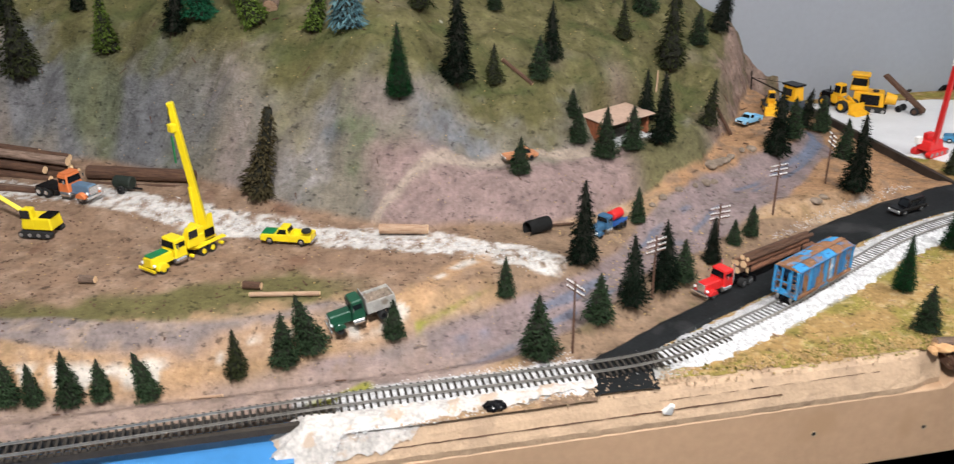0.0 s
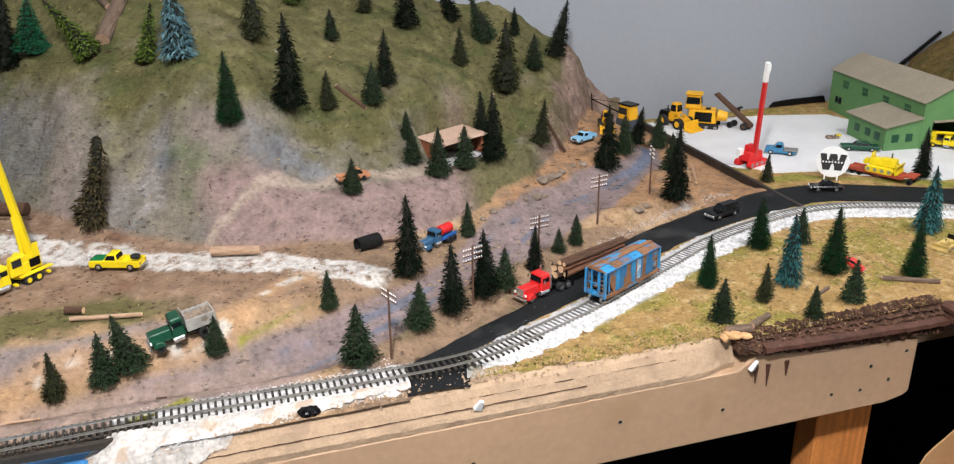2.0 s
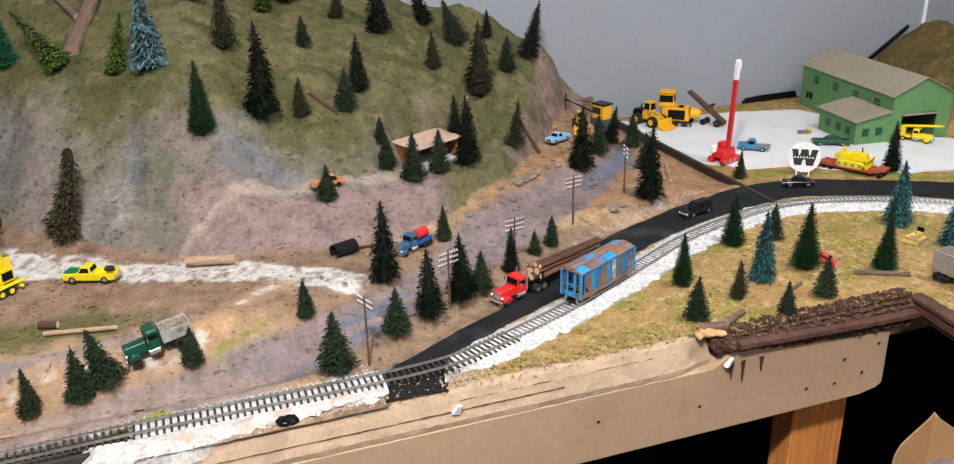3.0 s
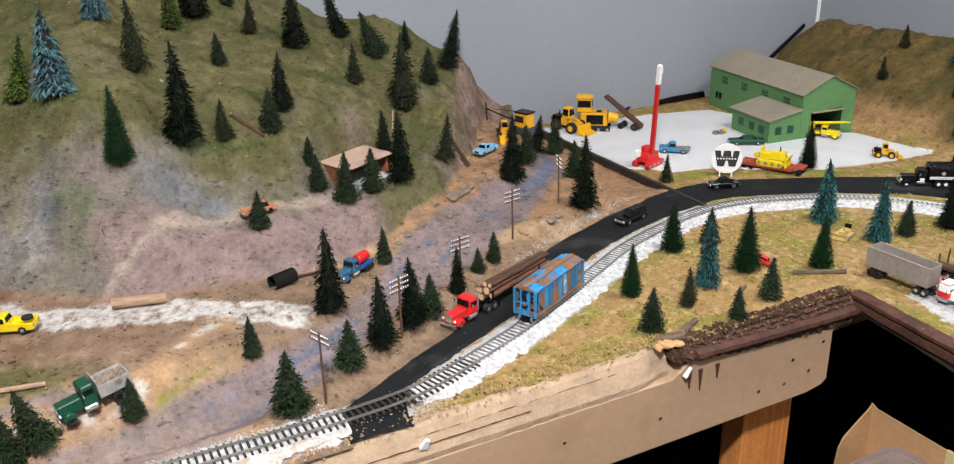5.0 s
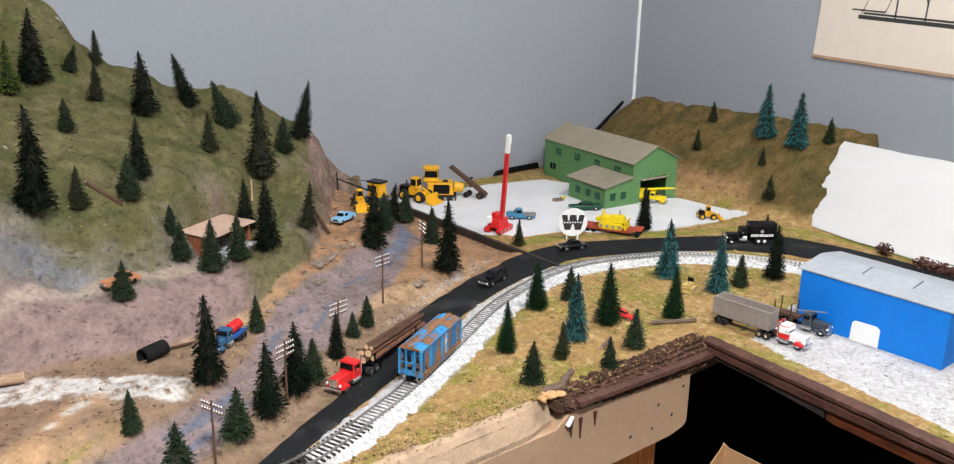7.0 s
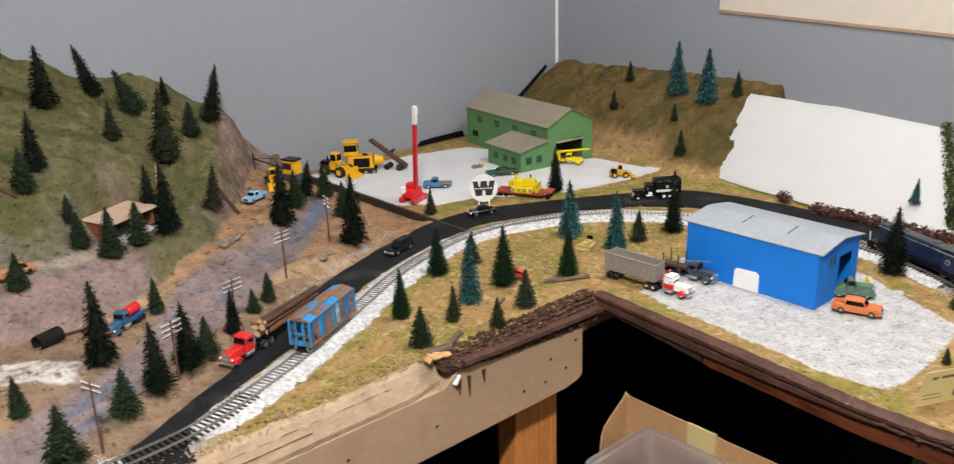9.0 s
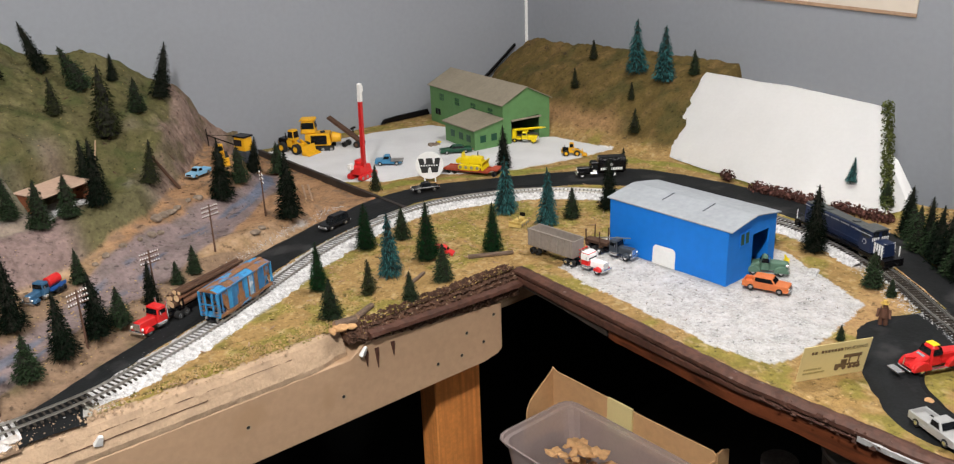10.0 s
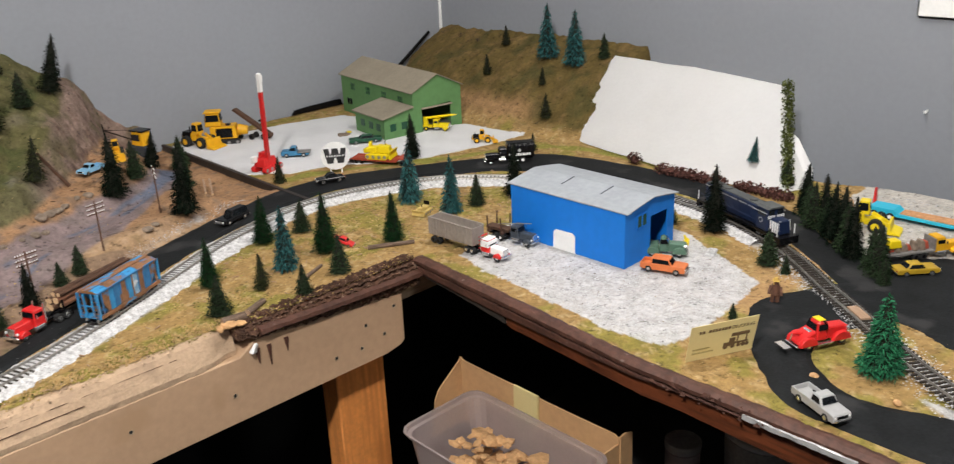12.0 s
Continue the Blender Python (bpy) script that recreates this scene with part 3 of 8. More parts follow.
    face = blend(face, (0.30, 0.22, 0.18), end * smooth(n4 * 2 - 0.7) * 0.7)
    face = blend(face, (0.115, 0.10, 0.05), end * smooth(n1 * 2.5 - 0.3) * 0.7)
    shoulder = smooth((x + 0.50) / 0.05) * smooth((-0.30 - x) / 0.06) * smooth((0.075 - d) / 0.02)
    face = blend(face, (0.115, 0.105, 0.045), shoulder * 0.9)
    grass = np.zeros_like(c) + (0.102, 0.094, 0.039)
    grass = blend(grass, (0.138, 0.122, 0.058), smooth(n2 * 2 + 0.1))
    grass = blend(grass, (0.078, 0.084, 0.031), smooth(n1 * 2))
    grass = blend(grass, (0.19, 0.155, 0.115), smooth(n3 * 2 - 0.8) * 0.8)
    grass = blend(grass, (0.24, 0.21, 0.16), smooth(n4 * 2.4 - 1.5) * 0.8)
    grass = blend(grass, (0.28, 0.205, 0.175), np.exp(-(((x + 0.451) / 0.022) ** 2 + ((y - 0.566) / 0.035) ** 2)) * 0.55)
    line = np.interp(x, (-1.2, -0.9, -0.75, -0.5, -0.40, -0.2, -0.1), (0.13, 0.12, 0.125, 0.13, 0.05, 0.055, 0.20)) + 0.035 * n3 + 0.02 * n2 + 0.025 * n1
    top = smooth((d - line + 0.03) / 0.06)
    ledge = smooth((x + 0.70) / 0.04) * smooth((-0.42 - x) / 0.03) * smooth((0.013 - np.abs(d - 0.088 + 0.006 * n1)) / 0.010)
    face = face * (1 + 0.30 * n7 * (1 - 0.5 * bank))[..., None]
    hillc = face * (1 - top[..., None]) + grass * top[..., None]
    hillc = blend(hillc, (0.34, 0.27, 0.215), ledge * 0.8)
    hillc = blend(hillc, (0.36, 0.29, 0.235), smooth((0.009 + 0.004 * n1 - away(x, y, BANK_PATH)) / 0.006) * 0.85)
    hillc = blend(hillc, (0.60, 0.57, 0.52), top * smooth((rough(x + 2, y + 1, 45) - 0.72) * 9) * 0.8)
    c = c * (1 - rock[..., None]) + hillc * rock[..., None]
    # orange-tan earth where the valley narrows
    gap = (1 - rock) * smooth((x + 0.50) / 0.1) * (x < 0.045) * smooth((y - 0.36) / 0.05)
    c = blend(c, (0.345, 0.200, 0.108), gap)
    c = blend(c, (0.225, 0.145, 0.095), gap * smooth(n2 * 2))
    # river beds, painted
    r1, r2 = away(x, y, RIVER), away(x, y, RIVER_OLD)
    w1 = 0.034 + 0.008 * n1 + 0.016 * smooth((x + 0.56) / 0.12) * smooth((-0.16 - x) / 0.1)
    bed = smooth((w1 - r1) / 0.010) * (1 - rock) * smooth((x + 1.0) / 0.1)
    wet = np.zeros_like(c) + (0.232, 0.176, 0.172)
    wet = blend(wet, (0.200, 0.158, 0.150), smooth(n2 * 2 + 0.1))
    wet = blend(wet, (0.29, 0.22, 0.195), smooth(n1 * 2 - 0.6) * 0.7)
    wet = blend(wet, (0.135, 0.145, 0.19), smooth((0.007 + 0.006 * n1 - np.abs(r1 - 0.010 + 0.008 * n3)) / 0.004) * smooth((rough(x, y, 18) + 0.10) * 3) * 0.9)
    wet = blend(wet, (0.145, 0.165, 0.225), smooth((x + 0.22) / 0.08) * smooth((0.016 - r1) / 0.01))
    c = c * (1 - bed[..., None]) + wet * bed[..., None]
    old = smooth((0.022 + 0.006 * n1 - r2) / 0.008) * (x < -0.8)
    c = blend(c, (0.205, 0.165, 0.155), old)
    c = blend(c, (0.28, 0.215, 0.175), old * smooth(n2 * 2))
    # white stone dust
    wr = smooth((0.030 + 0.014 * n1 + 0.006 * n4 - away(x, y, WHITE_ROAD)) / 0.008) * (x < -0.55) * (1 - rock)
    c = blend(c, (0.56, 0.53, 0.50), wr * smooth(n4 * 1.2 + 0.75))
    spill = curve([(-0.735, 0.232), (-0.775, 0.205), (-0.82, 0.165), (-0.863, 0.146), (-0.908, 0.144), (-0.974, 0.139), (-1.012, 0.133), (-1.063, 0.127), (-1.11, 0.128), (-1.163, 0.132), (-1.25, 0.14)])
    near_spill = away(x, y, spill)
    shore = smooth((-0.72 - x + 0.03 * n1) / 0.06) * smooth((0.128 - y + 0.012 * n1) / 0.015) * smooth((y - 0.06) / 0.015)
    c = blend(c, (0.275, 0.205, 0.175), shore * 0.85)
    c = blend(c, (0.225, 0.165, 0.145), shore * smooth(n2 * 2.2) * 0.7)
    c = blend(c, (0.43, 0.265, 0.145), smooth((0.022 + 0.012 * n1 - near_spill) / 0.014) * (1 - rock) * 0.7)
    c = blend(c, (0.27, 0.18, 0.12), smooth((0.036 - near_spill) / 0.02) * (1 - rock) * smooth(n2 * 2.2 - 0.4) * 0.7)
    c = blend(c, (0.58, 0.54, 0.49), smooth((0.010 + 0.008 * n1 - near_spill) / 0.008) * smooth((n2 + 0.8 * n1 + 0.15) * 3.0) * 0.85)
    side_dust = smooth((0.030 + 0.007 * n1 - away(x, y, TRACK)) / 0.008) * (x > -0.95) * (1 - smooth((x + 0.60) / 0.04) * smooth((-0.46 - x) / 0.04))
    side_dust = side_dust * (1 - smooth((-0.31 - y) / 0.03) * (x > 0.1))
    side_dust = np.maximum(side_dust, 0.75 * smooth((0.002 + 0.012 * n1 - away(x, y, curve([(-0.32, 0.305), (-0.168, 0.375), (-0.03, 0.424)]))) / 0.010))
    c = blend(c, (0.46, 0.45, 0.445), side_dust)
    apron = smooth((0.030 + 0.012 * n1 - away(x, y, np.array([(-0.92, 0.035), (-0.80, 0.045), (-0.70, 0.06)]))) / 0.008)
    c = blend(c, (0.72, 0.71, 0.70), apron)
    for ring, colour in ((YARD, (0.68, 0.68, 0.69)), (SHOP_YARD, (0.51, 0.507, 0.515)), (FAR_YARD, (0.50, 0.48, 0.45))):
        jx, jy = x + 0.006 * n1 + 0.003 * n4, y + 0.006 * n2
        c = blend(c, colour, inside(jx, jy, ring) * (0.9 + 0.1 * n4))
    # dry green verges
    verge = smooth((0.003 + 0.008 * n1 - away(x, y, curve([(-0.815, 0.144), (-0.789, 0.152), (-0.754, 0.164), (-0.735, 0.172)]))) / 0.006)
    verge = np.maximum(verge, smooth((0.010 + 0.01 * n1 - away(x, y, curve([(-0.93, 0.065), (-0.88, 0.08)]))) / 0.006))
    verge = np.maximum(verge, smooth((0.016 + 0.012 * n1 - away(x, y, curve([(0.07, 0.48), (0.15, 0.455), (0.22, 0.42), (0.37, 0.335), (0.50, 0.28), (0.57, 0.17), (0.57, 0.0)]))) / 0.008) * 0.9)
    c = blend(c, (0.235, 0.225, 0.048), verge)
    # the small hill by the corner
    h2 = smooth((right_hill_height(x, y) - 0.006) / 0.02) * (x > 0.5)
    slope = np.zeros_like(c) + (0.122, 0.086, 0.029)
    slope = blend(slope, (0.165, 0.108, 0.044), smooth(n2 * 1.5 + 0.1))
    slope = blend(slope, (0.074, 0.066, 0.023), smooth(n1 * 2 - 0.1) * 0.8)
    slope = blend(slope, (0.32, 0.19, 0.09), smooth((0.06 - right_hill_height(x, y)) / 0.03) * smooth((y - 0.33) / 0.1))
    c = c * (1 - h2[..., None]) + slope * h2[..., None]
    return np.clip(c * (1 + 0.10 * n4)[..., None], 0.01, 0.9)


def landscape():
    step = 0.0036
    xs, ys = np.arange(-1.66, RIGHT - 0.001, step), np.arange(-1.10, BACK - 0.001, step)
    gx, gy = np.meshgrid(xs, ys, indexing="ij")
    gap = np.interp(gy, (-1.1, -0.42, -0.36, -0.27, -0.10, -0.06), (0.70, 0.70, 0.697, 0.66, 0.655, 0.9))
    keep = (gx < gap) & np.where(gy >= np.interp(gx, (-0.66, -0.645, -0.58, -0.44, -0.30, -0.285, -0.28), (0.012, 0.032, 0.030, 0.024, 0.025, 0.025, 0.012)) + 0.005 * rough(gx, gy, 50) * (gx > -0.65) * (gx < -0.285), True, gx >= np.interp(gy, BROWN_EDGE_Y, BROWN_EDGE_X) + 0.007)
    z = land(gx, gy)
    col = ground_colour(gx, gy)
    index = -np.ones(gx.shape, int)
    index[keep] = np.arange(keep.sum())
    verts = np.stack([gx[keep], gy[keep], z[keep]], 1)
    quad = keep[:-1, :-1] & keep[1:, :-1] & keep[1:, 1:] & keep[:-1, 1:]
    faces = np.stack([index[:-1, :-1][quad], index[1:, :-1][quad], index[1:, 1:][quad], index[:-1, 1:][quad]], 1)
    me = bpy.data.meshes.new("ground")
    me.from_pydata(verts.tolist(), [], faces.tolist())
    layer = me.color_attributes.new("paint", "FLOAT_COLOR", "POINT")
    layer.data.foreach_set("color", np.c_[col[keep], np.ones(keep.sum())].astype(np.float32).ravel())
    me.polygons.foreach_set("use_smooth", [True] * len(faces))
    me.materials.append(LAND)
    return tagged(new("ground", me), "painted plaster model landscape with grassy hill, cliff and valley", "landscape", kind="structure")


landscape()


def sheet(name, inner, outer, up, material, label, category, cells=6):
    """A thin road surface between two lines of points."""
    bm = bmesh.new()
    rows = []
    n = len(inner)
    for i in range(n):
        row = []
        for j in range(cells + 1):
            p = inner[i] + (outer[i] - inner[i]) * j / cells
            edge = 0.0035 if j in (0, cells) else 0.0
            row.append(bm.verts.new((p[0], p[1], 1.002 + up - edge + 0.0004 * float(rough(p[0], p[1], 60)))))
        rows.append(row)
    for a, b in zip(rows, rows[1:]):
        for j in range(cells):
            bm.faces.new((a[j], a[j + 1], b[j + 1], b[j]))
    bmesh.ops.recalc_face_normals(bm, faces=bm.faces)
    ob = part(name, bm, material, scale=1)
    return tagged(ob, label, category, kind="structure")


def resample(line, n):
    line = np.asarray(line, float)
    s = np.r_[0, np.cumsum(np.hypot(*np.diff(line, axis=0).T))]
    t = np.linspace(0, s[-1], n)
    return np.stack([np.interp(t, s, line[:, 0]), np.interp(t, s, line[:, 1])], 1)


def ragged(line, amount):
    return np.array([(x + amount * float(rough(x, y, 40)), y + amount * float(rough(x + 5, y, 40))) for x, y in line])


INNER = [(-0.598, 0.016), (-0.578, 0.078), (-0.530, 0.106), (-0.464, 0.138), (-0.405, 0.166), (-0.284, 0.231), (-0.178, 0.286), (-0.07, 0.323), (0.02, 0.342), (0.10, 0.347), (0.19, 0.315), (0.34, 0.222), (0.41, 0.13), (0.455, 0.0), (0.458, -0.15), (0.42, -0.29), (0.358, -0.387), (0.288, -0.472), (0.247, -0.54), (0.21, -0.62), (0.16, -0.70), (0.10, -0.85)]
sheet("road", ragged(resample(curve(INNER), 130), 0.003), ragged(resample(curve(ROAD_EDGE[:-2] + [(0.52, -0.66), (0.40, -0.85)]), 130), 0.003), 0.0028, ASPHALT, "black painted model asphalt road beside the track", "road")
fr = FRONT_ROAD[:-1]
half = len(fr) // 2
sheet("front_road", ragged(resample(fr[:half + 1], 60), 0.003), ragged(resample(fr[half:][::-1], 60), 0.003), 0.0034, ASPHALT, "black painted model road towards the front edge", "road")


def flat_yard(name, ring, z, material, label):
    """A thin poured surface with a ragged outline."""
    bm = bmesh.new()
    edge = ragged(resample(ring + ring[:1], 160)[:-1], 0.006)
    up = [bm.verts.new((x, y, z + 0.0003 * float(rough(x, y, 30)))) for x, y in edge]
    down = [bm.verts.new((x + 0.004 * (x > 0.3) - 0.002, y, 0.999)) for x, y in edge]
    bm.faces.new(up)
    for i in range(len(up)):
        j = (i + 1) % len(up)
        bm.faces.new((up[i], down[i], down[j], up[j]))
    bmesh.ops.recalc_face_normals(bm, faces=bm.faces)
    return tagged(part(name, bm, material, scale=1), label, "yard", kind="structure")


flat_yard("yard", YARD, 1.0036, YARD_DUST, "smooth pale dust surface of the machine yard")


# ---- loose stone, joined as stuff ----
def scatter(name, spots, size, material, label, category, seed, up=0.0, flat=0.6):
    """Small chips of stone at spots (x, y)."""
    rng = np.random.RandomState(seed)
    n = len(spots)
    octa = np.array([(1, 0, 0), (0, 1, 0), (-1, 0, 0), (0, -1, 0), (0, 0, 1), (0, 0, -1)], float)
    tri = np.array([(0, 1, 4), (1, 2, 4), (2, 3, 4), (3, 0, 4), (1, 0, 5), (2, 1, 5), (3, 2, 5), (0, 3, 5)])
    z = land(spots[:, 0], spots[:, 1]) + (up(spots[:, 0], spots[:, 1]) if callable(up) else up)
    s = size * rng.uniform(0.45, 1.25, (n, 1, 1)) * rng.uniform(0.6, 1.2, (n, 6, 1))
    a = rng.uniform(0, 6.28, n)
    rot = np.stack([np.stack([np.cos(a), -np.sin(a)], 1), np.stack([np.sin(a), np.cos(a)], 1)], 1)
    v = np.repeat(octa[None], n, 0) * s
    v[:, :, :2] = np.einsum("nij,nkj->nki", rot, v[:, :, :2])
    v[:, :, 2] = v[:, :, 2] * flat + 0.15 * size * (v[:, :, 0] / size) * rng.uniform(-2, 2, (n, 1))
    v += np.concatenate([spots, z[:, None]], 1)[:, None]
    f = (tri[None] + 6 * np.arange(n)[:, None, None]).reshape(-1, 3)
    me = bpy.data.meshes.new(name)
    me.from_pydata(v.reshape(-1, 3).tolist(), [], f.tolist())
    me.materials.append(material)
    return tagged(new(name, me), label, category, kind="stuff")


def spots_in(ring, n, seed):
    rng = np.random.RandomState(seed)
    lo, hi = np.min(ring, 0), np.max(ring, 0)
    p = rng.uniform(lo, hi, (n, 2))
    return p[inside(p[:, 0] + 0.006 * rough(p[:, 0], p[:, 1], 22), p[:, 1] + 0.006 * rough(p[:, 0], p[:, 1], 60), ring)]


def spots_along(line, width, n, seed, power=1.0):
    rng = np.random.RandomState(seed)
    line = resample(line, 400)
    i = rng.randint(0, 399, n)
    t = rng.uniform(0, 1, (n, 1))
    p = line[i] * (1 - t) + line[i + 1] * t
    d = line[i + 1] - line[i]
    d /= np.hypot(*d.T)[:, None] + 1e-9
    off = rng.normal(0, 0.5, (n, 1)) * width
    return p + np.stack([-d[:, 1], d[:, 0]], 1) * np.clip(off, -1.3 * width, 1.3 * width)


tr = TRACK


def shoulder(x, y):
    """How far the ballast's bed stands over the land."""
    return 0.0058 * (1 - smooth((away(x, y, TRACK[::3]) - 0.013) / 0.011))


def off_road(p):
    """Leaves only a few chips where the road crosses the rails."""
    return p[~((p[:, 0] > -0.668) & (p[:, 0] < -0.582)) | (np.arange(len(p)) % 150 == 0)]


scatter("ballast", off_road(spots_along(tr[(tr[:, 0] > -0.93) & ((tr[:, 1] > -0.33) | (tr[:, 0] < 0.1))], 0.024, 34000, 1)), 0.0012, STONE, "white stone ballast along the railway track", "ballast", 1, up=shoulder)
scatter("grey_ballast", off_road(spots_along(tr[(tr[:, 0] > -0.93) & ((tr[:, 1] > -0.33) | (tr[:, 0] < 0.1))], 0.023, 13000, 51)), 0.0012, STONE_GREY, "grey stone chips among the white ballast", "ballast", 51, up=shoulder)
scatter("apron_stones", spots_along([(-0.93, 0.03), (-0.80, 0.048), (-0.66, 0.062)], 0.026, 9000, 2), 0.0011, STONE, "white stone chips spilling from the track", "gravel", 2)
scatter("yard_gravel", spots_in(YARD, 1500, 3), 0.0010, STONE, "pale grey gravel of the machine yard", "gravel", 3)
scatter("shop_gravel", spots_in(SHOP_YARD, 22000, 4), 0.0013, SHOP_STONE, "white gravel round the blue shop", "gravel", 4, flat=0.3)
scatter("dark_gravel", spots_in(SHOP_YARD, 240, 44), 0.0012, ROCK, "dark specks strewn in the white gravel", "gravel", 44, up=0.0006)
far = spots_in(FAR_YARD, 6000, 5)
scatter("far_gravel", far[far[:, 0] < 0.665], 0.0018, STONE_GREY, "pale gravel of the far yard", "gravel", 5)
scatter("track_road_gravel", spots_along(WHITE_ROAD, 0.024, 3800, 6), 0.0010, STONE, "white gravel of the logging road", "gravel", 6)
rng = np.random.RandomState(31)
p = spots_along([(-0.60, 0.06), (-0.52, 0.105), (-0.44, 0.155), (-0.33, 0.215)], 0.03, 45, 31)
scatter("road_specks", p, 0.0006, STONE, "white stone specks strewn on the black road", "gravel", 31, up=0.0035)
scatter("roadside_gravel", spots_along([(-0.32, 0.308), (-0.168, 0.376), (-0.03, 0.426)], 0.006, 420, 7), 0.0012, STONE_GREY, "pale gravel beside the road", "gravel", 7)
rng = np.random.RandomState(8)
p = np.c_[rng.uniform(-0.62, 0.62, 12000), rng.uniform(-1.0, 0.32, 12000)]
p = p[((p[:, 1] > 0.018) | (p[:, 0] > 0.01)) & (away(p[:, 0], p[:, 1], TRACK_ROUGH) > 0.025) & (away(p[:, 0], p[:, 1], ROAD_MID) > 0.045) & ~inside(p[:, 0], p[:, 1], SHOP_YARD) & ~inside(p[:, 0], p[:, 1], FAR_YARD) & ~inside(p[:, 0], p[:, 1], FRONT_ROAD)]
scatter("ground_chips", p, 0.0019, CHIP, "tan sawdust and pebbles on the scenery", "ground cover", 8)
q = np.c_[rng.uniform(-0.45, 0.35, 9000), rng.uniform(0.02, 0.28, 9000)]
q = q[(away(q[:, 0], q[:, 1], TRACK_ROUGH) > 0.03) & (away(q[:, 0], q[:, 1], ROAD_MID) > 0.05) & (rough(q[:, 0], q[:, 1], 22) > 0.0) & (q[:, 1] < np.interp(q[:, 0], (-0.45, -0.1, 0.1, 0.35), (0.05, 0.25, 0.27, 0.10)))]
scatter("grass_turf", q, 0.0017, TUFT, "short dry green turf on the tree island", "grass", 9)
p = np.c_[rng.uniform(-1.3, 0.04, 9000), rng.uniform(0.10, 0.85, 9000)]
p = p[(away(p[:, 0], p[:, 1], ROAD_MID) > 0.05)]
scatter("hill_chips", p[:1300], 0.0013, CHIP, "loose crumbs of plaster on the hill and valley", "ground cover", 10)


def twigs(name, spots, seed, material, label, longest=0.016):
    """Short dry sticks lying on the land, joined."""
    rng = random.Random(seed)
    bm = bmesh.new()
    for x, y in spots:
        a, n = rng.uniform(0, 6.28), rng.uniform(0.3, 1.0) * longest
        p, q = (x - n / 2 * math.cos(a), y - n / 2 * math.sin(a)), (x + n / 2 * math.cos(a), y + n / 2 * math.sin(a))
        r = rng.uniform(0.0005, 0.0012)
        add_rod(bm, (*p, height(*p) + r), (*q, height(*q) + r + rng.uniform(0, 0.002)), r, r * 0.6, 5)
    return tagged(part(name, bm, material, scale=1), label, "twigs", kind="stuff")


rng = np.random.RandomState(21)
p = np.c_[rng.uniform(-1.35, 0.02, 900), rng.uniform(0.10, 0.80, 900)]
p = p[(away(p[:, 0], p[:, 1], ROAD_MID) > 0.05) & (away(p[:, 0], p[:, 1], TRACK_ROUGH) > 0.03)]
twigs("twigs", p[:85], 22, BARK, "dark twigs and bark scraps on the hill and camp", 0.011)
p = np.c_[rng.uniform(-0.5, 0.45, 700), rng.uniform(0.02, 0.28, 700)]
p = p[(away(p[:, 0], p[:, 1], ROAD_MID) > 0.05) & (away(p[:, 0], p[:, 1], TRACK_ROUGH) > 0.03)]
twigs("pale_twigs", p[:110], 23, BARE, "pale sticks in the dry turf", 0.011)
p = np.c_[rng.uniform(-1.33, -0.70, 2600), rng.uniform(0.17, 0.46, 2600)]
p = p[(p[:, 1] < np.interp(p[:, 0], FOOT_X, FOOT_Y)) & (away(p[:, 0], p[:, 1], WHITE_ROAD) > 0.03)]
scatter("camp_chips", p[:420], 0.0019, BARK, "dark bark chips on the brown camp earth", "ground cover", 24)


# ---- room ----
def slab(name, x0, x1, y0, y1, z0, z1, material, label, category, kind="structure", bevel=0.0):
    return tagged(part(name, box(x0, x1, y0, y1, z0, z1, bevel=bevel), material, scale=1), label, category, kind=kind)


slab("floor", -3.6, RIGHT + 0.12, -3.6, BACK + 0.12, -0.05, 0.0, FLOOR, "dark carpet floor of the room", "floor")
slab("wall_back", -3.6, RIGHT, BACK, BACK + 0.12, 0.93, 2.4, WALL, "unseen room wall, kept dark to cut bounced light behind the layout", "wall")
slab("wall_right", RIGHT, RIGHT + 0.12, -3.6, BACK + 0.12, 0.93, 2.4, WALL, "unseen room wall, kept dark to cut bounced light with a picture", "wall")
# the walls below the bench carry its shade as colour
slab("wall_back_low", -3.6, RIGHT, BACK, BACK + 0.12, 0.0, 0.93, UNDER_BENCH_SHADE, "wall under the layout, its shade painted near-black", "wall")
slab("wall_right_low", RIGHT, RIGHT + 0.12, -3.6, BACK + 0.12, 0.0, 0.93, UNDER_BENCH_SHADE, "wall under the layout, its shade painted near-black", "wall")
slab("wall_left", -3.72, -3.6, -3.6, BACK + 0.12, 0.0, 2.4, WALL_FAR, "unseen room wall, kept dark to cut bounced light", "wall")
slab("wall_front", -3.72, RIGHT + 0.12, -3.72, -3.6, 0.0, 2.4, WALL_FAR, "unseen room wall, kept dark to cut bounced light", "wall")
slab("ceiling", -3.72, RIGHT + 0.12, -3.72, BACK + 0.12, 2.4, 2.46, CEIL, "unseen grey ceiling, kept dark to cut bounced light", "ceiling")
slab("corner_bead", RIGHT - 0.006, RIGHT - 0.0005, BACK - 0.006, BACK - 0.0005, 1.1, 2.4, WHITE, "pale bead in the corner of the walls", "trim")

# ---- bench ----
slab("bench_top", -1.66, RIGHT - 0.004, 0.04, BACK - 0.004, 0.93, 0.962, TAN_RAW, "wooden bench top under the landscape", "bench top")
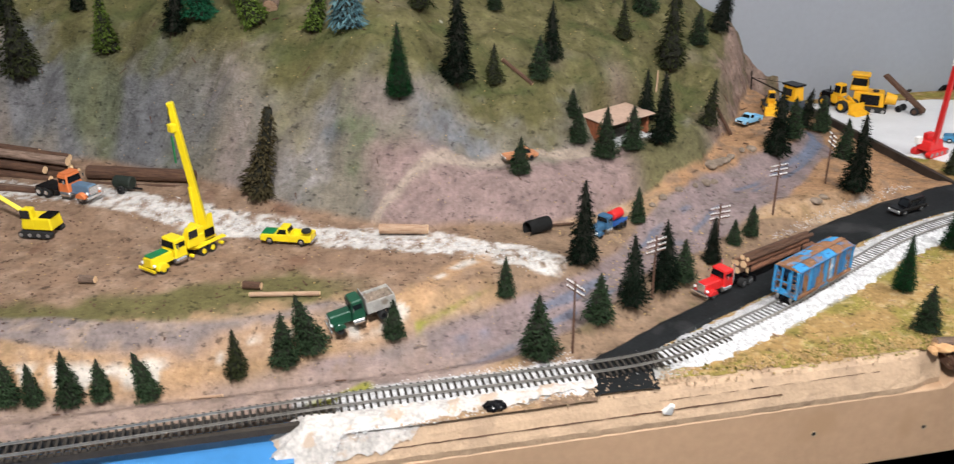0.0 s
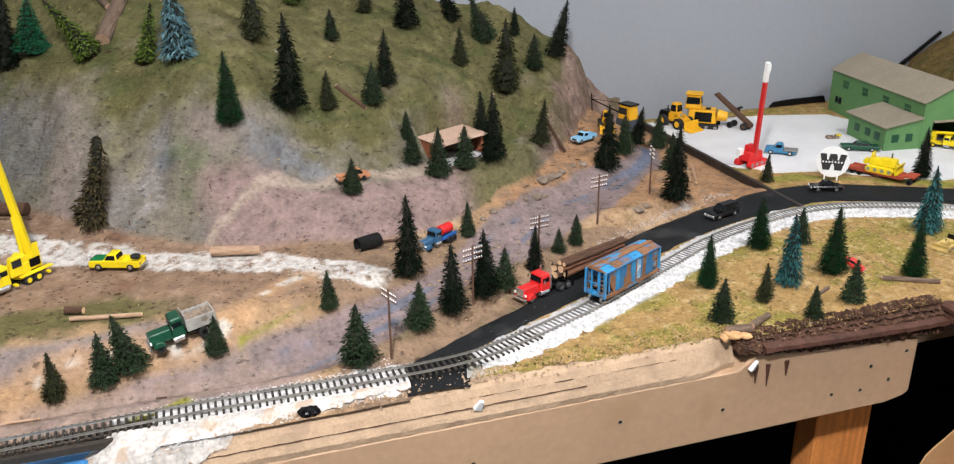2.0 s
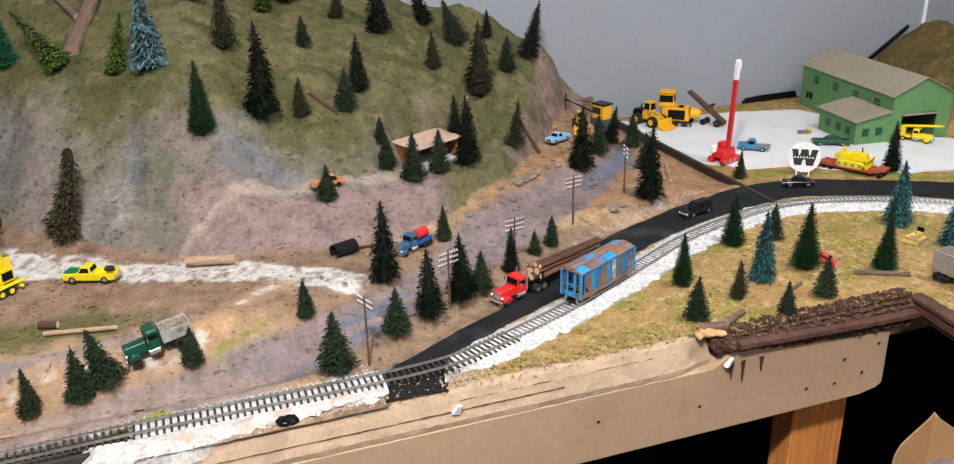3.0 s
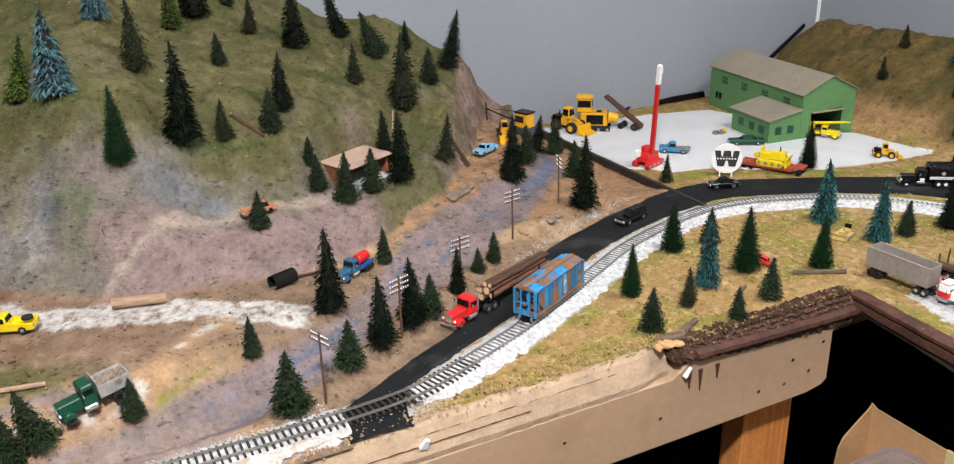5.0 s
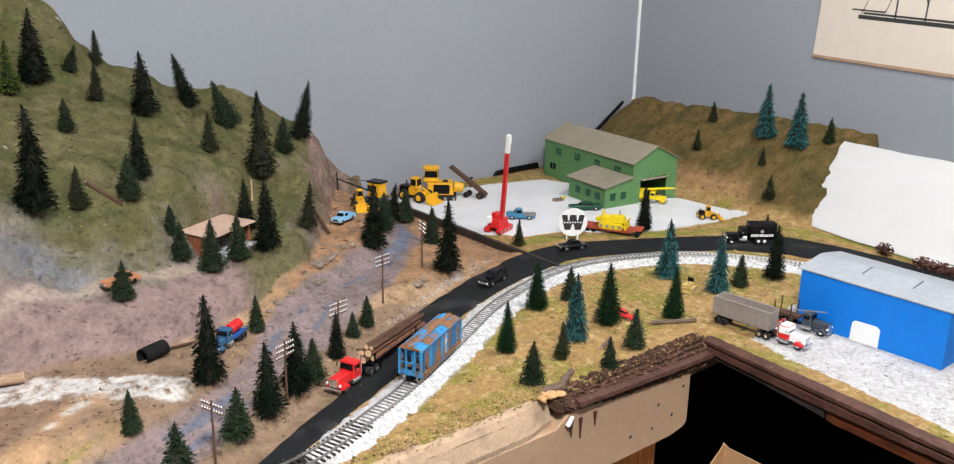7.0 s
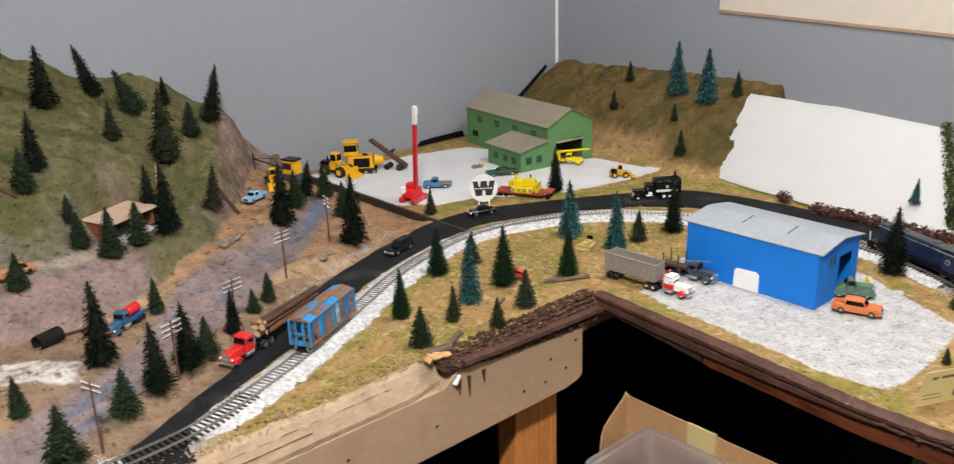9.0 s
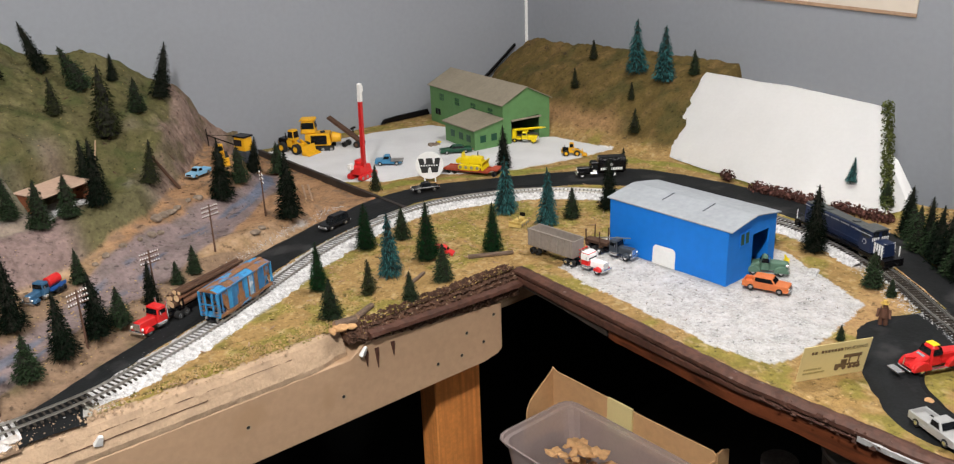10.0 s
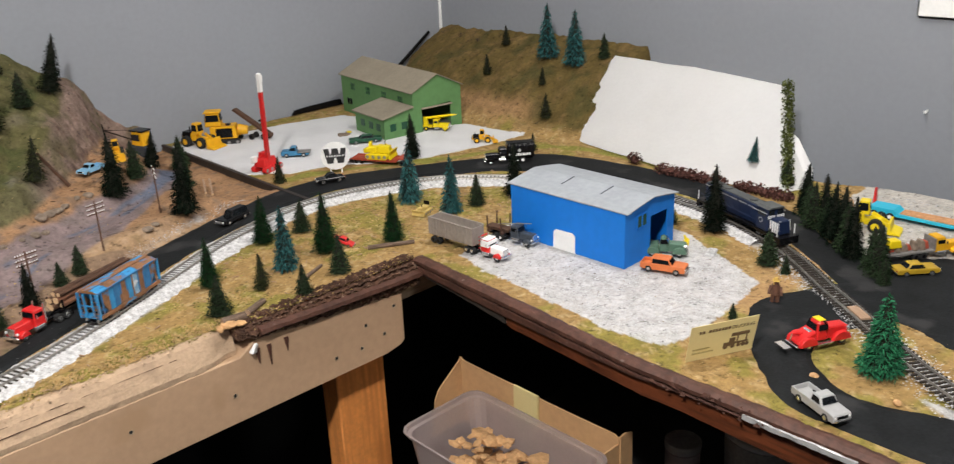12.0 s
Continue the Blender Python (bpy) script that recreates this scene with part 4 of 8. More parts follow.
slab("bench_top_right", 0.09, 0.672, -1.10, 0.036, 0.93, 0.962, TAN_RAW, "wooden bench top under the landscape", "bench top")


def wavy_board(name, along, a, b, section, material, label, category, bump, seed, n=90, kind="structure", fine=55):
    """A board from a to b whose section (offset, height) is roughened; along: x or y."""
    rng = np.random.RandomState(seed)
    bm, rows = bmesh.new(), []
    for i in range(n + 1):
        s = a + (b - a) * i / n
        row = []
        for k, (o, z) in enumerate(section(s) if callable(section) else section):
            jo, jz = bump * float(rough(s * 2 + k * 3.7, seed, fine)), bump * float(rough(s * 2, seed + k * 2.3 + 9, fine))
            row.append(bm.verts.new((s, o + jo, z + jz) if along == "x" else (o + jo + float(np.interp(s, BROWN_EDGE_Y, BROWN_EDGE_X)), s, z + jz)))
        rows.append(row)
    m = len(rows[0])
    for p, q in zip(rows, rows[1:]):
        for k in range(m):
            bm.faces.new((p[k], p[(k + 1) % m], q[(k + 1) % m], q[k]))
    bm.faces.new(rows[0]), bm.faces.new(rows[-1][::-1])
    bmesh.ops.recalc_face_normals(bm, faces=bm.faces)
    return tagged(part(name, bm, material, scale=1), label, category, kind=kind)


fascia = thing("fascia_board", "tan painted front board with nail holes", "board", m=pose(0, 0, 0))
fascia["kind"] = "structure"
part("board", side([(-1.66, 0.880), (-0.066, 0.878), (-0.040, 0.883), (-0.032, 0.889), (-0.032, 0.962), (-0.17, 0.971), (-0.262, 0.981), (-0.285, 0.965), (-1.66, 0.965)], 0.005, 0.04, 0.0012), TAN, fascia, scale=1)
for hx, hz in ((-0.048, 0.948), (-0.098, 0.936), (-0.108, 0.905), (-0.068, 0.912), (-0.15, 0.907), (-0.43, 0.93), (-0.30, 0.918), (-0.60, 0.915)):
    part("hole_rim", rod((hx + 0.0007, 0.0044, hz - 0.0008), (hx + 0.0007, 0.0062, hz - 0.0008), 0.0034, seg=11), TAN_RAW, fascia, "pale splintered rim of a nail hole", scale=1)
    part("nail_hole", rod((hx, 0.0041, hz), (hx, 0.0062, hz), 0.0022, seg=9), RUBBER, fascia, scale=1)
wavy_board("ledge", "x", -0.945, -0.284, lambda s: [(o + 0.010 * float(smooth((s + 0.335) / 0.05)), z) for o, z in ((0.0056, 0.9655), (0.0052, 0.972), (0.0070, 0.976), (0.0095, 0.982), (0.0125, 0.990), (0.017, 0.998), (0.023, 1.0012), (0.034, 1.0008), (0.05, 0.99), (0.05, 0.9655))], TAN_EDGE, "flaking tan wooden ledge along the bench front", "ledge", 0.0009, 3, 260)


def crust_foot(s):
    return float(np.interp(s, (-0.285, -0.265, -0.17, -0.064, 0.0), (0.989, 0.983, 0.974, 0.966, 0.964)))


def crust_section(s):
    b = crust_foot(s)
    k = 1.001 - b
    pts = [(0.004, 0.0), (0.000, 0.18), (0.004, 0.30), (-0.001, 0.42), (0.004, 0.50), (0.001, 0.56), (0.006, 0.64), (0.004, 0.72), (0.010, 0.80), (0.007, 0.90), (0.014, 0.94), (0.016, 1.06), (0.022, 1.0), (0.027, 1.12), (0.033, 1.0)]
    return [(o, b + k * t) for o, t in pts] + [(0.038, 0.994), (0.038, b)]


def band_section(s):
    z = 0.5 * crust_foot(s) + 0.5005
    return [(-0.003, z - 0.004), (-0.006, z - 0.002), (-0.005, z + 0.003), (0.004, z + 0.005), (0.004, z - 0.004)]


def strip_foot(s):
    return float(np.interp(s, (-1.1, -0.45, -0.37, -0.27, -0.155, -0.035, 0.02), (0.988, 0.988, 0.985, 0.981, 0.979, 0.981, 0.984)))


def board_foot(s):
    return float(np.interp(s, (-1.1, -0.51, -0.45, -0.37, -0.27, -0.18, -0.176, -0.09, 0.02), (0.950, 0.960, 0.964, 0.964, 0.964, 0.963, 0.967, 0.973, 0.977)))


wavy_board("crust_edge", "x", -0.285, 0.0, crust_section, CRUST, "crumbling dark brown crust along the bench edge", "edging", 0.0036, 5, 420, fine=95)
wavy_board("brown_strip", "x", -0.258, 0.003, band_section, BROWN_TOP, "dark brown painted wooden strip", "edging", 0.0009, 6, 120)
wavy_board("brown_beam", "y", -1.12, 0.012, lambda s: [(-0.004, 0.9935), (-0.006, 0.9955), (-0.006, 1.000), (0.000, 1.0028), (0.006, 1.0034), (0.012, 1.002), (0.012, 0.9935)], BROWN_TOP, "worn dark brown top strip of the bench edge", "edging", 0.0010, 7, 200)
wavy_board("brown_moulding", "y", -1.12, 0.010, lambda s: [(-0.0035, strip_foot(s)), (-0.0045, strip_foot(s) + 0.002), (-0.0042, 0.9905), (-0.001, 0.9925), (0.012, 0.9925), (0.012, strip_foot(s))], BROWN_TOP, "second dark brown strip under the bench's top strip", "edging", 0.0007, 17, 160)
wavy_board("brown_beam_lower", "y", -0.176, 0.006, lambda s: [(0.000, board_foot(s)), (-0.001, strip_foot(s) - 0.0022), (0.03, strip_foot(s) - 0.0022), (0.03, board_foot(s))], TIE, "dark grey brown bench side strip", "edging", 0.0006, 8, 60)
wavy_board("brown_board", "y", -1.12, -0.178, lambda s: [(0.002, board_foot(s)), (0.001, strip_foot(s) - 0.0022), (0.034, strip_foot(s) - 0.0022), (0.034, board_foot(s))], BROWN, "reddish brown varnished bench side board", "board", 0.0004, 9, 80)


def loose_crumbs(name, n, seed, size, material, label, spot):
    """Crumbs whose places come from spot(rng)."""
    rng = random.Random(seed)
    bm = bmesh.new()
    for _ in range(n):
        c, s = Vector(spot(rng)), size * rng.uniform(0.4, 1.3)
        v = [bm.verts.new(c + Vector((dx, dy, dz)) * s * rng.uniform(0.6, 1.3)) for dx, dy, dz in ((1, 0, -0.4), (-0.5, 0.9, -0.4), (-0.5, -0.9, -0.4), (0, 0, 0.7))]
        for f in ((0, 1, 3), (1, 2, 3), (2, 0, 3), (0, 2, 1)):
            bm.faces.new([v[q] for q in f])
    return tagged(part(name, bm, material, scale=1), label, "crumbs", kind="stuff")


def crust_spot(rng):
    s = rng.uniform(-0.288, 0.0)
    t = 0.12 + 0.88 * rng.random()
    b = crust_foot(s)
    return (s, 0.0005 + 0.016 * t * t + rng.uniform(-0.001, 0.001), b + (1.004 - b) * t) if rng.random() < 0.6 else (s, 0.012 + 0.018 * rng.random() ** 2, 1.004 + rng.uniform(-0.001, 0.002))


loose_crumbs("crust_crumbs", 1250, 11, 0.0026, CRUST, "dark brown crumbs of the broken edge", crust_spot)
loose_crumbs("pale_crumbs", 130, 12, 0.0017, CHIP, "pale chips stuck in the broken edge", crust_spot)
loose_crumbs("ledge_crumbs", 260, 13, 0.0018, TAN_EDGE, "tan flakes on the bench ledge", lambda rng: (rng.uniform(-0.9, -0.3), rng.uniform(0.012, 0.036), 1.002 + rng.uniform(-0.002, 0.002)))
loose_crumbs("turf_crumbs", 520, 16, 0.0021, CHIP, "tan crumbs along the turf edge", lambda rng: (rng.uniform(-0.52, -0.28), 0.026 + 0.022 * rng.random(), 1.0035 + rng.uniform(-0.001, 0.002)))
loose_crumbs("turf_clumps", 70, 17, 0.0018, TUFT, "dry green crumbs along the turf edge", lambda rng: (rng.uniform(-0.55, -0.28), 0.030 + 0.018 * rng.random(), 1.0035 + rng.uniform(-0.001, 0.002)))
loose_crumbs("edge_flakes", 600, 18, 0.0022, TAN_EDGE, "pale paint flakes along the bench ledge", lambda rng: (rng.uniform(-0.86, -0.55), 0.020 + 0.024 * rng.random(), 1.003 + rng.uniform(-0.001, 0.002)))
for k, (a, b, o, z) in enumerate(((-0.88, -0.47, 0.0085, 0.9815), (-0.60, -0.36, 0.0128, 0.9905))):
    wavy_board("ledge_crack", "x", a, b, [(o - 0.0004, z), (o - 0.0003, z + 0.0002), (o + 0.002, z + 0.0002), (o + 0.002, z)], BARK, "dark split along the flaking bench ledge", "crack", 0.0006, 40 + k, 120)
# lifted flakes, and a silver strip that paints the white glare on the scrape
loose_crumbs("scrape_chips", 90, 14, 0.0030, BROWN_TOP, "lifted brown paint flakes on the beam", lambda rng: (-0.034 + rng.uniform(-0.003, 0.012), rng.uniform(-0.56, -0.40), 0.996 + rng.uniform(-0.006, 0.006)))
scrape = wavy_board("beam_scrape", "y", -0.64, -0.525, lambda s: [(-0.005, 0.989), (-0.0078, 0.991), (-0.0076, 0.996), (-0.003, 0.998), (-0.003, 0.989)], SILVER, "bright scrape along the beam, its white glare painted in", "scrape", 0.0012, 15, 60)


def plaster_apron():
    """White plaster that runs from under the track over the ledge."""
    xs = np.linspace(-0.972, -0.66, 130)
    front = np.interp(xs, (-0.975, -0.955, -0.90, -0.85, -0.78, -0.70, -0.66), (0.012, 0.001, 0.003, 0.012, 0.021, 0.027, 0.033))
    bm, rows = bmesh.new(), []
    for x, y0 in zip(xs, front):
        y0 = float(y0 + 0.005 * rough(x, 0.3, 60) + 0.003 * rough(x, 0.7, 150))
        row = []
        for t in np.linspace(0, 1, 14):
            y = y0 + (0.040 - y0) * float(t)
            z = float(np.interp(y, (0.0, 0.004, 0.010, 0.017, 0.024, 0.034, 0.04), (0.966, 0.974, 0.988, 1.001, 1.0045, 1.006, 1.005)))
            z += (0.0005 if t == 0 else 0.0025 * math.sin(min(1.0, float(t) * 3) * 1.57)) + 0.0026 * float(rough(x, y, 110)) * (t > 0)
            z = min(z, 0.983 + max(0.0, float(x) + 0.972 + 0.008 * float(rough(y, 0.2, 120))) * 0.8)
            row.append(bm.verts.new((x, y, z)))
        rows.append(row)
    for a, b in zip(rows, rows[1:]):
        for j in range(13):
            bm.faces.new((a[j], b[j], b[j + 1], a[j + 1]))
    bmesh.ops.recalc_face_normals(bm, faces=bm.faces)
    return tagged(part("plaster_apron", bm, PLASTER, scale=1), "white crumbly plaster spilling over the bench ledge", "plaster", kind="structure")


plaster_apron()
for hx, hy in ((-0.088, 0.03), (-1.25, 0.03)):
    slab("bench_leg", hx - 0.042, hx + 0.042, hy + 0.012, hy + 0.052, 0.0, 0.9285, LEGWOOD, "orange stained pine bench leg", "bench leg", bevel=0.002)


# ---- track ----
def track_path(n):
    p = resample(TRACK, n)
    d = np.gradient(p, axis=0)
    d /= np.hypot(*d.T)[:, None]
    return p, np.stack([-d[:, 1], d[:, 0]], 1)


def railway():
    top = thing("railway_track", "nickel silver railway track on dark ties", "railway track", m=pose(0, 0, 0))
    p, nrm = track_path(420)
    for s in (-1, 1):
        bm, rows = bmesh.new(), []
        for c, nn in zip(p, nrm):
            mid = c + nn * s * 0.0087
            rows.append([bm.verts.new((*(mid + nn * o), z)) for o, z in ((-0.0007, 1.0100), (0.0007, 1.0100), (0.0003, 1.0110), (0.00042, 1.0125), (-0.00042, 1.0125), (-0.0003, 1.0110))])
        for a, b in zip(rows, rows[1:]):
            for k in range(6):
                bm.faces.new((a[k], b[k], b[(k + 1) % 6], a[(k + 1) % 6]))
        bmesh.ops.recalc_face_normals(bm, faces=bm.faces)
        part("rail", bm, RAIL, top, scale=1)
    p, nrm = track_path(int(3.25 / 0.0066))
    tie = bpy.data.meshes.new("tie")
    bm = box(-0.0012, 0.0012, -0.015, 0.015, 0.0, 0.0025, bevel=0.0003)
    bm.to_mesh(tie)
    pale = bpy.data.meshes.new("tie")
    box(-0.0012, 0.0012, -0.0108, 0.0108, 0.0, 0.0022, bevel=0.0003).to_mesh(pale)
    tie.materials.append(TIE), pale.materials.append(TIE_WHITE)
    far_ties = bmesh.new()
    for c, nn in zip(p, nrm):
        place = Matrix.Translation((c[0], c[1], 1.0076)) @ pose(0, 0, 0, 0, 0, math.degrees(math.atan2(nn[1], nn[0])) - 90)
        if not (-1.25 < c[0] < 0.36 and c[1] > -0.02):
            bmesh.ops.transform(far_ties, matrix=place, verts=add_box(far_ties, -0.0012, 0.0012, -0.015, 0.015, 0.0, 0.0025).verts[-8:])
            continue
        ob = new("tie", pale if c[0] > -0.50 else tie)
        ob.parent = top
        ob.matrix_basis = place
    tagged(part("far_ties", far_ties, TIE, top, scale=1), kind="stuff")
    # deck girders of the low bridge over the painted water
    for s in (-1, 1):
        part("bridge_girder", box(-1.66, -0.905, 0.044 + s * 0.012 - 0.002, 0.044 + s * 0.010 + 0.002, 0.999, 1.006), TIE, top, scale=1)


def ballast_bed(a, b, top, half):
    """A low rough shoulder of stone between and beside the ties."""
    p, nrm = track_path(900)
    bm, rows = bmesh.new(), []
    for c, nn in zip(p, nrm):
        if not (a[0] <= c[0] <= b[0] and a[1] <= c[1] <= b[1]):
            continue
        row = []
        for o in np.linspace(-1.5, 1.5, 17):
            q = c + nn * half * o * (1 + 0.22 * float(rough(c[0] + np.sign(o), c[1], 38)) + 0.22 * float(rough(c[0] + 2 * np.sign(o), c[1], 120))) * (0.72 + 0.28 * float(smooth((c[0] - a[0]) / 0.06)))
            z = top - 0.0075 * max(0.0, abs(o) - 0.75) / 0.75 + 0.0013 * float(rough(q[0], q[1], 190, 3))
            row.append(bm.verts.new((q[0], q[1], z)))
        rows.append(row)
    for r, t in zip(rows, rows[1:]):
        if (r[8].co - t[8].co).length < 0.02:
            for j in range(16):
                bm.faces.new((r[j], r[j + 1], t[j + 1], t[j])).smooth = True
    bmesh.ops.recalc_face_normals(bm, faces=bm.faces)
    return tagged(part("ballast_bed", bm, STONE, scale=1), "white stone ballast between the ties", "ballast", kind="stuff")


ballast_bed((-0.905, -1), (-0.655, 1), 1.0080, 0.0195)
ballast_bed((-0.578, 0), (0.46, 1), 1.0090, 0.0195)
ballast_bed((0.30, -0.33), (0.46, 0), 1.0087, 0.0195)
railway()
slab("water", -1.655, -0.950, 0.002, 0.078, 0.9655, 0.986, WATER, "glossy blue painted water under the railway bridge", "water")
slab("seam_board", 0.040, 0.047, 0.30, BACK - 0.006, 0.955, 1.0055, SEAM_AND_SHADE, "black edge board where two bench sections meet", "edging")


# ---- trees ----
def conifer(kind, seed):
    """A conifer 1 m high (scaled when it is set out): a tapered trunk and a crown of small sprays in tiers, with lumps and hollows."""
    rng = random.Random(seed)
    spec = {
        "f": ("model pine tree with clumped foam foliage", PINE_F, 0.370, 8, 1700, 0.066, 0.0115, 0.35, 0.50),
        "d": ("dark model spruce with dense drooping branches", PINE_D, 0.252, 11, 2000, 0.070, 0.0070, 0.30, 0.42),
        "g": ("fine bristle model fir, bright green", PINE_G, 0.270, 40, 4200, 0.060, 0.0050, 0.10, 0.06),
        "o": ("olive brown model pine with sparse branches", PINE_O, 0.300, 8, 1200, 0.066, 0.0105, 0.35, 0.60),
        "b": ("blue green plastic model spruce with frosted tips", PINE_B, 0.275, 11, 1700, 0.068, 0.0080, 0.75, 0.18),
        "s": ("pale silver blue model spruce", PINE_S, 0.285, 11, 1700, 0.072, 0.0085, 0.80, 0.22),
        "c": ("brown olive columnar model tree, ragged", PINE_C, 0.165, 9, 1500, 0.064, 0.0095, 0.40, 0.70),
        "m": ("mossy green model fir with soft tufts", PINE_M, 0.265, 9, 1500, 0.060, 0.0120, 0.40, 0.32),
        "G": ("bright green plastic model pine with tufted branches", PINE_BIG, 0.400, 12, 3600, 0.070, 0.0085, 0.35, 0.16),
    }[kind]
    label, leaf, radius, layers, tufts, length, width, droop, ragged = spec
    top = thing("model_tree", label, "tree")
    bend = Vector((rng.uniform(-0.025, 0.025), rng.uniform(-0.025, 0.025), 0)) * (0.3 if kind == "g" else 1)

    def axis(z):
        return bend * math.sin(3.0 * z) + Vector((0, 0, z))

    trunk = bmesh.new()
    for a, b in ((-0.02, 0.3), (0.3, 0.62), (0.62, 0.93)):
        add_rod(trunk, axis(a), axis(b), 0.022 - 0.019 * max(a, 0), 0.022 - 0.019 * b, 7)
    part("trunk", trunk, TRUNK, top, scale=1)
    bm = bmesh.new()

    def spray(a, b, w, slot=0):
        d = (b - a)
        across = d.cross(Vector((rng.uniform(-1, 1), rng.uniform(-1, 1), 1.2)))
        across = (across.normalized() if across.length > 1e-6 else Vector((1, 0, 0))) * w
        m = a + d * rng.uniform(0.4, 0.65)
        v = [bm.verts.new(q) for q in (a, m - across, b, m + across)]
        for f in ((v[0], v[1], v[2]), (v[0], v[2], v[3])):
            bm.faces.new(f).material_index = slot

    lobes = [(rng.uniform(0, 6.283), rng.uniform(0, 1), rng.uniform(-1, 1)) for _ in range(14)]

    def reach(a, t):
        """The crown's radius towards a at a height t: tiers of branches, lumps and hollows."""
        tier = 1 - 0.30 * ((t * layers + 0.25 * math.sin(3 * a)) % 1.0)
        lump = sum(k * math.exp(-((t - h) / 0.09) ** 2) * max(0.0, math.cos(a - b)) ** 2 for b, h, k in lobes)
        return (radius * (1 - t) ** (0.30 if kind == "c" else 0.88) * tier + 0.010) * (1 + ragged * lump)

    for _ in range(tufts):
        t = 1 - math.sqrt(rng.uniform(0.0004, 1.0))
        a = rng.uniform(0, 6.283)
        r = reach(a, t)
        deep = rng.random() ** 0.55
        way = Vector((math.cos(a), math.sin(a), 0))
        near = axis(0.05 + 0.93 * t) + way * r * deep * 0.72 + Vector((0, 0, 0.10 * r))
        side_way = a + rng.uniform(-0.9, 0.9)
        far = near + Vector((math.cos(side_way), math.sin(side_way), -droop + rng.uniform(-0.35, 0.35))) * (0.012 + length * rng.uniform(0.6, 1.25) * (0.45 + 0.55 * (1 - t)))
        spray(near, far, width * rng.uniform(0.6, 1.3), int(deep > 0.8))
    # a solid near-black core closes the crown, its inner shade put into colour
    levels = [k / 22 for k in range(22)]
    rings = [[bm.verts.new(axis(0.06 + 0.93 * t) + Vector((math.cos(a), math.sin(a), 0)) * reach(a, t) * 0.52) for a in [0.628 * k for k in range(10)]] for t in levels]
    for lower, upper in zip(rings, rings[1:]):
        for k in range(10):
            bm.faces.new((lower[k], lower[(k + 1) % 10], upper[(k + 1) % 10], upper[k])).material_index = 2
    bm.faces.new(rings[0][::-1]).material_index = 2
    for j in range(9):
        a = j * 0.7
        spray(axis(0.90), axis(0.97 + 0.004 * j) + Vector((0.010 * math.cos(a), 0.010 * math.sin(a), 0)), 0.007)
    crown = part("crown", bm, leaf, top, scale=1)
    crown.data.materials.append({"b": TIP_B, "s": TIP_S}.get(kind, leaf))
    crown.data.materials.append(CROWN_SHADE)
    return top


STOCK = {k: [conifer(k, 10 * n + ord(k)) for n in range(4 if k in "fdo" else 2)] for k in "fdgobscmG"}
NAMES = {"hill": "trees on the hillside", "valley": "trees in the valley", "island": "trees on the island", "slope": "trees on the corner hill", "yard": "trees by the far yard"}


def plant(where, rows, seed):
    rng = random.Random(seed)
    for kind, x, y, h, *lean in rows:
        m = at(x, y, rng.uniform(0, 360), -0.001) if not lean else Matrix.Translation((x, y, height(x, y) - 0.001)) @ pose(0, 0, 0, lean[1], lean[0], 0) @ pose(0, 0, 0, 0, 0, rng.uniform(0, 360))
        wide = rng.uniform(0.9, 1.12)
        tagged(copy_thing(rng.choice(STOCK[kind]), m @ Matrix.Diagonal((h * wide, h * wide, h, 1))), group=NAMES[where])


plant("hill", [("G", -1.040, 0.652, 0.082, 4, 0), ("d", -1.077, 0.658, 0.100, 6, 0), ("m", -0.956, 0.599, 0.100, -33, 0), ("m", -0.892, 0.549, 0.088, 14, 0), ("s", -0.843, 0.524, 0.110), ("s", -0.771, 0.664, 0.090), ("o", -0.741, 0.581, 0.100), ("g", -0.791, 0.434, 0.100), ("d", -0.709, 0.479, 0.135), ("o", -0.653, 0.499, 0.058), ("f", -0.621, 0.643, 0.049), ("o", -0.546, 0.746, 0.059), ("f", -0.587, 0.508, 0.063), ("d", -0.559, 0.544, 0.086), ("d", -0.483, 0.732, 0.102)], 1)
plant("hill", [("d", -0.622, 0.764, 0.110), ("m", -0.664, 0.737, 0.081), ("f", -0.571, 0.782, 0.043, 16, 0), ("o", -0.513, 0.839, 0.058), ("d", -0.377, 0.806, 0.098, -16, 0), ("o", -0.409, 0.667, 0.066), ("f", -0.333, 0.755, 0.088, -19, 0), ("d", -0.272, 0.777, 0.052), ("o", -0.341, 0.630, 0.126), ("f", -0.264, 0.700, 0.065), ("d", -0.193, 0.780, 0.110, 13, 0), ("d", -0.415, 0.540, 0.084), ("d", -0.427, 0.450, 0.105), ("f", -0.545, 0.486, 0.043), ("f", -0.544, 0.459, 0.054), ("f", -0.511, 0.437, 0.075), ("f", -0.469, 0.449, 0.066), ("o", -0.324, 0.522, 0.076, 7, 0), ("f", -0.645, 0.383, 0.052), ("c", -0.981, 0.439, 0.129, 13, 0)], 2)
plant("hill", [("o", -1.305, 0.735, 0.133), ("m", -1.182, 0.717, 0.097), ("d", -1.223, 0.773, 0.061), ("f", -1.1, 0.78, 0.08), ("d", -1.33, 0.79, 0.09)], 3)
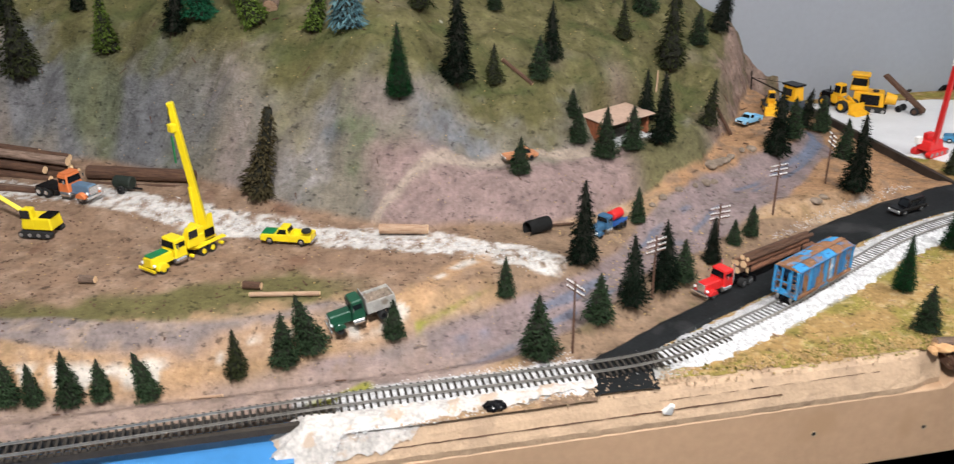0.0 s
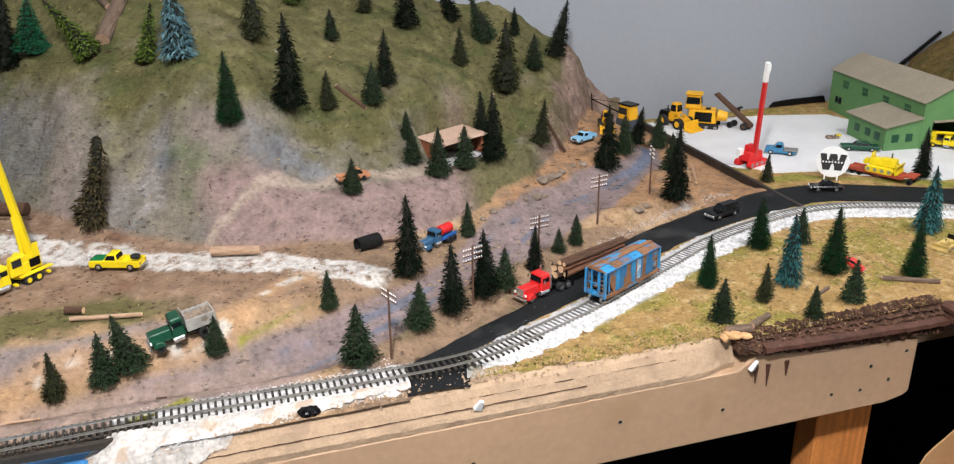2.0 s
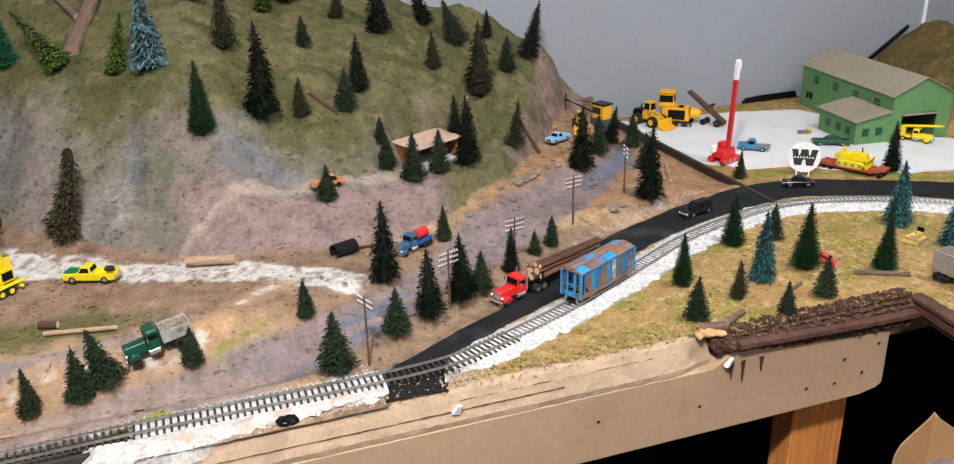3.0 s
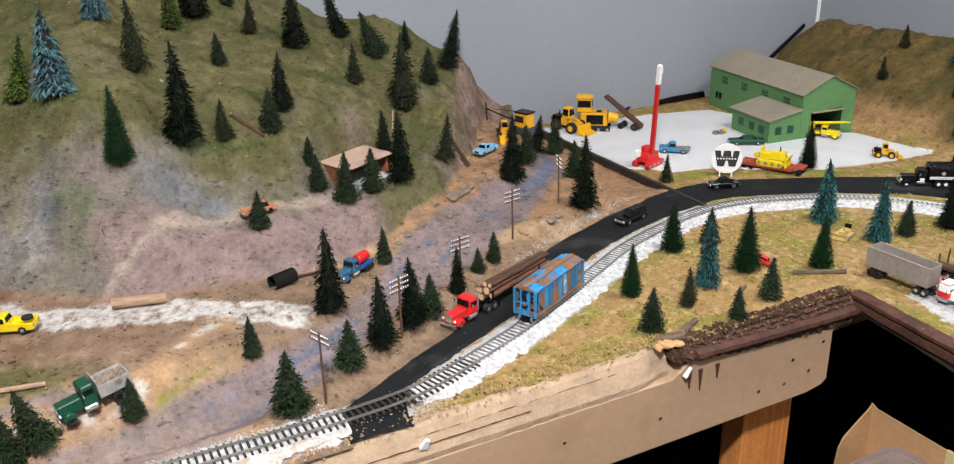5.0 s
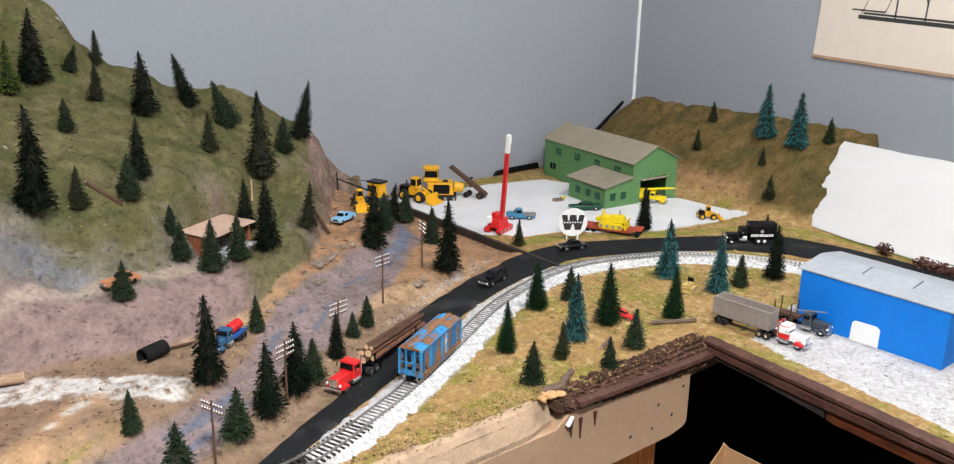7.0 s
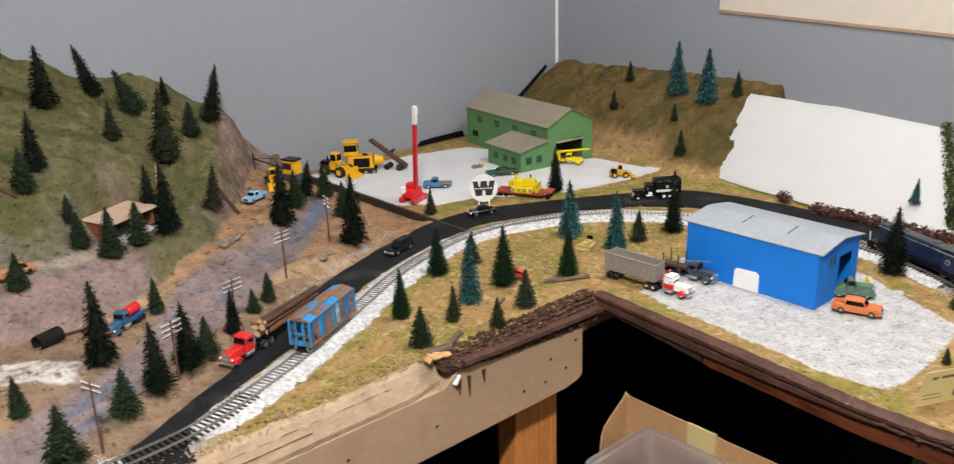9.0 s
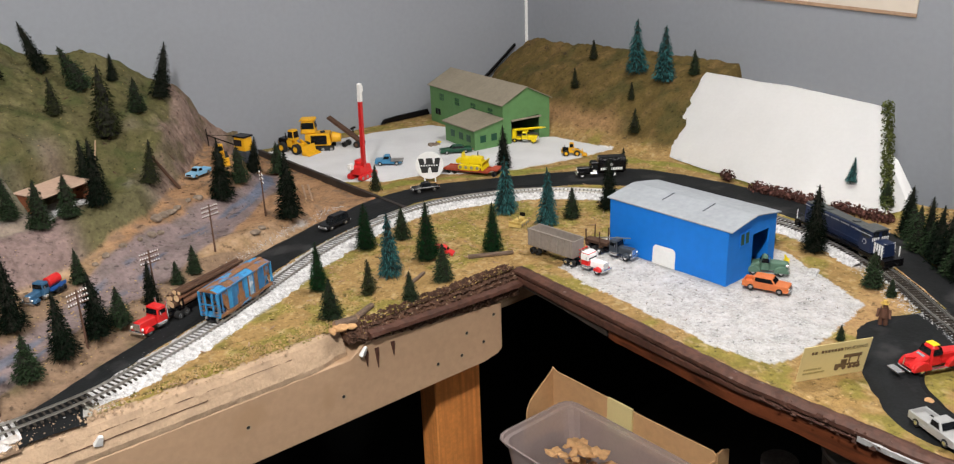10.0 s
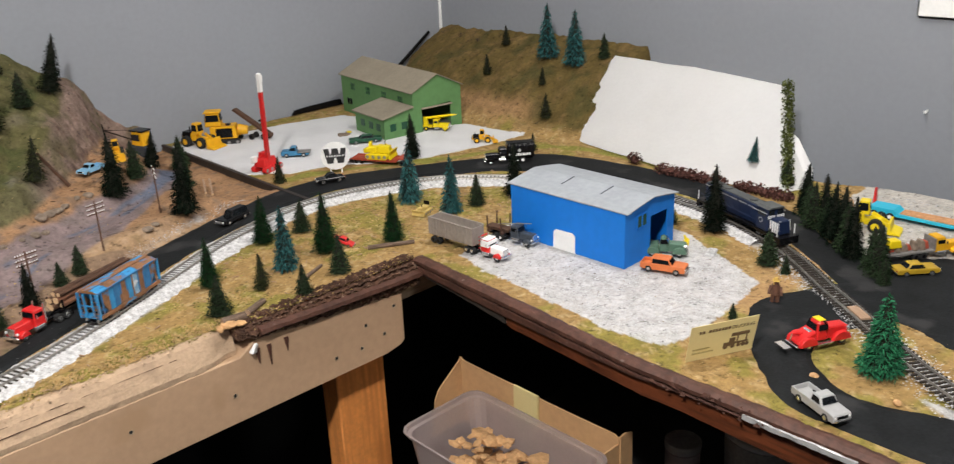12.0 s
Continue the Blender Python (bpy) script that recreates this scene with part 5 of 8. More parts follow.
plant("valley", [("d", -0.609, 0.232, 0.108), ("f", -0.501, 0.336, 0.052), ("d", -0.529, 0.182, 0.089), ("d", -0.577, 0.156, 0.09), ("f", -0.62, 0.136, 0.06), ("f", -0.494, 0.203, 0.055), ("d", -0.438, 0.244, 0.065), ("f", -0.384, 0.294, 0.037), ("f", -0.351, 0.311, 0.046), ("f", -0.716, 0.169, 0.049), ("f", -0.698, 0.098, 0.072), ("f", -0.841, 0.137, 0.047), ("f", -0.924, 0.132, 0.07, -12, 0), ("f", -0.954, 0.125, 0.063), ("o", -1.001, 0.12, 0.057)], 4)
plant("valley", [("d", -0.209, 0.511, 0.111), ("f", -0.149, 0.571, 0.071), ("d", -0.096, 0.627, 0.072, 8, 0), ("f", 0.006, 0.731, 0.070), ("f", -0.086, 0.521, 0.070), ("d", -0.149, 0.393, 0.121), ("f", -1.211, 0.118, 0.053), ("f", -1.188, 0.117, 0.047), ("f", -1.155, 0.114, 0.062), ("f", -1.126, 0.115, 0.048), ("f", -1.083, 0.111, 0.057, -10, 0), ("f", -1.25, 0.119, 0.055)], 5)
plant("island", [("g", -0.111, 0.228, 0.077), ("b", -0.143, 0.118, 0.098), ("g", -0.07, 0.126, 0.095), ("g", -0.245, 0.142, 0.075), ("f", -0.277, 0.057, 0.058), ("o", -0.201, 0.085, 0.054), ("f", -0.171, 0.03, 0.044), ("f", -0.099, 0.051, 0.058), ("g", 0.02, 0.082, 0.082), ("b", 0.149, 0.199, 0.101), ("b", 0.16, 0.109, 0.099), ("f", 0.211, 0.103, 0.055), ("d", 0.284, 0.091, 0.094), ("f", -0.045, 0.225, 0.055), ("f", 0.297, -0.367, 0.054), ("d", 0.351, -0.25, 0.106), ("f", 0.285, -0.398, 0.028), ("f", 0.128, -0.416, 0.022), ("f", 0.345, -0.178, 0.044)], 6)
plant("slope", [("d", 0.315, 0.391, 0.092), ("o", 0.066, 0.464, 0.052), ("o", 0.789, 0.596, 0.050), ("b", 0.752, 0.43, 0.122), ("b", 0.752, 0.352, 0.122), ("f", 0.783, 0.298, 0.058), ("o", 0.69, 0.561, 0.051), ("o", 0.688, 0.39, 0.042), ("o", 0.628, 0.326, 0.056), ("f", 0.593, -0.234, 0.052), ("o", 0.50, 0.245, 0.038)], 7)
plant("yard", [("d", 0.415, -0.412, 0.092), ("f", 0.455, -0.350, 0.075), ("d", 0.497, -0.318, 0.085), ("f", 0.350, -0.490, 0.075), ("d", 0.522, -0.306, 0.072), ("f", 0.49, -0.325, 0.06), ("d", 0.461, -0.362, 0.088), ("f", 0.447, -0.376, 0.06), ("d", 0.434, -0.390, 0.088), ("f", 0.40, -0.425, 0.078), ("d", 0.384, -0.440, 0.092), ("f", 0.364, -0.475, 0.064), ("f", 0.329, -0.506, 0.04), ("G", 0.118, -0.592, 0.095)], 8)
for pair in STOCK.values():
    for ob in pair:
        for o in (*ob.children_recursive, ob):
            bpy.data.objects.remove(o)


# ---- vehicles, in millimetres, front towards +x ----
MESHES = {}


def shared(name, key, make, material, parent, place, label=""):
    """A part whose mesh is shared with all alike parts."""
    if key not in MESHES:
        bm = make()
        bmesh.ops.scale(bm, vec=(MM,) * 3, verts=bm.verts)
        me = bpy.data.meshes.new(name)
        bm.to_mesh(me)
        bm.free()
        me.materials.append(material)
        MESHES[key] = me
    ob = new(name, MESHES[key])
    ob.parent = parent
    ob.matrix_basis = Matrix.Translation(Vector(place) * MM)
    return tagged(ob, label)


def wheel(top, x, y, r=5.5, w=4.0, rim=CHROME):
    tyre = shared("wheel", ("tyre", r, w), lambda: soft(rod((0, -w / 2, 0), (0, w / 2, 0), r, seg=18), 0.5), RUBBER, top, (x, y, r))
    s = 1 if y > 0 else -1
    shared("rim", ("rim", r, w, s, rim.name), lambda: soft(rod((0, s * (w / 2 - 0.6), 0), (0, s * (w / 2 + 0.25), 0), r * 0.55, seg=12), 0.3), rim, tyre, (0, 0, 0))


def axle(top, x, half, r=5.5, w=4.0, rim=CHROME):
    wheel(top, x, half, r, w, rim), wheel(top, x, -half, r, w, rim)


def glazing(top, xf, xr, half, z0, z1, rake_f, rake_r, tuck, glass=GLASS):
    """Windscreen, rear window and side windows of a cab whose top draws in."""
    k = 0.35
    def pane(a, b, c, d):
        bm = bmesh.new()
        v = [bm.verts.new(p) for p in (a, b, c, d)]
        f = bm.faces.new(v)
        bmesh.ops.solidify(bm, geom=[f], thickness=0.3)
        bmesh.ops.recalc_face_normals(bm, faces=bm.faces)
        return bm
    h = half - 1.4
    part("windscreen", pane((xf + k, -h, z0), (xf + k, h, z0), (xf - rake_f + k, h - tuck, z1), (xf - rake_f + k, -h + tuck, z1)), glass, top)
    part("rear_window", pane((xr - k, -h, z0), (xr - k, h, z0), (xr + rake_r - k, h - tuck, z1), (xr + rake_r - k, -h + tuck, z1)), glass, top)
    for s in (-1, 1):
        part("side_window", pane((xr + 2, s * (half + k), z0), (xf - 2.2, s * (half + k), z0), (xf - rake_f - 1.2, s * (half - tuck + k), z1), (xr + rake_r + 1.2, s * (half - tuck + k), z1)), glass, top)


def lights(top, x, y, z, tail):
    for s in (-1, 1):
        part("headlight", soft(rod((x - 0.4, s * y, z), (x + 0.5, s * y, z), 1.2, seg=10), 0.2), WHITE, top)
        part("tail_light", box(tail - 0.4, tail + 0.3, s * y - 0.9, s * y + 0.9, z - 0.9, z + 0.9), RUSTRED, top)


def pickup(label, paint, m, hood=None, length=60, double=False, spare=False, flatbed=False, rim=CHROME, group=""):
    top = thing("pickup_truck", label, "pickup truck", group, m)
    L, h = length / 2, 10.5
    cab_r = -16 if double else -4
    outline = [(-L, 4.5), (-L * 0.78, 3.6), (L * 0.9, 3.6), (L, 4.5), (L, 10), (L - 1.5, 12), (12, 12.6), (cab_r - 0.5, 12.6)] + [(cab_r - 0.5, 7.5), (-L, 7.5)]
    part("body", side(outline, -h, h, 0.7), paint, top)
    part("cab", box(cab_r, 12.5, -9.8, 9.8, 12.4, 20, top=(5, 1.5, 1.6), bevel=0.8), paint, top)
    glazing(top, 12.3, cab_r + 0.1, 9.7, 13.4, 18.6, 4.2, 1.2, 1.3)
    if double:
        for x in (-15, -5.2, 3.6):
            part("window_pillar", box(x - 0.8, x + 0.8, -9.95, 9.95, 12.4, 19.4, top=(0, 0, 1.55)), paint, top)
    if hood:
        part("hood", box(14, L - 1.5, -8.5, 8.5, 12.0, 12.9, bevel=0.3), hood, top, "contrasting painted hood")
    if flatbed:
        part("flatbed", box(-L - 3, cab_r - 1, -11, 11, 8.5, 10, bevel=0.3), STEEL, top, "grey steel flat bed")
    else:
        for s in (-1, 1):
            part("bed_side", box(-L, cab_r - 0.6, s * 9.6 - 0.9, s * 9.6 + 0.9, 7.2, 12.4, bevel=0.4), paint, top)
        part("tailgate", box(-L, -L + 1.4, -8.8, 8.8, 7.2, 12.2, bevel=0.3), paint, top)
    part("front_bumper", box(L - 0.3, L + 1.2, -10.2, 10.2, 4.6, 6.8, bevel=0.4), CHROME, top)
    part("rear_bumper", box(-L - 1.2, -L + 0.2, -10, 10, 4.4, 6.4, bevel=0.4), CHROME, top)
    part("grille", box(L - 0.2, L + 0.5, -6.2, 6.2, 7.4, 10.4, bevel=0.2), BLACK, top)
    lights(top, L, 7.9, 9, -L)
    if spare:
        part("spare_wheel", soft(rod((-L + 8, 0, 13.2), (-L + 8, 0, 16.5), 6.0, seg=16), 0.6), RUBBER, top)
    axle(top, L * 0.62, 9.2, 4.4, 3.4, rim), axle(top, -L * 0.62, 9.2, 4.4, 3.4, rim)
    return top


def car(label, paint, m, length=56, kind="sedan", name="car", rim=CHROME, low=1.0, group=""):
    top = thing(name, label, "car", group, m)
    L, h = length / 2, 10.2
    z = 10.5 * low
    part("body", side([(-L, 5), (-L + 2, 3.4), (L - 2, 3.4), (L, 5), (L, z - 2), (L - 2, z - 0.5), (L * 0.4, z), (-L * 0.6, z), (-L + 1, z - 0.4), (-L, z - 2)], -h, h, 0.9), paint, top)
    tall, xr, xf = {"sedan": (16.5, -L * 0.55, L * 0.36), "wagon": (20, -L * 0.92, L * 0.42), "old": (19, -L * 0.62, L * 0.22)}[kind]
    part("cabin", box(xr, xf, -9.2, 9.2, z - 0.3, tall, top=(6, 2 if kind == "wagon" else 6, 2.2), bevel=1.0), paint, top)
    glazing(top, xf, xr, 9.1, z + 0.6, tall - 1.2, 4.6, 1.4 if kind == "wagon" else 4.4, 1.7)
    part("front_bumper", box(L - 0.2, L + 1.1, -9.8, 9.8, 4.4, 6.2, bevel=0.4), CHROME, top)
    part("rear_bumper", box(-L - 1.1, -L + 0.2, -9.8, 9.8, 4.4, 6.2, bevel=0.4), CHROME, top)
    part("grille", box(L - 0.3, L + 0.45, -5.5, 5.5, 6.6, 8.6, bevel=0.2), STEEL, top)
    lights(top, L, 7.6, 7.8, -L)
    axle(top, L * 0.6, 8.8, 4.0, 3.2, rim), axle(top, -L * 0.58, 8.8, 4.0, 3.2, rim)
    return top


def vintage(label, paint, m, accent=None, length=62, name="vintage_car", category="car"):
    """A rounded prewar body: swept fenders, tall cab, sloping tail."""
    top = thing(name, label, category, "", m)
    L = length / 2
    part("hood", side([(L * 0.1, 6), (L - 2, 6), (L - 1, 15), (L - 3, 17.5), (L * 0.1, 19)], -6.5, 6.5, 1.2), paint, top)
    part("cabin", box(-L * 0.35, L * 0.16, -9, 9, 6, 27, top=(5, 3.5, 2), bevel=2.2), paint, top)
    part("tail", side([(-L, 6), (-L * 0.33, 6), (-L * 0.33, 19), (-L * 0.7, 15), (-L, 9)], -8.6, 8.6, 1.6), paint, top)
    glazing(top, L * 0.155, -L * 0.345, 8.9, 18.5, 24.5, 2.3, 1.8, 1.1)
    for s in (-1, 1):
        for a, b in ((L * 0.28, L * 0.98), (-L * 0.98, -L * 0.28)):
            mid = (a + b) / 2
            arc = [(mid + (b - a) / 2 * math.cos(t), 4.4 + 9.4 * math.sin(t)) for t in np.linspace(0, math.pi, 9)]
            part("fender", side(arc, s * 9.0 - 2.6, s * 9.0 + 2.6, 0.7), paint, top)
        part("running_board", box(-L * 0.3, L * 0.3, s * 9.4 - 2.2, s * 9.4 + 2.2, 3.6, 4.8, bevel=0.3), CHROME, top)
        part("headlight", soft(rod((L - 5, s * 6.6, 14), (L - 1, s * 6.6, 14), 2.4, seg=12), 0.4), CHROME, top)
    part("grille", box(L - 1.4, L - 0.2, -3.4, 3.4, 6, 16, bevel=0.5), CHROME, top)
    part("front_bumper", box(L, L + 1.3, -10, 10, 4.2, 6, bevel=0.4), CHROME, top)
    part("rear_bumper", box(-L - 2.0, -L, -9, 9, 4.2, 6, bevel=0.4), CHROME, top)
    if accent:
        part("roof_panel", box(-L * 0.2, L * 0.06, -5.5, 5.5, 26.8, 27.8, bevel=0.4), accent, top, "yellow roof panel")
    axle(top, L * 0.63, 9.0, 4.8, 3.4), axle(top, -L * 0.63, 9.0, 4.8, 3.4)
    return top


def tractor(name, label, paint, m, category="truck", roof=None, hood=None, back=-46, rim=CHROME, round_nose=False, low=False, trim=CHROME):
    """A conventional truck front end on a long frame; returns the thing."""
    top = thing(name, label, category, "", m)
    part("frame", box(back, 34, -5, 5, 6.5, 9.5, bevel=0.3), BLACK, top)
    part("engine_hood", box(12, 41, -8, 8, 8.5, 21, top=(1.0, 0, 1.0), bevel=2.4 if round_nose else 1.0), hood or paint, top)
    for s in (-1, 1):
        arc = [(31 + 8 * math.cos(t), 6 + 7.5 * math.sin(t)) for t in np.linspace(0, math.pi, 9)]
        part("fender", side(arc, s * 11 - 3.4, s * 11 + 3.4, 0.7), paint, top)
        part("fuel_tank", soft(rod((-2, s * 10.5, 8), (13, s * 10.5, 8), 3.8, seg=12), 0.5), CHROME, top, "chrome fuel tank")
        part("headlight", soft(rod((39.5, s * 10.2, 13), (41.5, s * 10.2, 13), 1.9, seg=10), 0.3), WHITE, top)
        part("mirror", box(10, 11, s * 16 - 0.8, s * 16 + 0.8, 23, 28), CHROME, top)
        if not low:
            part("exhaust_stack", rod((-7, s * 10, 10), (-7, s * 10, 38), 1.2, seg=8), CHROME, top)
    part("grille", box(40.6, 41.9, -6.6, 6.6, 9.5, 20, bevel=0.3), trim, top, "radiator grille")
    part("front_bumper", box(42, 44, -14, 14, 5.5, 9.2, bevel=0.5), trim, top)
    part("cab", box(-5, 13, -12.5, 12.5, 9, 33, top=(2.5, 0.5, 1.2), bevel=1.2), paint, top)
    if roof:
        part("cab_roof", box(-4.5, 10.5, -11.2, 11.2, 32.6, 34.2, bevel=0.6), roof, top)
    glazing(top, 11.9, -4.4, 11.7, 22.5, 30.5, 0.8, 0.3, 0.7)
    axle(top, 31, 11.5, 6.0, 4.5, rim)
    for x in (-26, -39):
        axle(top, x, 10.5, 6.0, 8.0, rim)
    return top


def log(name, label, p, q, r, bark=BARK, cut=CUT, group="", parent=None, r2=None, bend=0.0):
    """A felled log with a paler sawn end; p and q in metres, r in mm."""
    p, q = Vector(p), Vector(q)
    mid, ln = (p + q) / 2, (q - p).length / MM
    turn = (q - p).to_track_quat("X", "Z").to_matrix().to_4x4()
    rng = random.Random(int(1000 * (p.x + 3 * p.y + 7 * r)))
    r2 = r2 or r * 0.9
    bm, rings = bmesh.new(), []
    for i in range(9):
        x = -ln / 2 + ln * i / 8
        rr = r + (r2 - r) * i / 8
        wob = Vector((0, bend * math.sin(3.14 * i / 8) + rng.uniform(-0.25, 0.25), rng.uniform(-0.2, 0.2)))
        rings.append([bm.verts.new((x, wob.y + rr * rng.uniform(0.93, 1.05) * math.cos(a), wob.z + rr * rng.uniform(0.93, 1.05) * math.sin(a))) for a in np.linspace(0, 6.283, 12, endpoint=False)])
    for a, b in zip(rings, rings[1:]):
        for k in range(12):
            bm.faces.new((a[k], a[(k + 1) % 12], b[(k + 1) % 12], b[k]))
    bm.faces.new(rings[0][::-1]), bm.faces.new(rings[-1])
    bmesh.ops.recalc_face_normals(bm, faces=bm.faces)
    if parent is None:
        top = thing(name, label, "log", group, Matrix.Translation(mid) @ turn)
        part("trunk", bm, bark, top)
        host, base = top, Matrix.Identity(4)
    else:
        host = part(name, bm, bark, parent)
        host.matrix_basis = Matrix.Translation(mid) @ turn
        top = host
    for s in (-1, 1):
        part("sawn_end", rod((s * (ln / 2 - 0.4), 0, 0), (s * (ln / 2 + 0.3), 0, 0), (r if s < 0 else r2) * 0.93, seg=12), cut, host)
    return top


# ---- logging camp ----
def crane_truck():
    top = tractor("crane_truck", "bright yellow truck crane with raised boom and green hood", YELLOW, at(-1.066, 0.302, 225) @ Matrix.Scale(0.98, 4), "crane truck", hood=YELLOW, back=-56, rim=YELLOW, low=True, trim=YELLOW)
    part("hood_panel", box(16, 40, -6.6, 6.6, 20.8, 21.9, bevel=0.3), GREEN_PAINT, top, "green hood panel")
    part("turntable", soft(rod((-26, 0, 9), (-26, 0, 16), 12, seg=20), 0.5), YELLOW, top)
    part("crane_house", box(-50, -12, -11, 11, 16, 27, top=(6, 2, 1), bevel=1.2), YELLOW, top)
    part("winch_drum", soft(rod((-30, -9, 30), (-30, 9, 30), 6, seg=16), 0.5), YELLOW, top)
    for s in (-1, 1):
        part("boom_foot", side([(-50, 16), (-34, 16), (-42, 46), (-49, 46)], s * 8 - 0.8, s * 8 + 0.8, 0.3), YELLOW, top)
        part("wheel_guard", box(-60, -16, s * 12 - 3.5, s * 12 + 3.5, 12.4, 14.2, bevel=0.4), YELLOW, top)
    part("crane_cab", box(-24, -6, 3, 13, 16, 39, top=(4, 1, 1), bevel=1.0), YELLOW, top)
    part("cab_window", box(-21, -9, 12.6, 13.2, 27, 36), GLASS, top)
    part("engine_louvre", box(-46, -32, 11.8, 12.3, 20, 30), BLACK, top)
    inv = top.matrix_basis.inverted()
    base, tip = (inv @ Vector((-1.037, 0.338, 1.078))) / MM, (inv @ Vector((-1.053, 0.327, 1.233))) / MM
    d = tip - base
    boom = part("boom", soft(rod(base, base + d * 0.86, 5.6, 5.0, seg=4), 0.4), YELLOW, top, "long yellow telescopic boom")
    part("boom_head", soft(rod(base + d * 0.80, tip, 5.4, 5.0, seg=4), 0.8), YELLOW, boom)
    part("jib_knuckle", box(tip.x - 6, tip.x + 6, tip.y - 4, tip.y + 4, tip.z - 34, tip.z - 24, bevel=1), YELLOW, boom)
    part("boom_lettering", box(tip.x + 3.4, tip.x + 4.6, tip.y - 1.2, tip.y + 1.2, tip.z - 70, tip.z - 38), GREEN_PAINT, boom)
    part("hook_line", rod(tip + Vector((3, 0, 0)), tip + Vector((6, 0, -32)), 0.4, seg=6), BLACK, boom)
    part("lift_ram", rod(base + Vector((10, 0, -4)), base + d * 0.35 + Vector((5, 0, 0)), 2.4, seg=10), YELLOW, top)
    for x in (-8, -52):
        for s in (-1, 1):
            part("outrigger", box(x - 2, x + 2, s * 14 - 3, s * 14 + 3, 6, 9, bevel=0.4), YELLOW, top)


def tracks(top, length, gap, tall=8.0, wide=8.0, material=None):
    for s in (-1, 1):
        out = [(length / 2 - tall / 2 + tall / 2 * math.cos(t), tall / 2 + tall / 2 * math.sin(t)) for t in np.linspace(-1.57, 1.57, 7)]
        out += [(-length / 2 + tall / 2 + tall / 2 * math.cos(t), tall / 2 + tall / 2 * math.sin(t)) for t in np.linspace(1.57, 4.71, 7)]
        t = part("crawler_track", side(out, s * gap - wide / 2, s * gap + wide / 2, 0.5), material or RUBBER, top)
        for k in range(4):
            x = -length / 2 + tall / 2 + k * (length - tall) / 3
            shared("track_roller", ("roller", tall, wide, s), lambda: rod((0, s * (wide / 2 - 0.3), 0), (0, s * (wide / 2 + 0.5), 0), tall * 0.3, seg=10), STEEL, t, (x, s * gap, tall / 2))


def excavator():
    top = thing("excavator", "yellow crawler excavator on brown earth", "excavator", "", at(-1.232, 0.405, 160))
    tracks(top, 42, 12)
    part("slewing_house", box(-22, 16, -13, 13, 9, 24, top=(1, 2, 1), bevel=1.4), YELLOW, top)
    part("engine_cover", box(-21, -6, -10, 10, 23.5, 26, bevel=0.6), BLACK, top, "black engine cover")
    part("cab", box(0, 17, 2, 13, 10, 36, top=(4, 1, 1), bevel=1), YELLOW, top)
    part("cab_window", box(3, 14, 12.6, 13.3, 24, 34), GLASS, top)
    part("windscreen", box(15.2, 16.2, 3.5, 11.5, 22, 33), GLASS, top)
    a, b, c = Vector((12, -5, 18)), Vector((55, -5, 46)), Vector((88, -5, 14))
    part("boom", soft(rod(a, b, 4, 3.2, seg=4), 0.4), YELLOW, top)
    part("dipper_arm", soft(rod(b, c, 3, 2.4, seg=4), 0.4), YELLOW, top)
    part("bucket", side([(80, 2), (92, 4), (94, 14), (86, 16)], -12, 2, 0.6), YELLOW, top)


crane_truck()
excavator()
pickup("yellow pickup truck with green hood and spare wheel", YELLOW, at(-0.943, 0.322, 159, 0.002), hood=GREEN_PAINT, spare=True, length=62)


def camp_truck():
    top = tractor("logging_truck", "orange and blue logging truck parked by the logs", ORANGE, at(-1.212, 0.482, -35, 0.002), hood=mat("slate_blue_hood", (0.10, 0.17, 0.26), 0.5, vary=0.2, bump=0.02), low=True)
    part("bunk", box(-44, -10, -13, 13, 10, 13, bevel=0.4), BLACK, top)
    part("roof_rack", box(-3, 10, -10, 10, 33, 35, bevel=0.5), ORANGE, top)


camp_truck()
tank = thing("tank_trailer", "small dark green tank trailer beside the big logs", "trailer", "", at(-1.146, 0.486, -28))
part("tank", soft(rod((-13, 0, 13), (13, 0, 13), 8.5, seg=16), 1.2), mat("dark_olive_tank", (0.012, 0.018, 0.013), 0.6, vary=0.3, bump=0.05), tank)
part("drawbar", box(12, 26, -1, 1, 5, 7), BLACK, tank)
axle(tank, 0, 9, 5.5, 4, BLACK)

rng_l = random.Random(4)
BARK_PALE = grained("pale_log_bark", (0.25, 0.17, 0.13), (0.10, 0.065, 0.045), 50, 0.9, (1, 8, 8))
for a, b, z, r in (((-1.205, 0.532), (-1.055, 0.482), 0.0105, 10.5), ((-1.20, 0.546), (-1.06, 0.496), 0.029, 9.8)):
    log("big_log", "large dark reddish brown log stacked by the cliff", (*a, 1.056 + z), (*b, 1.056 + z), r, group="big logs by the cliff", cut=BARK)
for row, count in enumerate((5, 4, 4, 3)):
    for col in range(count):
        off = col * 0.0135 + row * 0.008
        zz = 1.063 + row * 0.0112 + 0.002 * rng_l.random()
        jut = rng_l.uniform(-0.045, 0.012) - 0.012 * row
        log("stacked_log", "brown bark log in the roadside log stack", (-1.46, 0.640 + off, zz + 0.004 * row + rng_l.uniform(0.0, 0.006)), (-1.200 + jut, 0.524 + off - 0.4 * jut + rng_l.uniform(-0.004, 0.004), zz), rng_l.uniform(5.0, 7.0), BARK if rng_l.random() < 0.55 else BARK_PALE, group="roadside log stack")
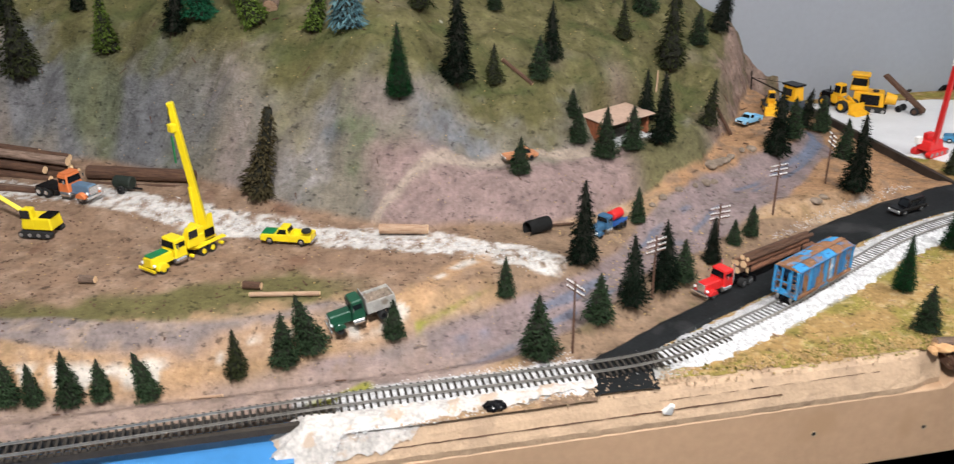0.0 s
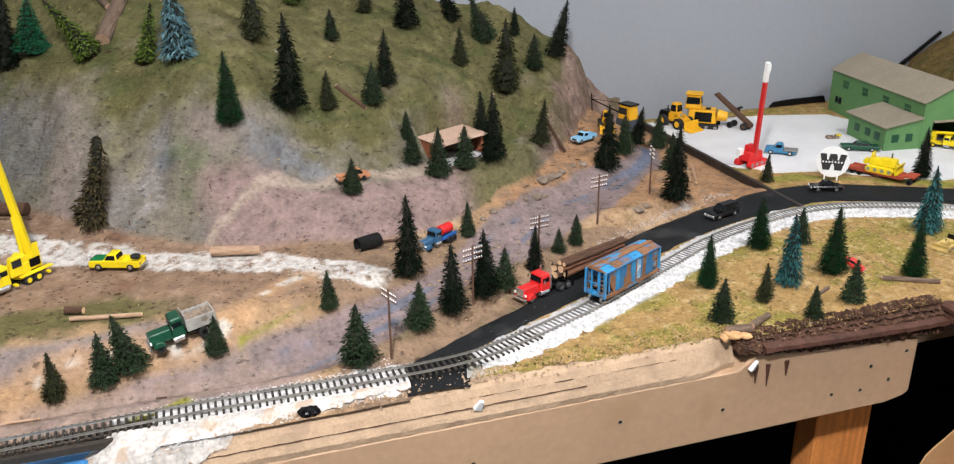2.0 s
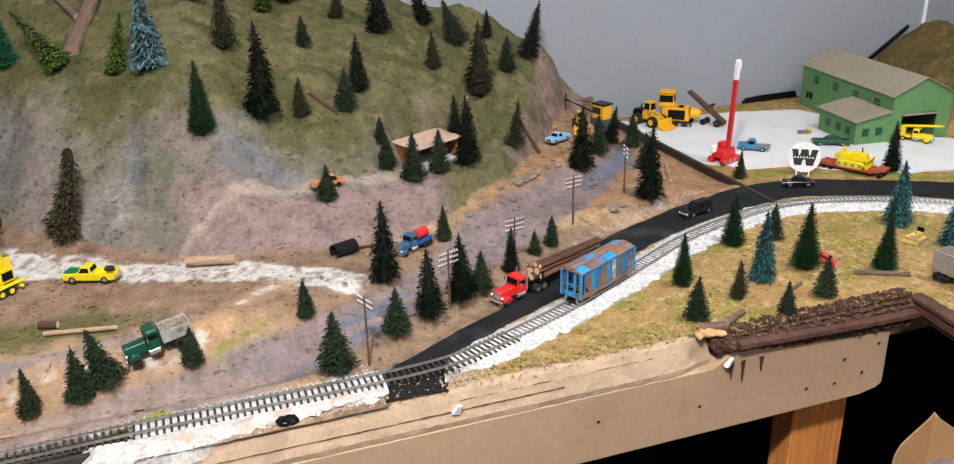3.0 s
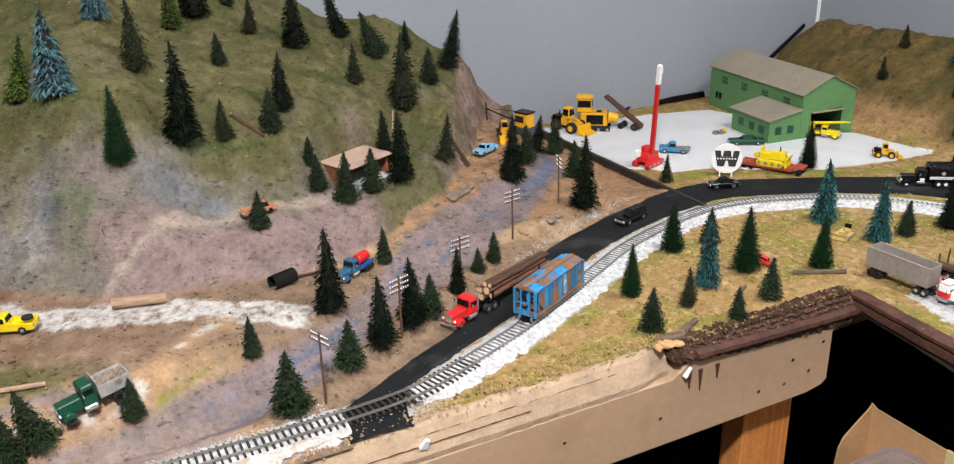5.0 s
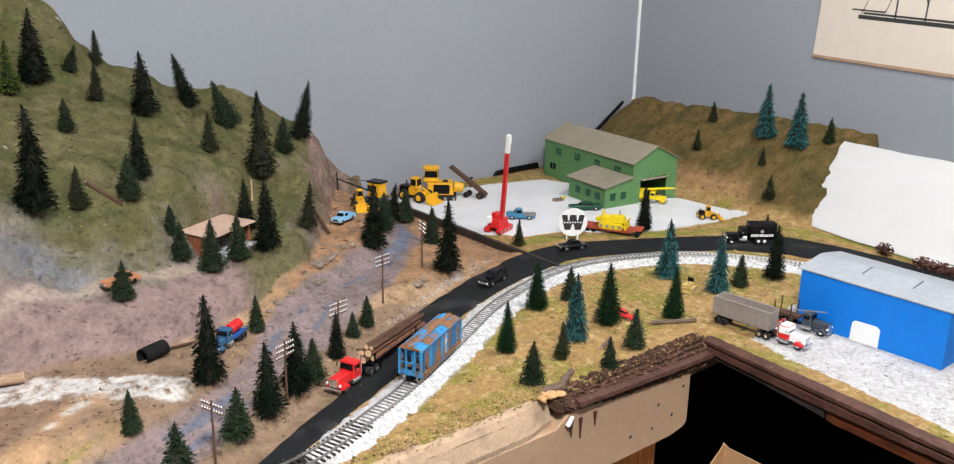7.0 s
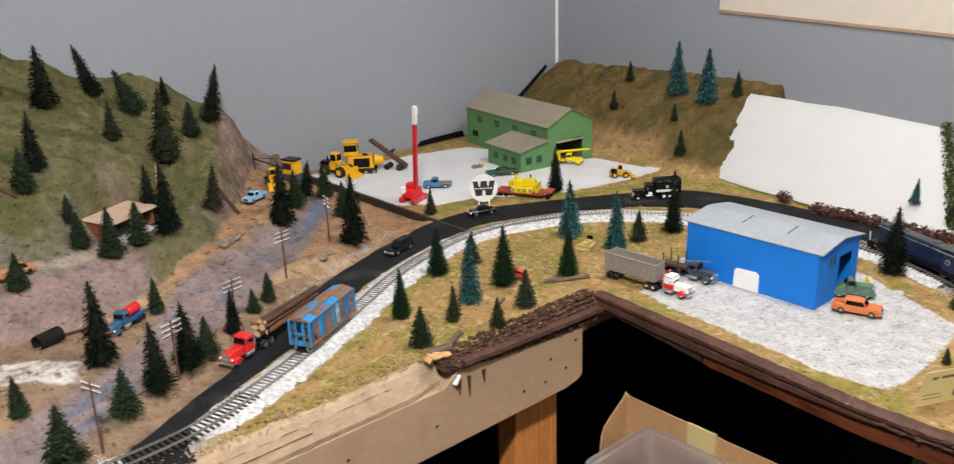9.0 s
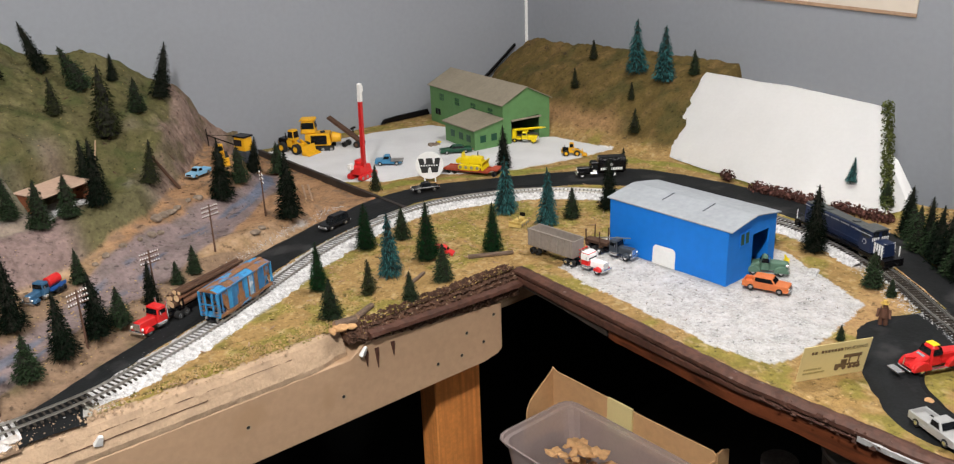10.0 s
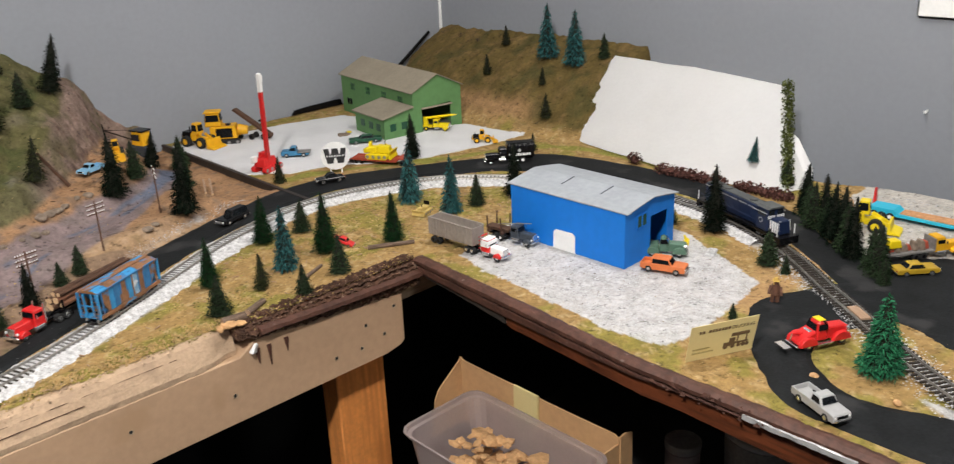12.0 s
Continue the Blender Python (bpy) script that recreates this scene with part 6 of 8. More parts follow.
for row, count in enumerate((3, 2)):
    for col in range(count):
        off = col * 0.0125 + row * 0.006
        log("stacked_log", "brown bark log with a pale cut end", (-1.47, 0.600 + off, 1.064 + row * 0.0115), (-1.255 + rng_l.uniform(-0.010, 0.008), 0.500 + off, 1.064 + row * 0.0112), rng_l.uniform(5.4, 6.4), BARK_GREY if col % 2 else BARK, group="roadside log stack")
log("peeled_log", "pale peeled log lying on the white road", (-0.835, 0.322, 1.063), (-0.779, 0.307, 1.063), 6.3, BARE)
log("thin_log", "thin bare pole log on the brown earth", (-0.985, 0.194, 1.059), (-0.913, 0.182, 1.058), 2.7, BARE)
log("stub_log", "short reddish log stub on the earth", (-0.992, 0.216, 1.060), (-0.973, 0.209, 1.060), 4.6, BARK)
log("stub_log", "short brown log stub on the earth", (-1.166, 0.270, 1.060), (-1.149, 0.264, 1.060), 4.6, BARK_GREY)
log("thin_log", "thin pale stick on the river bank", (-1.045, 0.105, height(-1.045, 0.105) + 0.002), (-1.015, 0.102, height(-1.015, 0.102) + 0.002), 1.6, BARE)
a, b = (-0.942, 0.606), (-0.902, 0.735)
log("hill_log", "long weathered grey log lying up the hillside", (*a, height(*a) + 0.010), (*b, height(*b) + 0.014), 10.5, BARK_GREY, BARE)
a, b = (-0.933, 0.680), (-0.965, 0.760)
log("hill_log", "short weathered log lying up the hillside", (*a, height(*a) + 0.006), (*b, height(*b) + 0.006), 5, BARK_GREY, BARE)
log("hill_log", "broken bare branch on the grassy hill", (-0.637, 0.522, height(-0.637, 0.522) + 0.003), (-0.600, 0.497, height(-0.60, 0.497) + 0.003), 3, BARK)
log("hill_log", "bare snag leaning on the hillside", (-0.385, 0.575, height(-0.385, 0.575) + 0.002), (-0.368, 0.612, height(-0.368, 0.612) + 0.002), 1.5, BARE)
log("snag", "dead trunk leaning against the rock", (-0.262, 0.560, height(-0.262, 0.56) + 0.002), (-0.300, 0.565, height(-0.300, 0.565) + 0.030), 3, BARK)


def dump_truck():
    top = tractor("dump_truck", "dark green dump truck with a weathered grey bed", DKGREEN, at(-0.874, 0.147, 193, 0.005) @ pose(0, 0, 0, 0, 8, 0) @ Matrix.Diagonal((0.80, 0.92, 0.92, 1)), back=-40, low=True, rim=BLACK)
    for s in (-1, 1):
        part("bed_side", box(-46, -7, s * 13 - 0.8, s * 13 + 0.8, 13, 27, bevel=0.3), BEDGREY, top)
        for k in range(5):
            part("bed_rib", box(-44 + k * 8.6, -42.8 + k * 8.6, s * 14 - 0.6, s * 14 + 0.6, 13, 27), BEDGREY, top)
    part("bed_floor", box(-46, -7, -12.3, 12.3, 12, 14), BEDGREY, top)
    part("bed_front", box(-8.6, -7, -14.6, 14.6, 14, 33, bevel=0.3), BEDGREY, top)
    part("bed_tailgate", box(-46.8, -45.2, -12.2, 12.2, 13, 26, bevel=0.3), BEDGREY, top)
    bm = bmesh.new()
    bmesh.ops.create_grid(bm, x_segments=12, y_segments=8, size=1)
    rng = random.Random(3)
    for v in bm.verts:
        v.co = Vector((-27 + v.co.x * 18, v.co.y * 12, 23.5 + rng.uniform(-1.6, 2.2) + 2 * (1 - v.co.y**2)))
    part("earth_load", bm, ROCK, top, "grey earth load")


dump_truck()
car("old faded orange car behind a small pine on the ledge", mat("faded_orange", (0.46, 0.19, 0.085), 0.7, vary=0.3, bump=0.1), at(-0.641, 0.405, 190, 0.001) @ Matrix.Scale(0.85, 4), kind="old", length=54, rim=BLACK)


def oil_truck():
    top = tractor("fuel_truck", "small blue truck carrying a red tank", mat("denim_blue_paint", (0.032, 0.10, 0.19), 0.45, vary=0.15, bump=0.02), at(-0.552, 0.313, 215, 0.001) @ Matrix.Scale(0.72, 4), back=-44, low=True, rim=BLACK, round_nose=True)
    part("truck_bed", box(-46, -7, -13, 13, 10, 13.5, bevel=0.3), BLUE, top, "blue truck bed")
    for s in (-1, 1):
        part("bed_side", box(-46, -7, s * 13 - 0.6, s * 13 + 0.6, 13, 18), BLUE, top)
    part("red_tank", soft(rod((-42, 0, 24), (-12, 0, 24), 9.5, seg=18), 1.2), RED, top, "glossy red tank")


oil_truck()
pipe = thing("culvert_pipe", "short black ribbed culvert pipe on tan earth", "pipe", "", at(-0.643, 0.306, 22))
bm = bmesh.new()
rings = [[bm.verts.new((-16.5 + 1.5 * k, (9.4 if k % 2 else 9.05) * math.cos(t), 9 + (9.4 if k % 2 else 9.05) * math.sin(t))) for t in np.linspace(0, 2 * math.pi, 21)[:-1]] for k in range(23)]
for a, b in zip(rings, rings[1:]):
    for i in range(20):
        bm.faces.new((a[i], a[(i + 1) % 20], b[(i + 1) % 20], b[i]))
bmesh.ops.solidify(bm, geom=bm.faces[:], thickness=0.8)
part("pipe_wall", bm, RUBBER, pipe)
log("thin_log", "bent brown stick behind the culvert pipe", (-0.622, 0.322, height(-0.622, 0.322) + 0.004), (-0.588, 0.330, height(-0.588, 0.33) + 0.003), 1.8, BARK)


# ---- the shed on the ledge ----
def shed():
    """Open front, board walls and a low single-pitch roof."""
    top = thing("open_shed", "open red brown plank shed with a pinkish roof", "shed", "", Matrix.Translation((-0.469, 0.523, 1.088)) @ pose(0, 0, 0, 0, 0, 27))
    w, d = 45, 26
    for s in (-1, 1):
        for k in range(11):
            y0 = -d + 2 * d * k / 11
            part("plank", box(s * w - 0.8, s * w + 0.8, y0 + 0.15, y0 + 2 * d / 11 - 0.15, -12, 30.5 + 0.25 * k), SHEDWALL, top)
    # back planks near-black: the shade inside the shed, put into their colour
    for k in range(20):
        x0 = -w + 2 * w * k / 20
        part("plank", box(x0 + 0.15, x0 + 4.5 - 0.15, d - 0.8, d + 0.8, -4, 33), SEAM_AND_SHADE, top)
    for x in (-w + 2, 4, w - 2):
        part("post", box(x - 1.4, x + 1.4, -d, -d + 2.4, -8, 30.6), SHEDWALL, top)
    part("front_beam", box(-w, w, -d - 0.4, -d + 1.6, 27.5, 30.4), SHEDWALL, top)
    part("roof", side([(-d - 9, 30.4), (-d - 9, 31.8), (d + 4, 35.6), (d + 4, 34.2)], -w - 4, w + 4, 0.3), SHEDROOF, top).matrix_basis = pose(0, 0, 0, 0, 0, 90)
    part("floor_pad", box(-w - 1, w + 6, -d - 12, d, -9, 0.4, bevel=1.5), STONE_GREY, top, "pale gravel pad")


shed()


# ---- telephone poles ----
def pole(x, y, h, turn, arms):
    top = thing("telephone_pole", "brown telephone pole with white insulators", "telephone pole", "poles along the valley", at(x, y, turn))
    part("post", rod((0, 0, -4), (0, 0, h), 1.5, 1.0, seg=8), POLE, top)
    for k in range(arms):
        z = h - 5 - k * 6.5
        arm = part("crossarm", box(-14, 14, -1.2, 0.2, z - 0.8, z + 0.8, bevel=0.2), POLE, top)
        for i in (-13, -9.5, -6, -2.8, 2.8, 6, 9.5, 13):
            shared("insulator", ("insulator", k), lambda: soft(rod((0, -0.5, 0.6), (0, -0.5, 2.6), 0.8, 0.6, seg=8), 0.2), WHITE, arm, (i, 0, z))


pole(-0.663, 0.094, 83, 110, 2)
pole(-0.546, 0.17, 76, 20, 3)
pole(-0.43, 0.252, 73, 10, 3)
pole(-0.303, 0.344, 75, 12, 3)
pole(-0.18, 0.419, 77, 75, 3)


# ---- road and rail traffic ----
BARK_LOAD = grained("reddish_log_bark", (0.17, 0.072, 0.038), (0.075, 0.033, 0.019), 60, 0.9, (1, 10, 10))


def log_truck():
    top = tractor("log_truck", "red log truck loaded with brown logs on the road", RED, Matrix.Translation((-0.451, 0.188, 1.0052)) @ pose(0, 0, 0, 0, 0, 203) @ Matrix.Scale(0.90, 4), back=-46)
    rng = random.Random(5)
    for x in (-34, -140):
        part("bunk", box(x - 2, x + 2, -13, 13, 12, 15.5, bevel=0.3), BLACK, top)
        for s in (-1, 1):
            part("stake", box(x - 1.2, x + 1.2, s * 14 - 0.8, s * 14 + 0.8, 14, 30), BLACK, top)
    part("reach_pole", box(-158, -40, -1.6, 1.6, 9, 12), BLACK, top)
    for x in (-134, -148):
        axle(top, x, 10.5, 6.0, 8.0)
    part("trailer_frame", box(-158, -124, -5, 5, 8, 12, bevel=0.3), BLACK, top)
    for s in (-1, 1):
        part("mud_flap", box(-48, -46.8, s * 11 - 4, s * 11 + 4, 3, 10), BLACK, top)
    for (y, z, r) in ((-8.5, 20, 4.4), (0.5, 19.8, 4.9), (9, 20, 4.0), (-4, 28, 4.2), (5, 28.4, 5.4), (-9.5, 27, 3.3), (0.5, 36.5, 4.0), (8, 35.8, 3.2)):
        e = rng.uniform(-7, 5)
        log("load_log", "", Vector((-30 + e, y, z)) * MM, Vector((-160 + 2 * e, y * 0.85, z * 0.92 + 2)) * MM, r, BARK_LOAD if rng.random() < 0.7 else BARK, parent=top, r2=r * 0.85, bend=rng.uniform(-0.8, 0.8))


log_truck()


def rail_pose(x, y, flip=False):
    p = resample(TRACK, 900)
    i = int(np.argmin(np.hypot(p[:, 0] - x, p[:, 1] - y)))
    d = p[min(i + 12, 899)] - p[max(i - 12, 0)]
    return Matrix.Translation((p[i][0], p[i][1], 1.0125)) @ pose(0, 0, 0, 0, 0, math.degrees(math.atan2(d[1], d[0])) + (180 if flip else 0))


def bogie(top, x, axles=(-11, 11), r=5.4):
    b = part("bogie", box(x + axles[0] - 5, x + axles[-1] + 5, -11.5, 11.5, 4, 8, top=(4, 4, 0), bevel=0.5), BLACK, top)
    for a in axles:
        for s in (-1, 1):
            shared("rail_wheel", ("rail_wheel", r, s), lambda: rod((0, s * 7.2, 0), (0, s * 10, 0), r, seg=16), STEEL, b, (x + a, 0, r))


def hopper_car():
    top = thing("hopper_car", "weathered blue covered hopper car streaked with rust", "railway car", "", rail_pose(-0.357, 0.156, True) @ Matrix.Diagonal((1.08, 0.96, 0.90, 1.0)))
    L, w = 52, 15
    part("car_body", side([(-28, 14), (28, 14), (44, 39), (44, 46), (-44, 46), (-44, 39)], -w + 0.6, w - 0.6, 0.5), HOPPER, top)
    part("roof", side([(-w - 0.6, 46.2), (-w * 0.5, 49.6), (w * 0.5, 49.6), (w + 0.6, 46.2)], -L, L, 0.3), HOPPER, top).matrix_basis = pose(0, 0, 0, 0, 0, 90)
    part("roof_walk", box(-L, L, -3.2, 3.2, 50.2, 51.2), RUST, top, "rusty roof walkway")
    for k in range(6):
        for s in (-1, 1):
            part("roof_panel", side([(s * 3.4, 49.9), (s * w * 0.5, 49.9), (s * (w + 0.4), 46.7), (s * (w + 0.4), 47.1), (s * w * 0.5, 50.3), (s * 3.4, 50.3)], -51 + k * 17.2, -35.6 + k * 17.2), (RUST, HOPPER_END, RUST, RUST, HOPPER_END, HOPPER)[(k * 2 + (s > 0)) % 6], top).matrix_basis = pose(0, 0, 0, 0, 0, 90)
            part("hatch", soft(rod((-38 + k * 15.2, s * 8, 48.6), (-38 + k * 15.2, s * 8, 49.6), 4.0, seg=14), 0.5), RUST if (k + s) % 3 else HOPPER, top)
    for s in (-1, 1):
        for k in range(10):
            x = -46 + k * 10.2
            part("side_rib", box(x - 0.7, x + 0.7, s * (w + 0.6) - 0.9, s * (w + 0.6) + 0.9, 13, 46.6, bevel=0.2), HOPPER if k % 4 else RUST, top)
            if k < 9:
                skin = (RUST, HOPPER_END, HOPPER, RUST, HOPPER_END, HOPPER_PALE, RUST, HOPPER, RUST)[k if s < 0 else 8 - k]
                cut = 8 if k in (0, 8) else 0
                part("side_panel", side([(x + 0.8, 14 + 2 * cut if k == 0 else 14), (x + 9.4, 14 + 2 * cut if k == 8 else 14), (x + 9.4, 45.5), (x + 0.8, 45.5)], s * (w - 0.1) - 0.4, s * (w - 0.1) + 0.4), skin, top)
        part("side_sill", box(-L, L, s * (w + 0.6) - 1.2, s * (w + 0.6) + 1.2, 9.5, 14.2, bevel=0.3), RUST, top)
        part("top_chord", box(-L, L, s * (w + 0.5) - 1.0, s * (w + 0.5) + 1.0, 45, 47.4, bevel=0.3), HOPPER, top)
        for e in (-1, 1):
            part("corner_post", box(e * L - 1.2, e * L + 1.2, s * w - 1.4, s * w + 1.4, 10, 46.5, bevel=0.2), HOPPER_END, top)
            part("end_post", box(e * L - 0.9, e * L + 0.9, s * 6 - 0.9, s * 6 + 0.9, 12, 46), HOPPER_END, top)
            ladder = part("ladder", box(e * (L + 1.2) - 0.4, e * (L + 1.2) + 0.4, s * 13.5 - 0.5, s * 13.5 + 0.5, 10, 46), HOPPER_END, top)
            for k in range(6):
                part("rung", rod((e * (L + 1.4), s * 8.5, 13 + k * 5.6), (e * (L + 1.4), s * 14.5, 13 + k * 5.6), 0.5, seg=6), HOPPER, ladder)
    for e in (-1, 1):
        part("end_platform", box(e * 47.5 - 4.5, e * 47.5 + 4.5, -w, w, 9.5, 12.5, bevel=0.3), HOPPER_END, top)
        part("end_sheet", box(e * 44.4 - 0.4, e * 44.4 + 0.4, -w + 1, w - 1, 40, 46), HOPPER_END, top)
        part("end_brace", box(e * 46.5 - 0.7, e * 46.5 + 0.7, -1.2, 1.2, 12, 40), HOPPER_END, top)
        part("end_rail", box(e * L - 0.7, e * L + 0.7, -w, w, 27, 28.6), HOPPER_END, top)
        part("coupler", box(min(e * 52, e * 60), max(e * 52, e * 60), -1.8, 1.8, 7, 10, bevel=0.4), BLACK, top)
        bogie(top, e * 36)
    for x in (-20, 20):
        part("chute", box(x - 13, x + 13, -13, 13, 5.5, 14.2, top=(-6, -6, -3)), RUST, top)


hopper_car()


def locomotive():
    top = thing("diesel_locomotive", "dark navy blue diesel locomotive with white nose stripes", "locomotive", "", rail_pose(0.386, -0.276) @ Matrix.Scale(0.89, 4))
    L, w = 108, 18
    part("frame", box(-L, L, -w, w, 9.5, 14, bevel=0.5), BLACK, top)
    part("long_hood", box(-92, 48, -11.5, 11.5, 14, 46, bevel=1.4), NAVY, top)
    part("hood_roof", box(-91, 47, -9.5, 9.5, 45.6, 47.6, bevel=0.6), GREYROOF, top, "dusty grey hood roof")
    part("cab", box(48, 74, -17, 17, 14, 50, top=(1, 1, 1.2), bevel=1.2), NAVY, top)
    part("cab_roof", side([(-17, 49.6), (-10, 52.4), (10, 52.4), (17, 49.6)], -76, -47, 0.3), GREYROOF, top).matrix_basis = pose(0, 0, 0, 0, 0, 90)
    part("short_hood", box(74, 97, -11.5, 11.5, 14, 36, top=(2, 0, 1), bevel=1.5), NAVY, top)
    for k in range(4):
        for s in (-1, 1):
            bm = bmesh.new()
            v = [bm.verts.new(p) for p in ((97.9 - 0.09 * (16 + k * 5), s * 0.5, 16 + k * 5.0), (97.9 - 0.09 * (21 + k * 5), s * 11, 21 + k * 5.0), (97.9 - 0.09 * (23.5 + k * 5), s * 11, 23.5 + k * 4.6), (97.9 - 0.09 * (19 + k * 5), s * 0.5, 19 + k * 4.8))]
            f = bm.faces.new(v)
            bmesh.ops.solidify(bm, geom=[f], thickness=0.3)
            part("nose_stripe", bm, WHITE, top, "white nose stripe")
            part("cab_stripe", box(74.0, 74.5, s * (3.4 + k * 3.6) - 1.0, s * (3.4 + k * 3.6) + 1.0, 34, 39.5), WHITE, top)
            part("side_stripe", box(75.5 + k * 5.2, 78.6 + k * 5.2, s * 11.4 - 0.4, s * 11.4 + 0.4, 16, 33), WHITE, top)
    for s in (-1, 1):
        for k in range(22):
            if k % 6 != 5:
                part("lettering_bar", box(-50 + k * 4, -47.6 + k * 4, s * 11.5 - 0.25, s * 11.5 + 0.25, 40, 42.2), SILVER, top)
        for k in range(9):
            part("hood_door", box(-86 + k * 14.5, -74 + k * 14.5, s * 11.5 - 0.3, s * 11.5 + 0.3, 17, 38, bevel=0.1), NAVY, top)
        part("emblem", soft(rod((60, s * 16.9, 30), (60, s * 17.3, 30), 4.5, seg=18), 0.1), SILVER, top)
        part("emblem_field", rod((60, s * 17.0, 30), (60, s * 17.5, 30), 3.0, seg=18), NAVY, top)
        part("side_window", box(52, 70, s * 16.1 - 0.4, s * 16.1 + 0.5, 37, 46), GLASS, top)
        part("windscreen", box(73.2, 74.2, s * 8 - 5, s * 8 + 5, 39, 47), GLASS, top)
        part("fuel_tank", box(-24, 24, s * 9 - 8, s * 9 + 8, 3, 10, bevel=1), BLACK, top) if s > 0 else None
        for e in (-1, 1):
            part("step_well", box(e * 103 - 5, e * 103 + 5, s * 15 - 3, s * 15 + 3, 2, 10), BLACK, top)
        part("handrail", rod((-100, s * 17, 26), (46, s * 17, 26), 0.4, seg=6), NAVY, top)
        for k in range(8):
            part("stanchion", rod((-100 + k * 20.5, s * 17, 14), (-100 + k * 20.5, s * 17, 26), 0.35, seg=5), NAVY, top)
        for a, b in ((-92, -52), (40, 74)):
            part("edge_stripe", box(a, b, s * (11.6 if a < 0 else 17.0) - 0.3, s * (11.6 if a < 0 else 17.0) + 0.3, 42.4, 43.6), SILVER, top, "thin silver edge stripe")
        for x in (99, -104):
            part("grab_rail", rod((x, s * 16.5, 12), (x, s * 16.5, 30), 0.8, seg=6), WHITE, top, "white grab rail")
    for x in (-70, -45, 20):
        part("roof_fan", soft(rod((x, 0, 47), (x, 0, 50), 7, seg=16), 0.5), GREYROOF, top)
    for e in (-1, 1):
        bogie(top, e * 68, (-20, 0, 20), 5.8)
        part("coupler", box(min(e * 108, e * 116), max(e * 108, e * 116), -1.8, 1.8, 7, 10, bevel=0.4), BLACK, top)
        part("pilot", box(e * 107 - 1, e * 107 + 1, -15, 15, 2, 10, bevel=0.4), BLACK, top)


locomotive()
plank = thing("crossing_plank", "bare wooden crossing plank between the rails", "plank", "", rail_pose(0.221, -0.527))
part("board", box(-16, 16, -6.5, 6.5, -2.2, 0.6, bevel=0.4), BARE, plank)
ROADZ = 1.0058


def on_road(x, y, turn, z=ROADZ):
    return Matrix.Translation((x, y, z)) @ pose(0, 0, 0, 0, 0, turn)


car("shiny black station wagon on the road", BLACK, on_road(-0.097, 0.343, 197), kind="wagon", length=58)
pickup("light blue pickup truck on the orange dirt track", LTBLUE, at(-0.208, 0.606, 205, 0.003) @ Matrix.Scale(0.84, 4), length=58)
car("black sports car on the road by the round sign", BLACK, on_road(0.122, 0.387, 160), length=50, low=0.9)


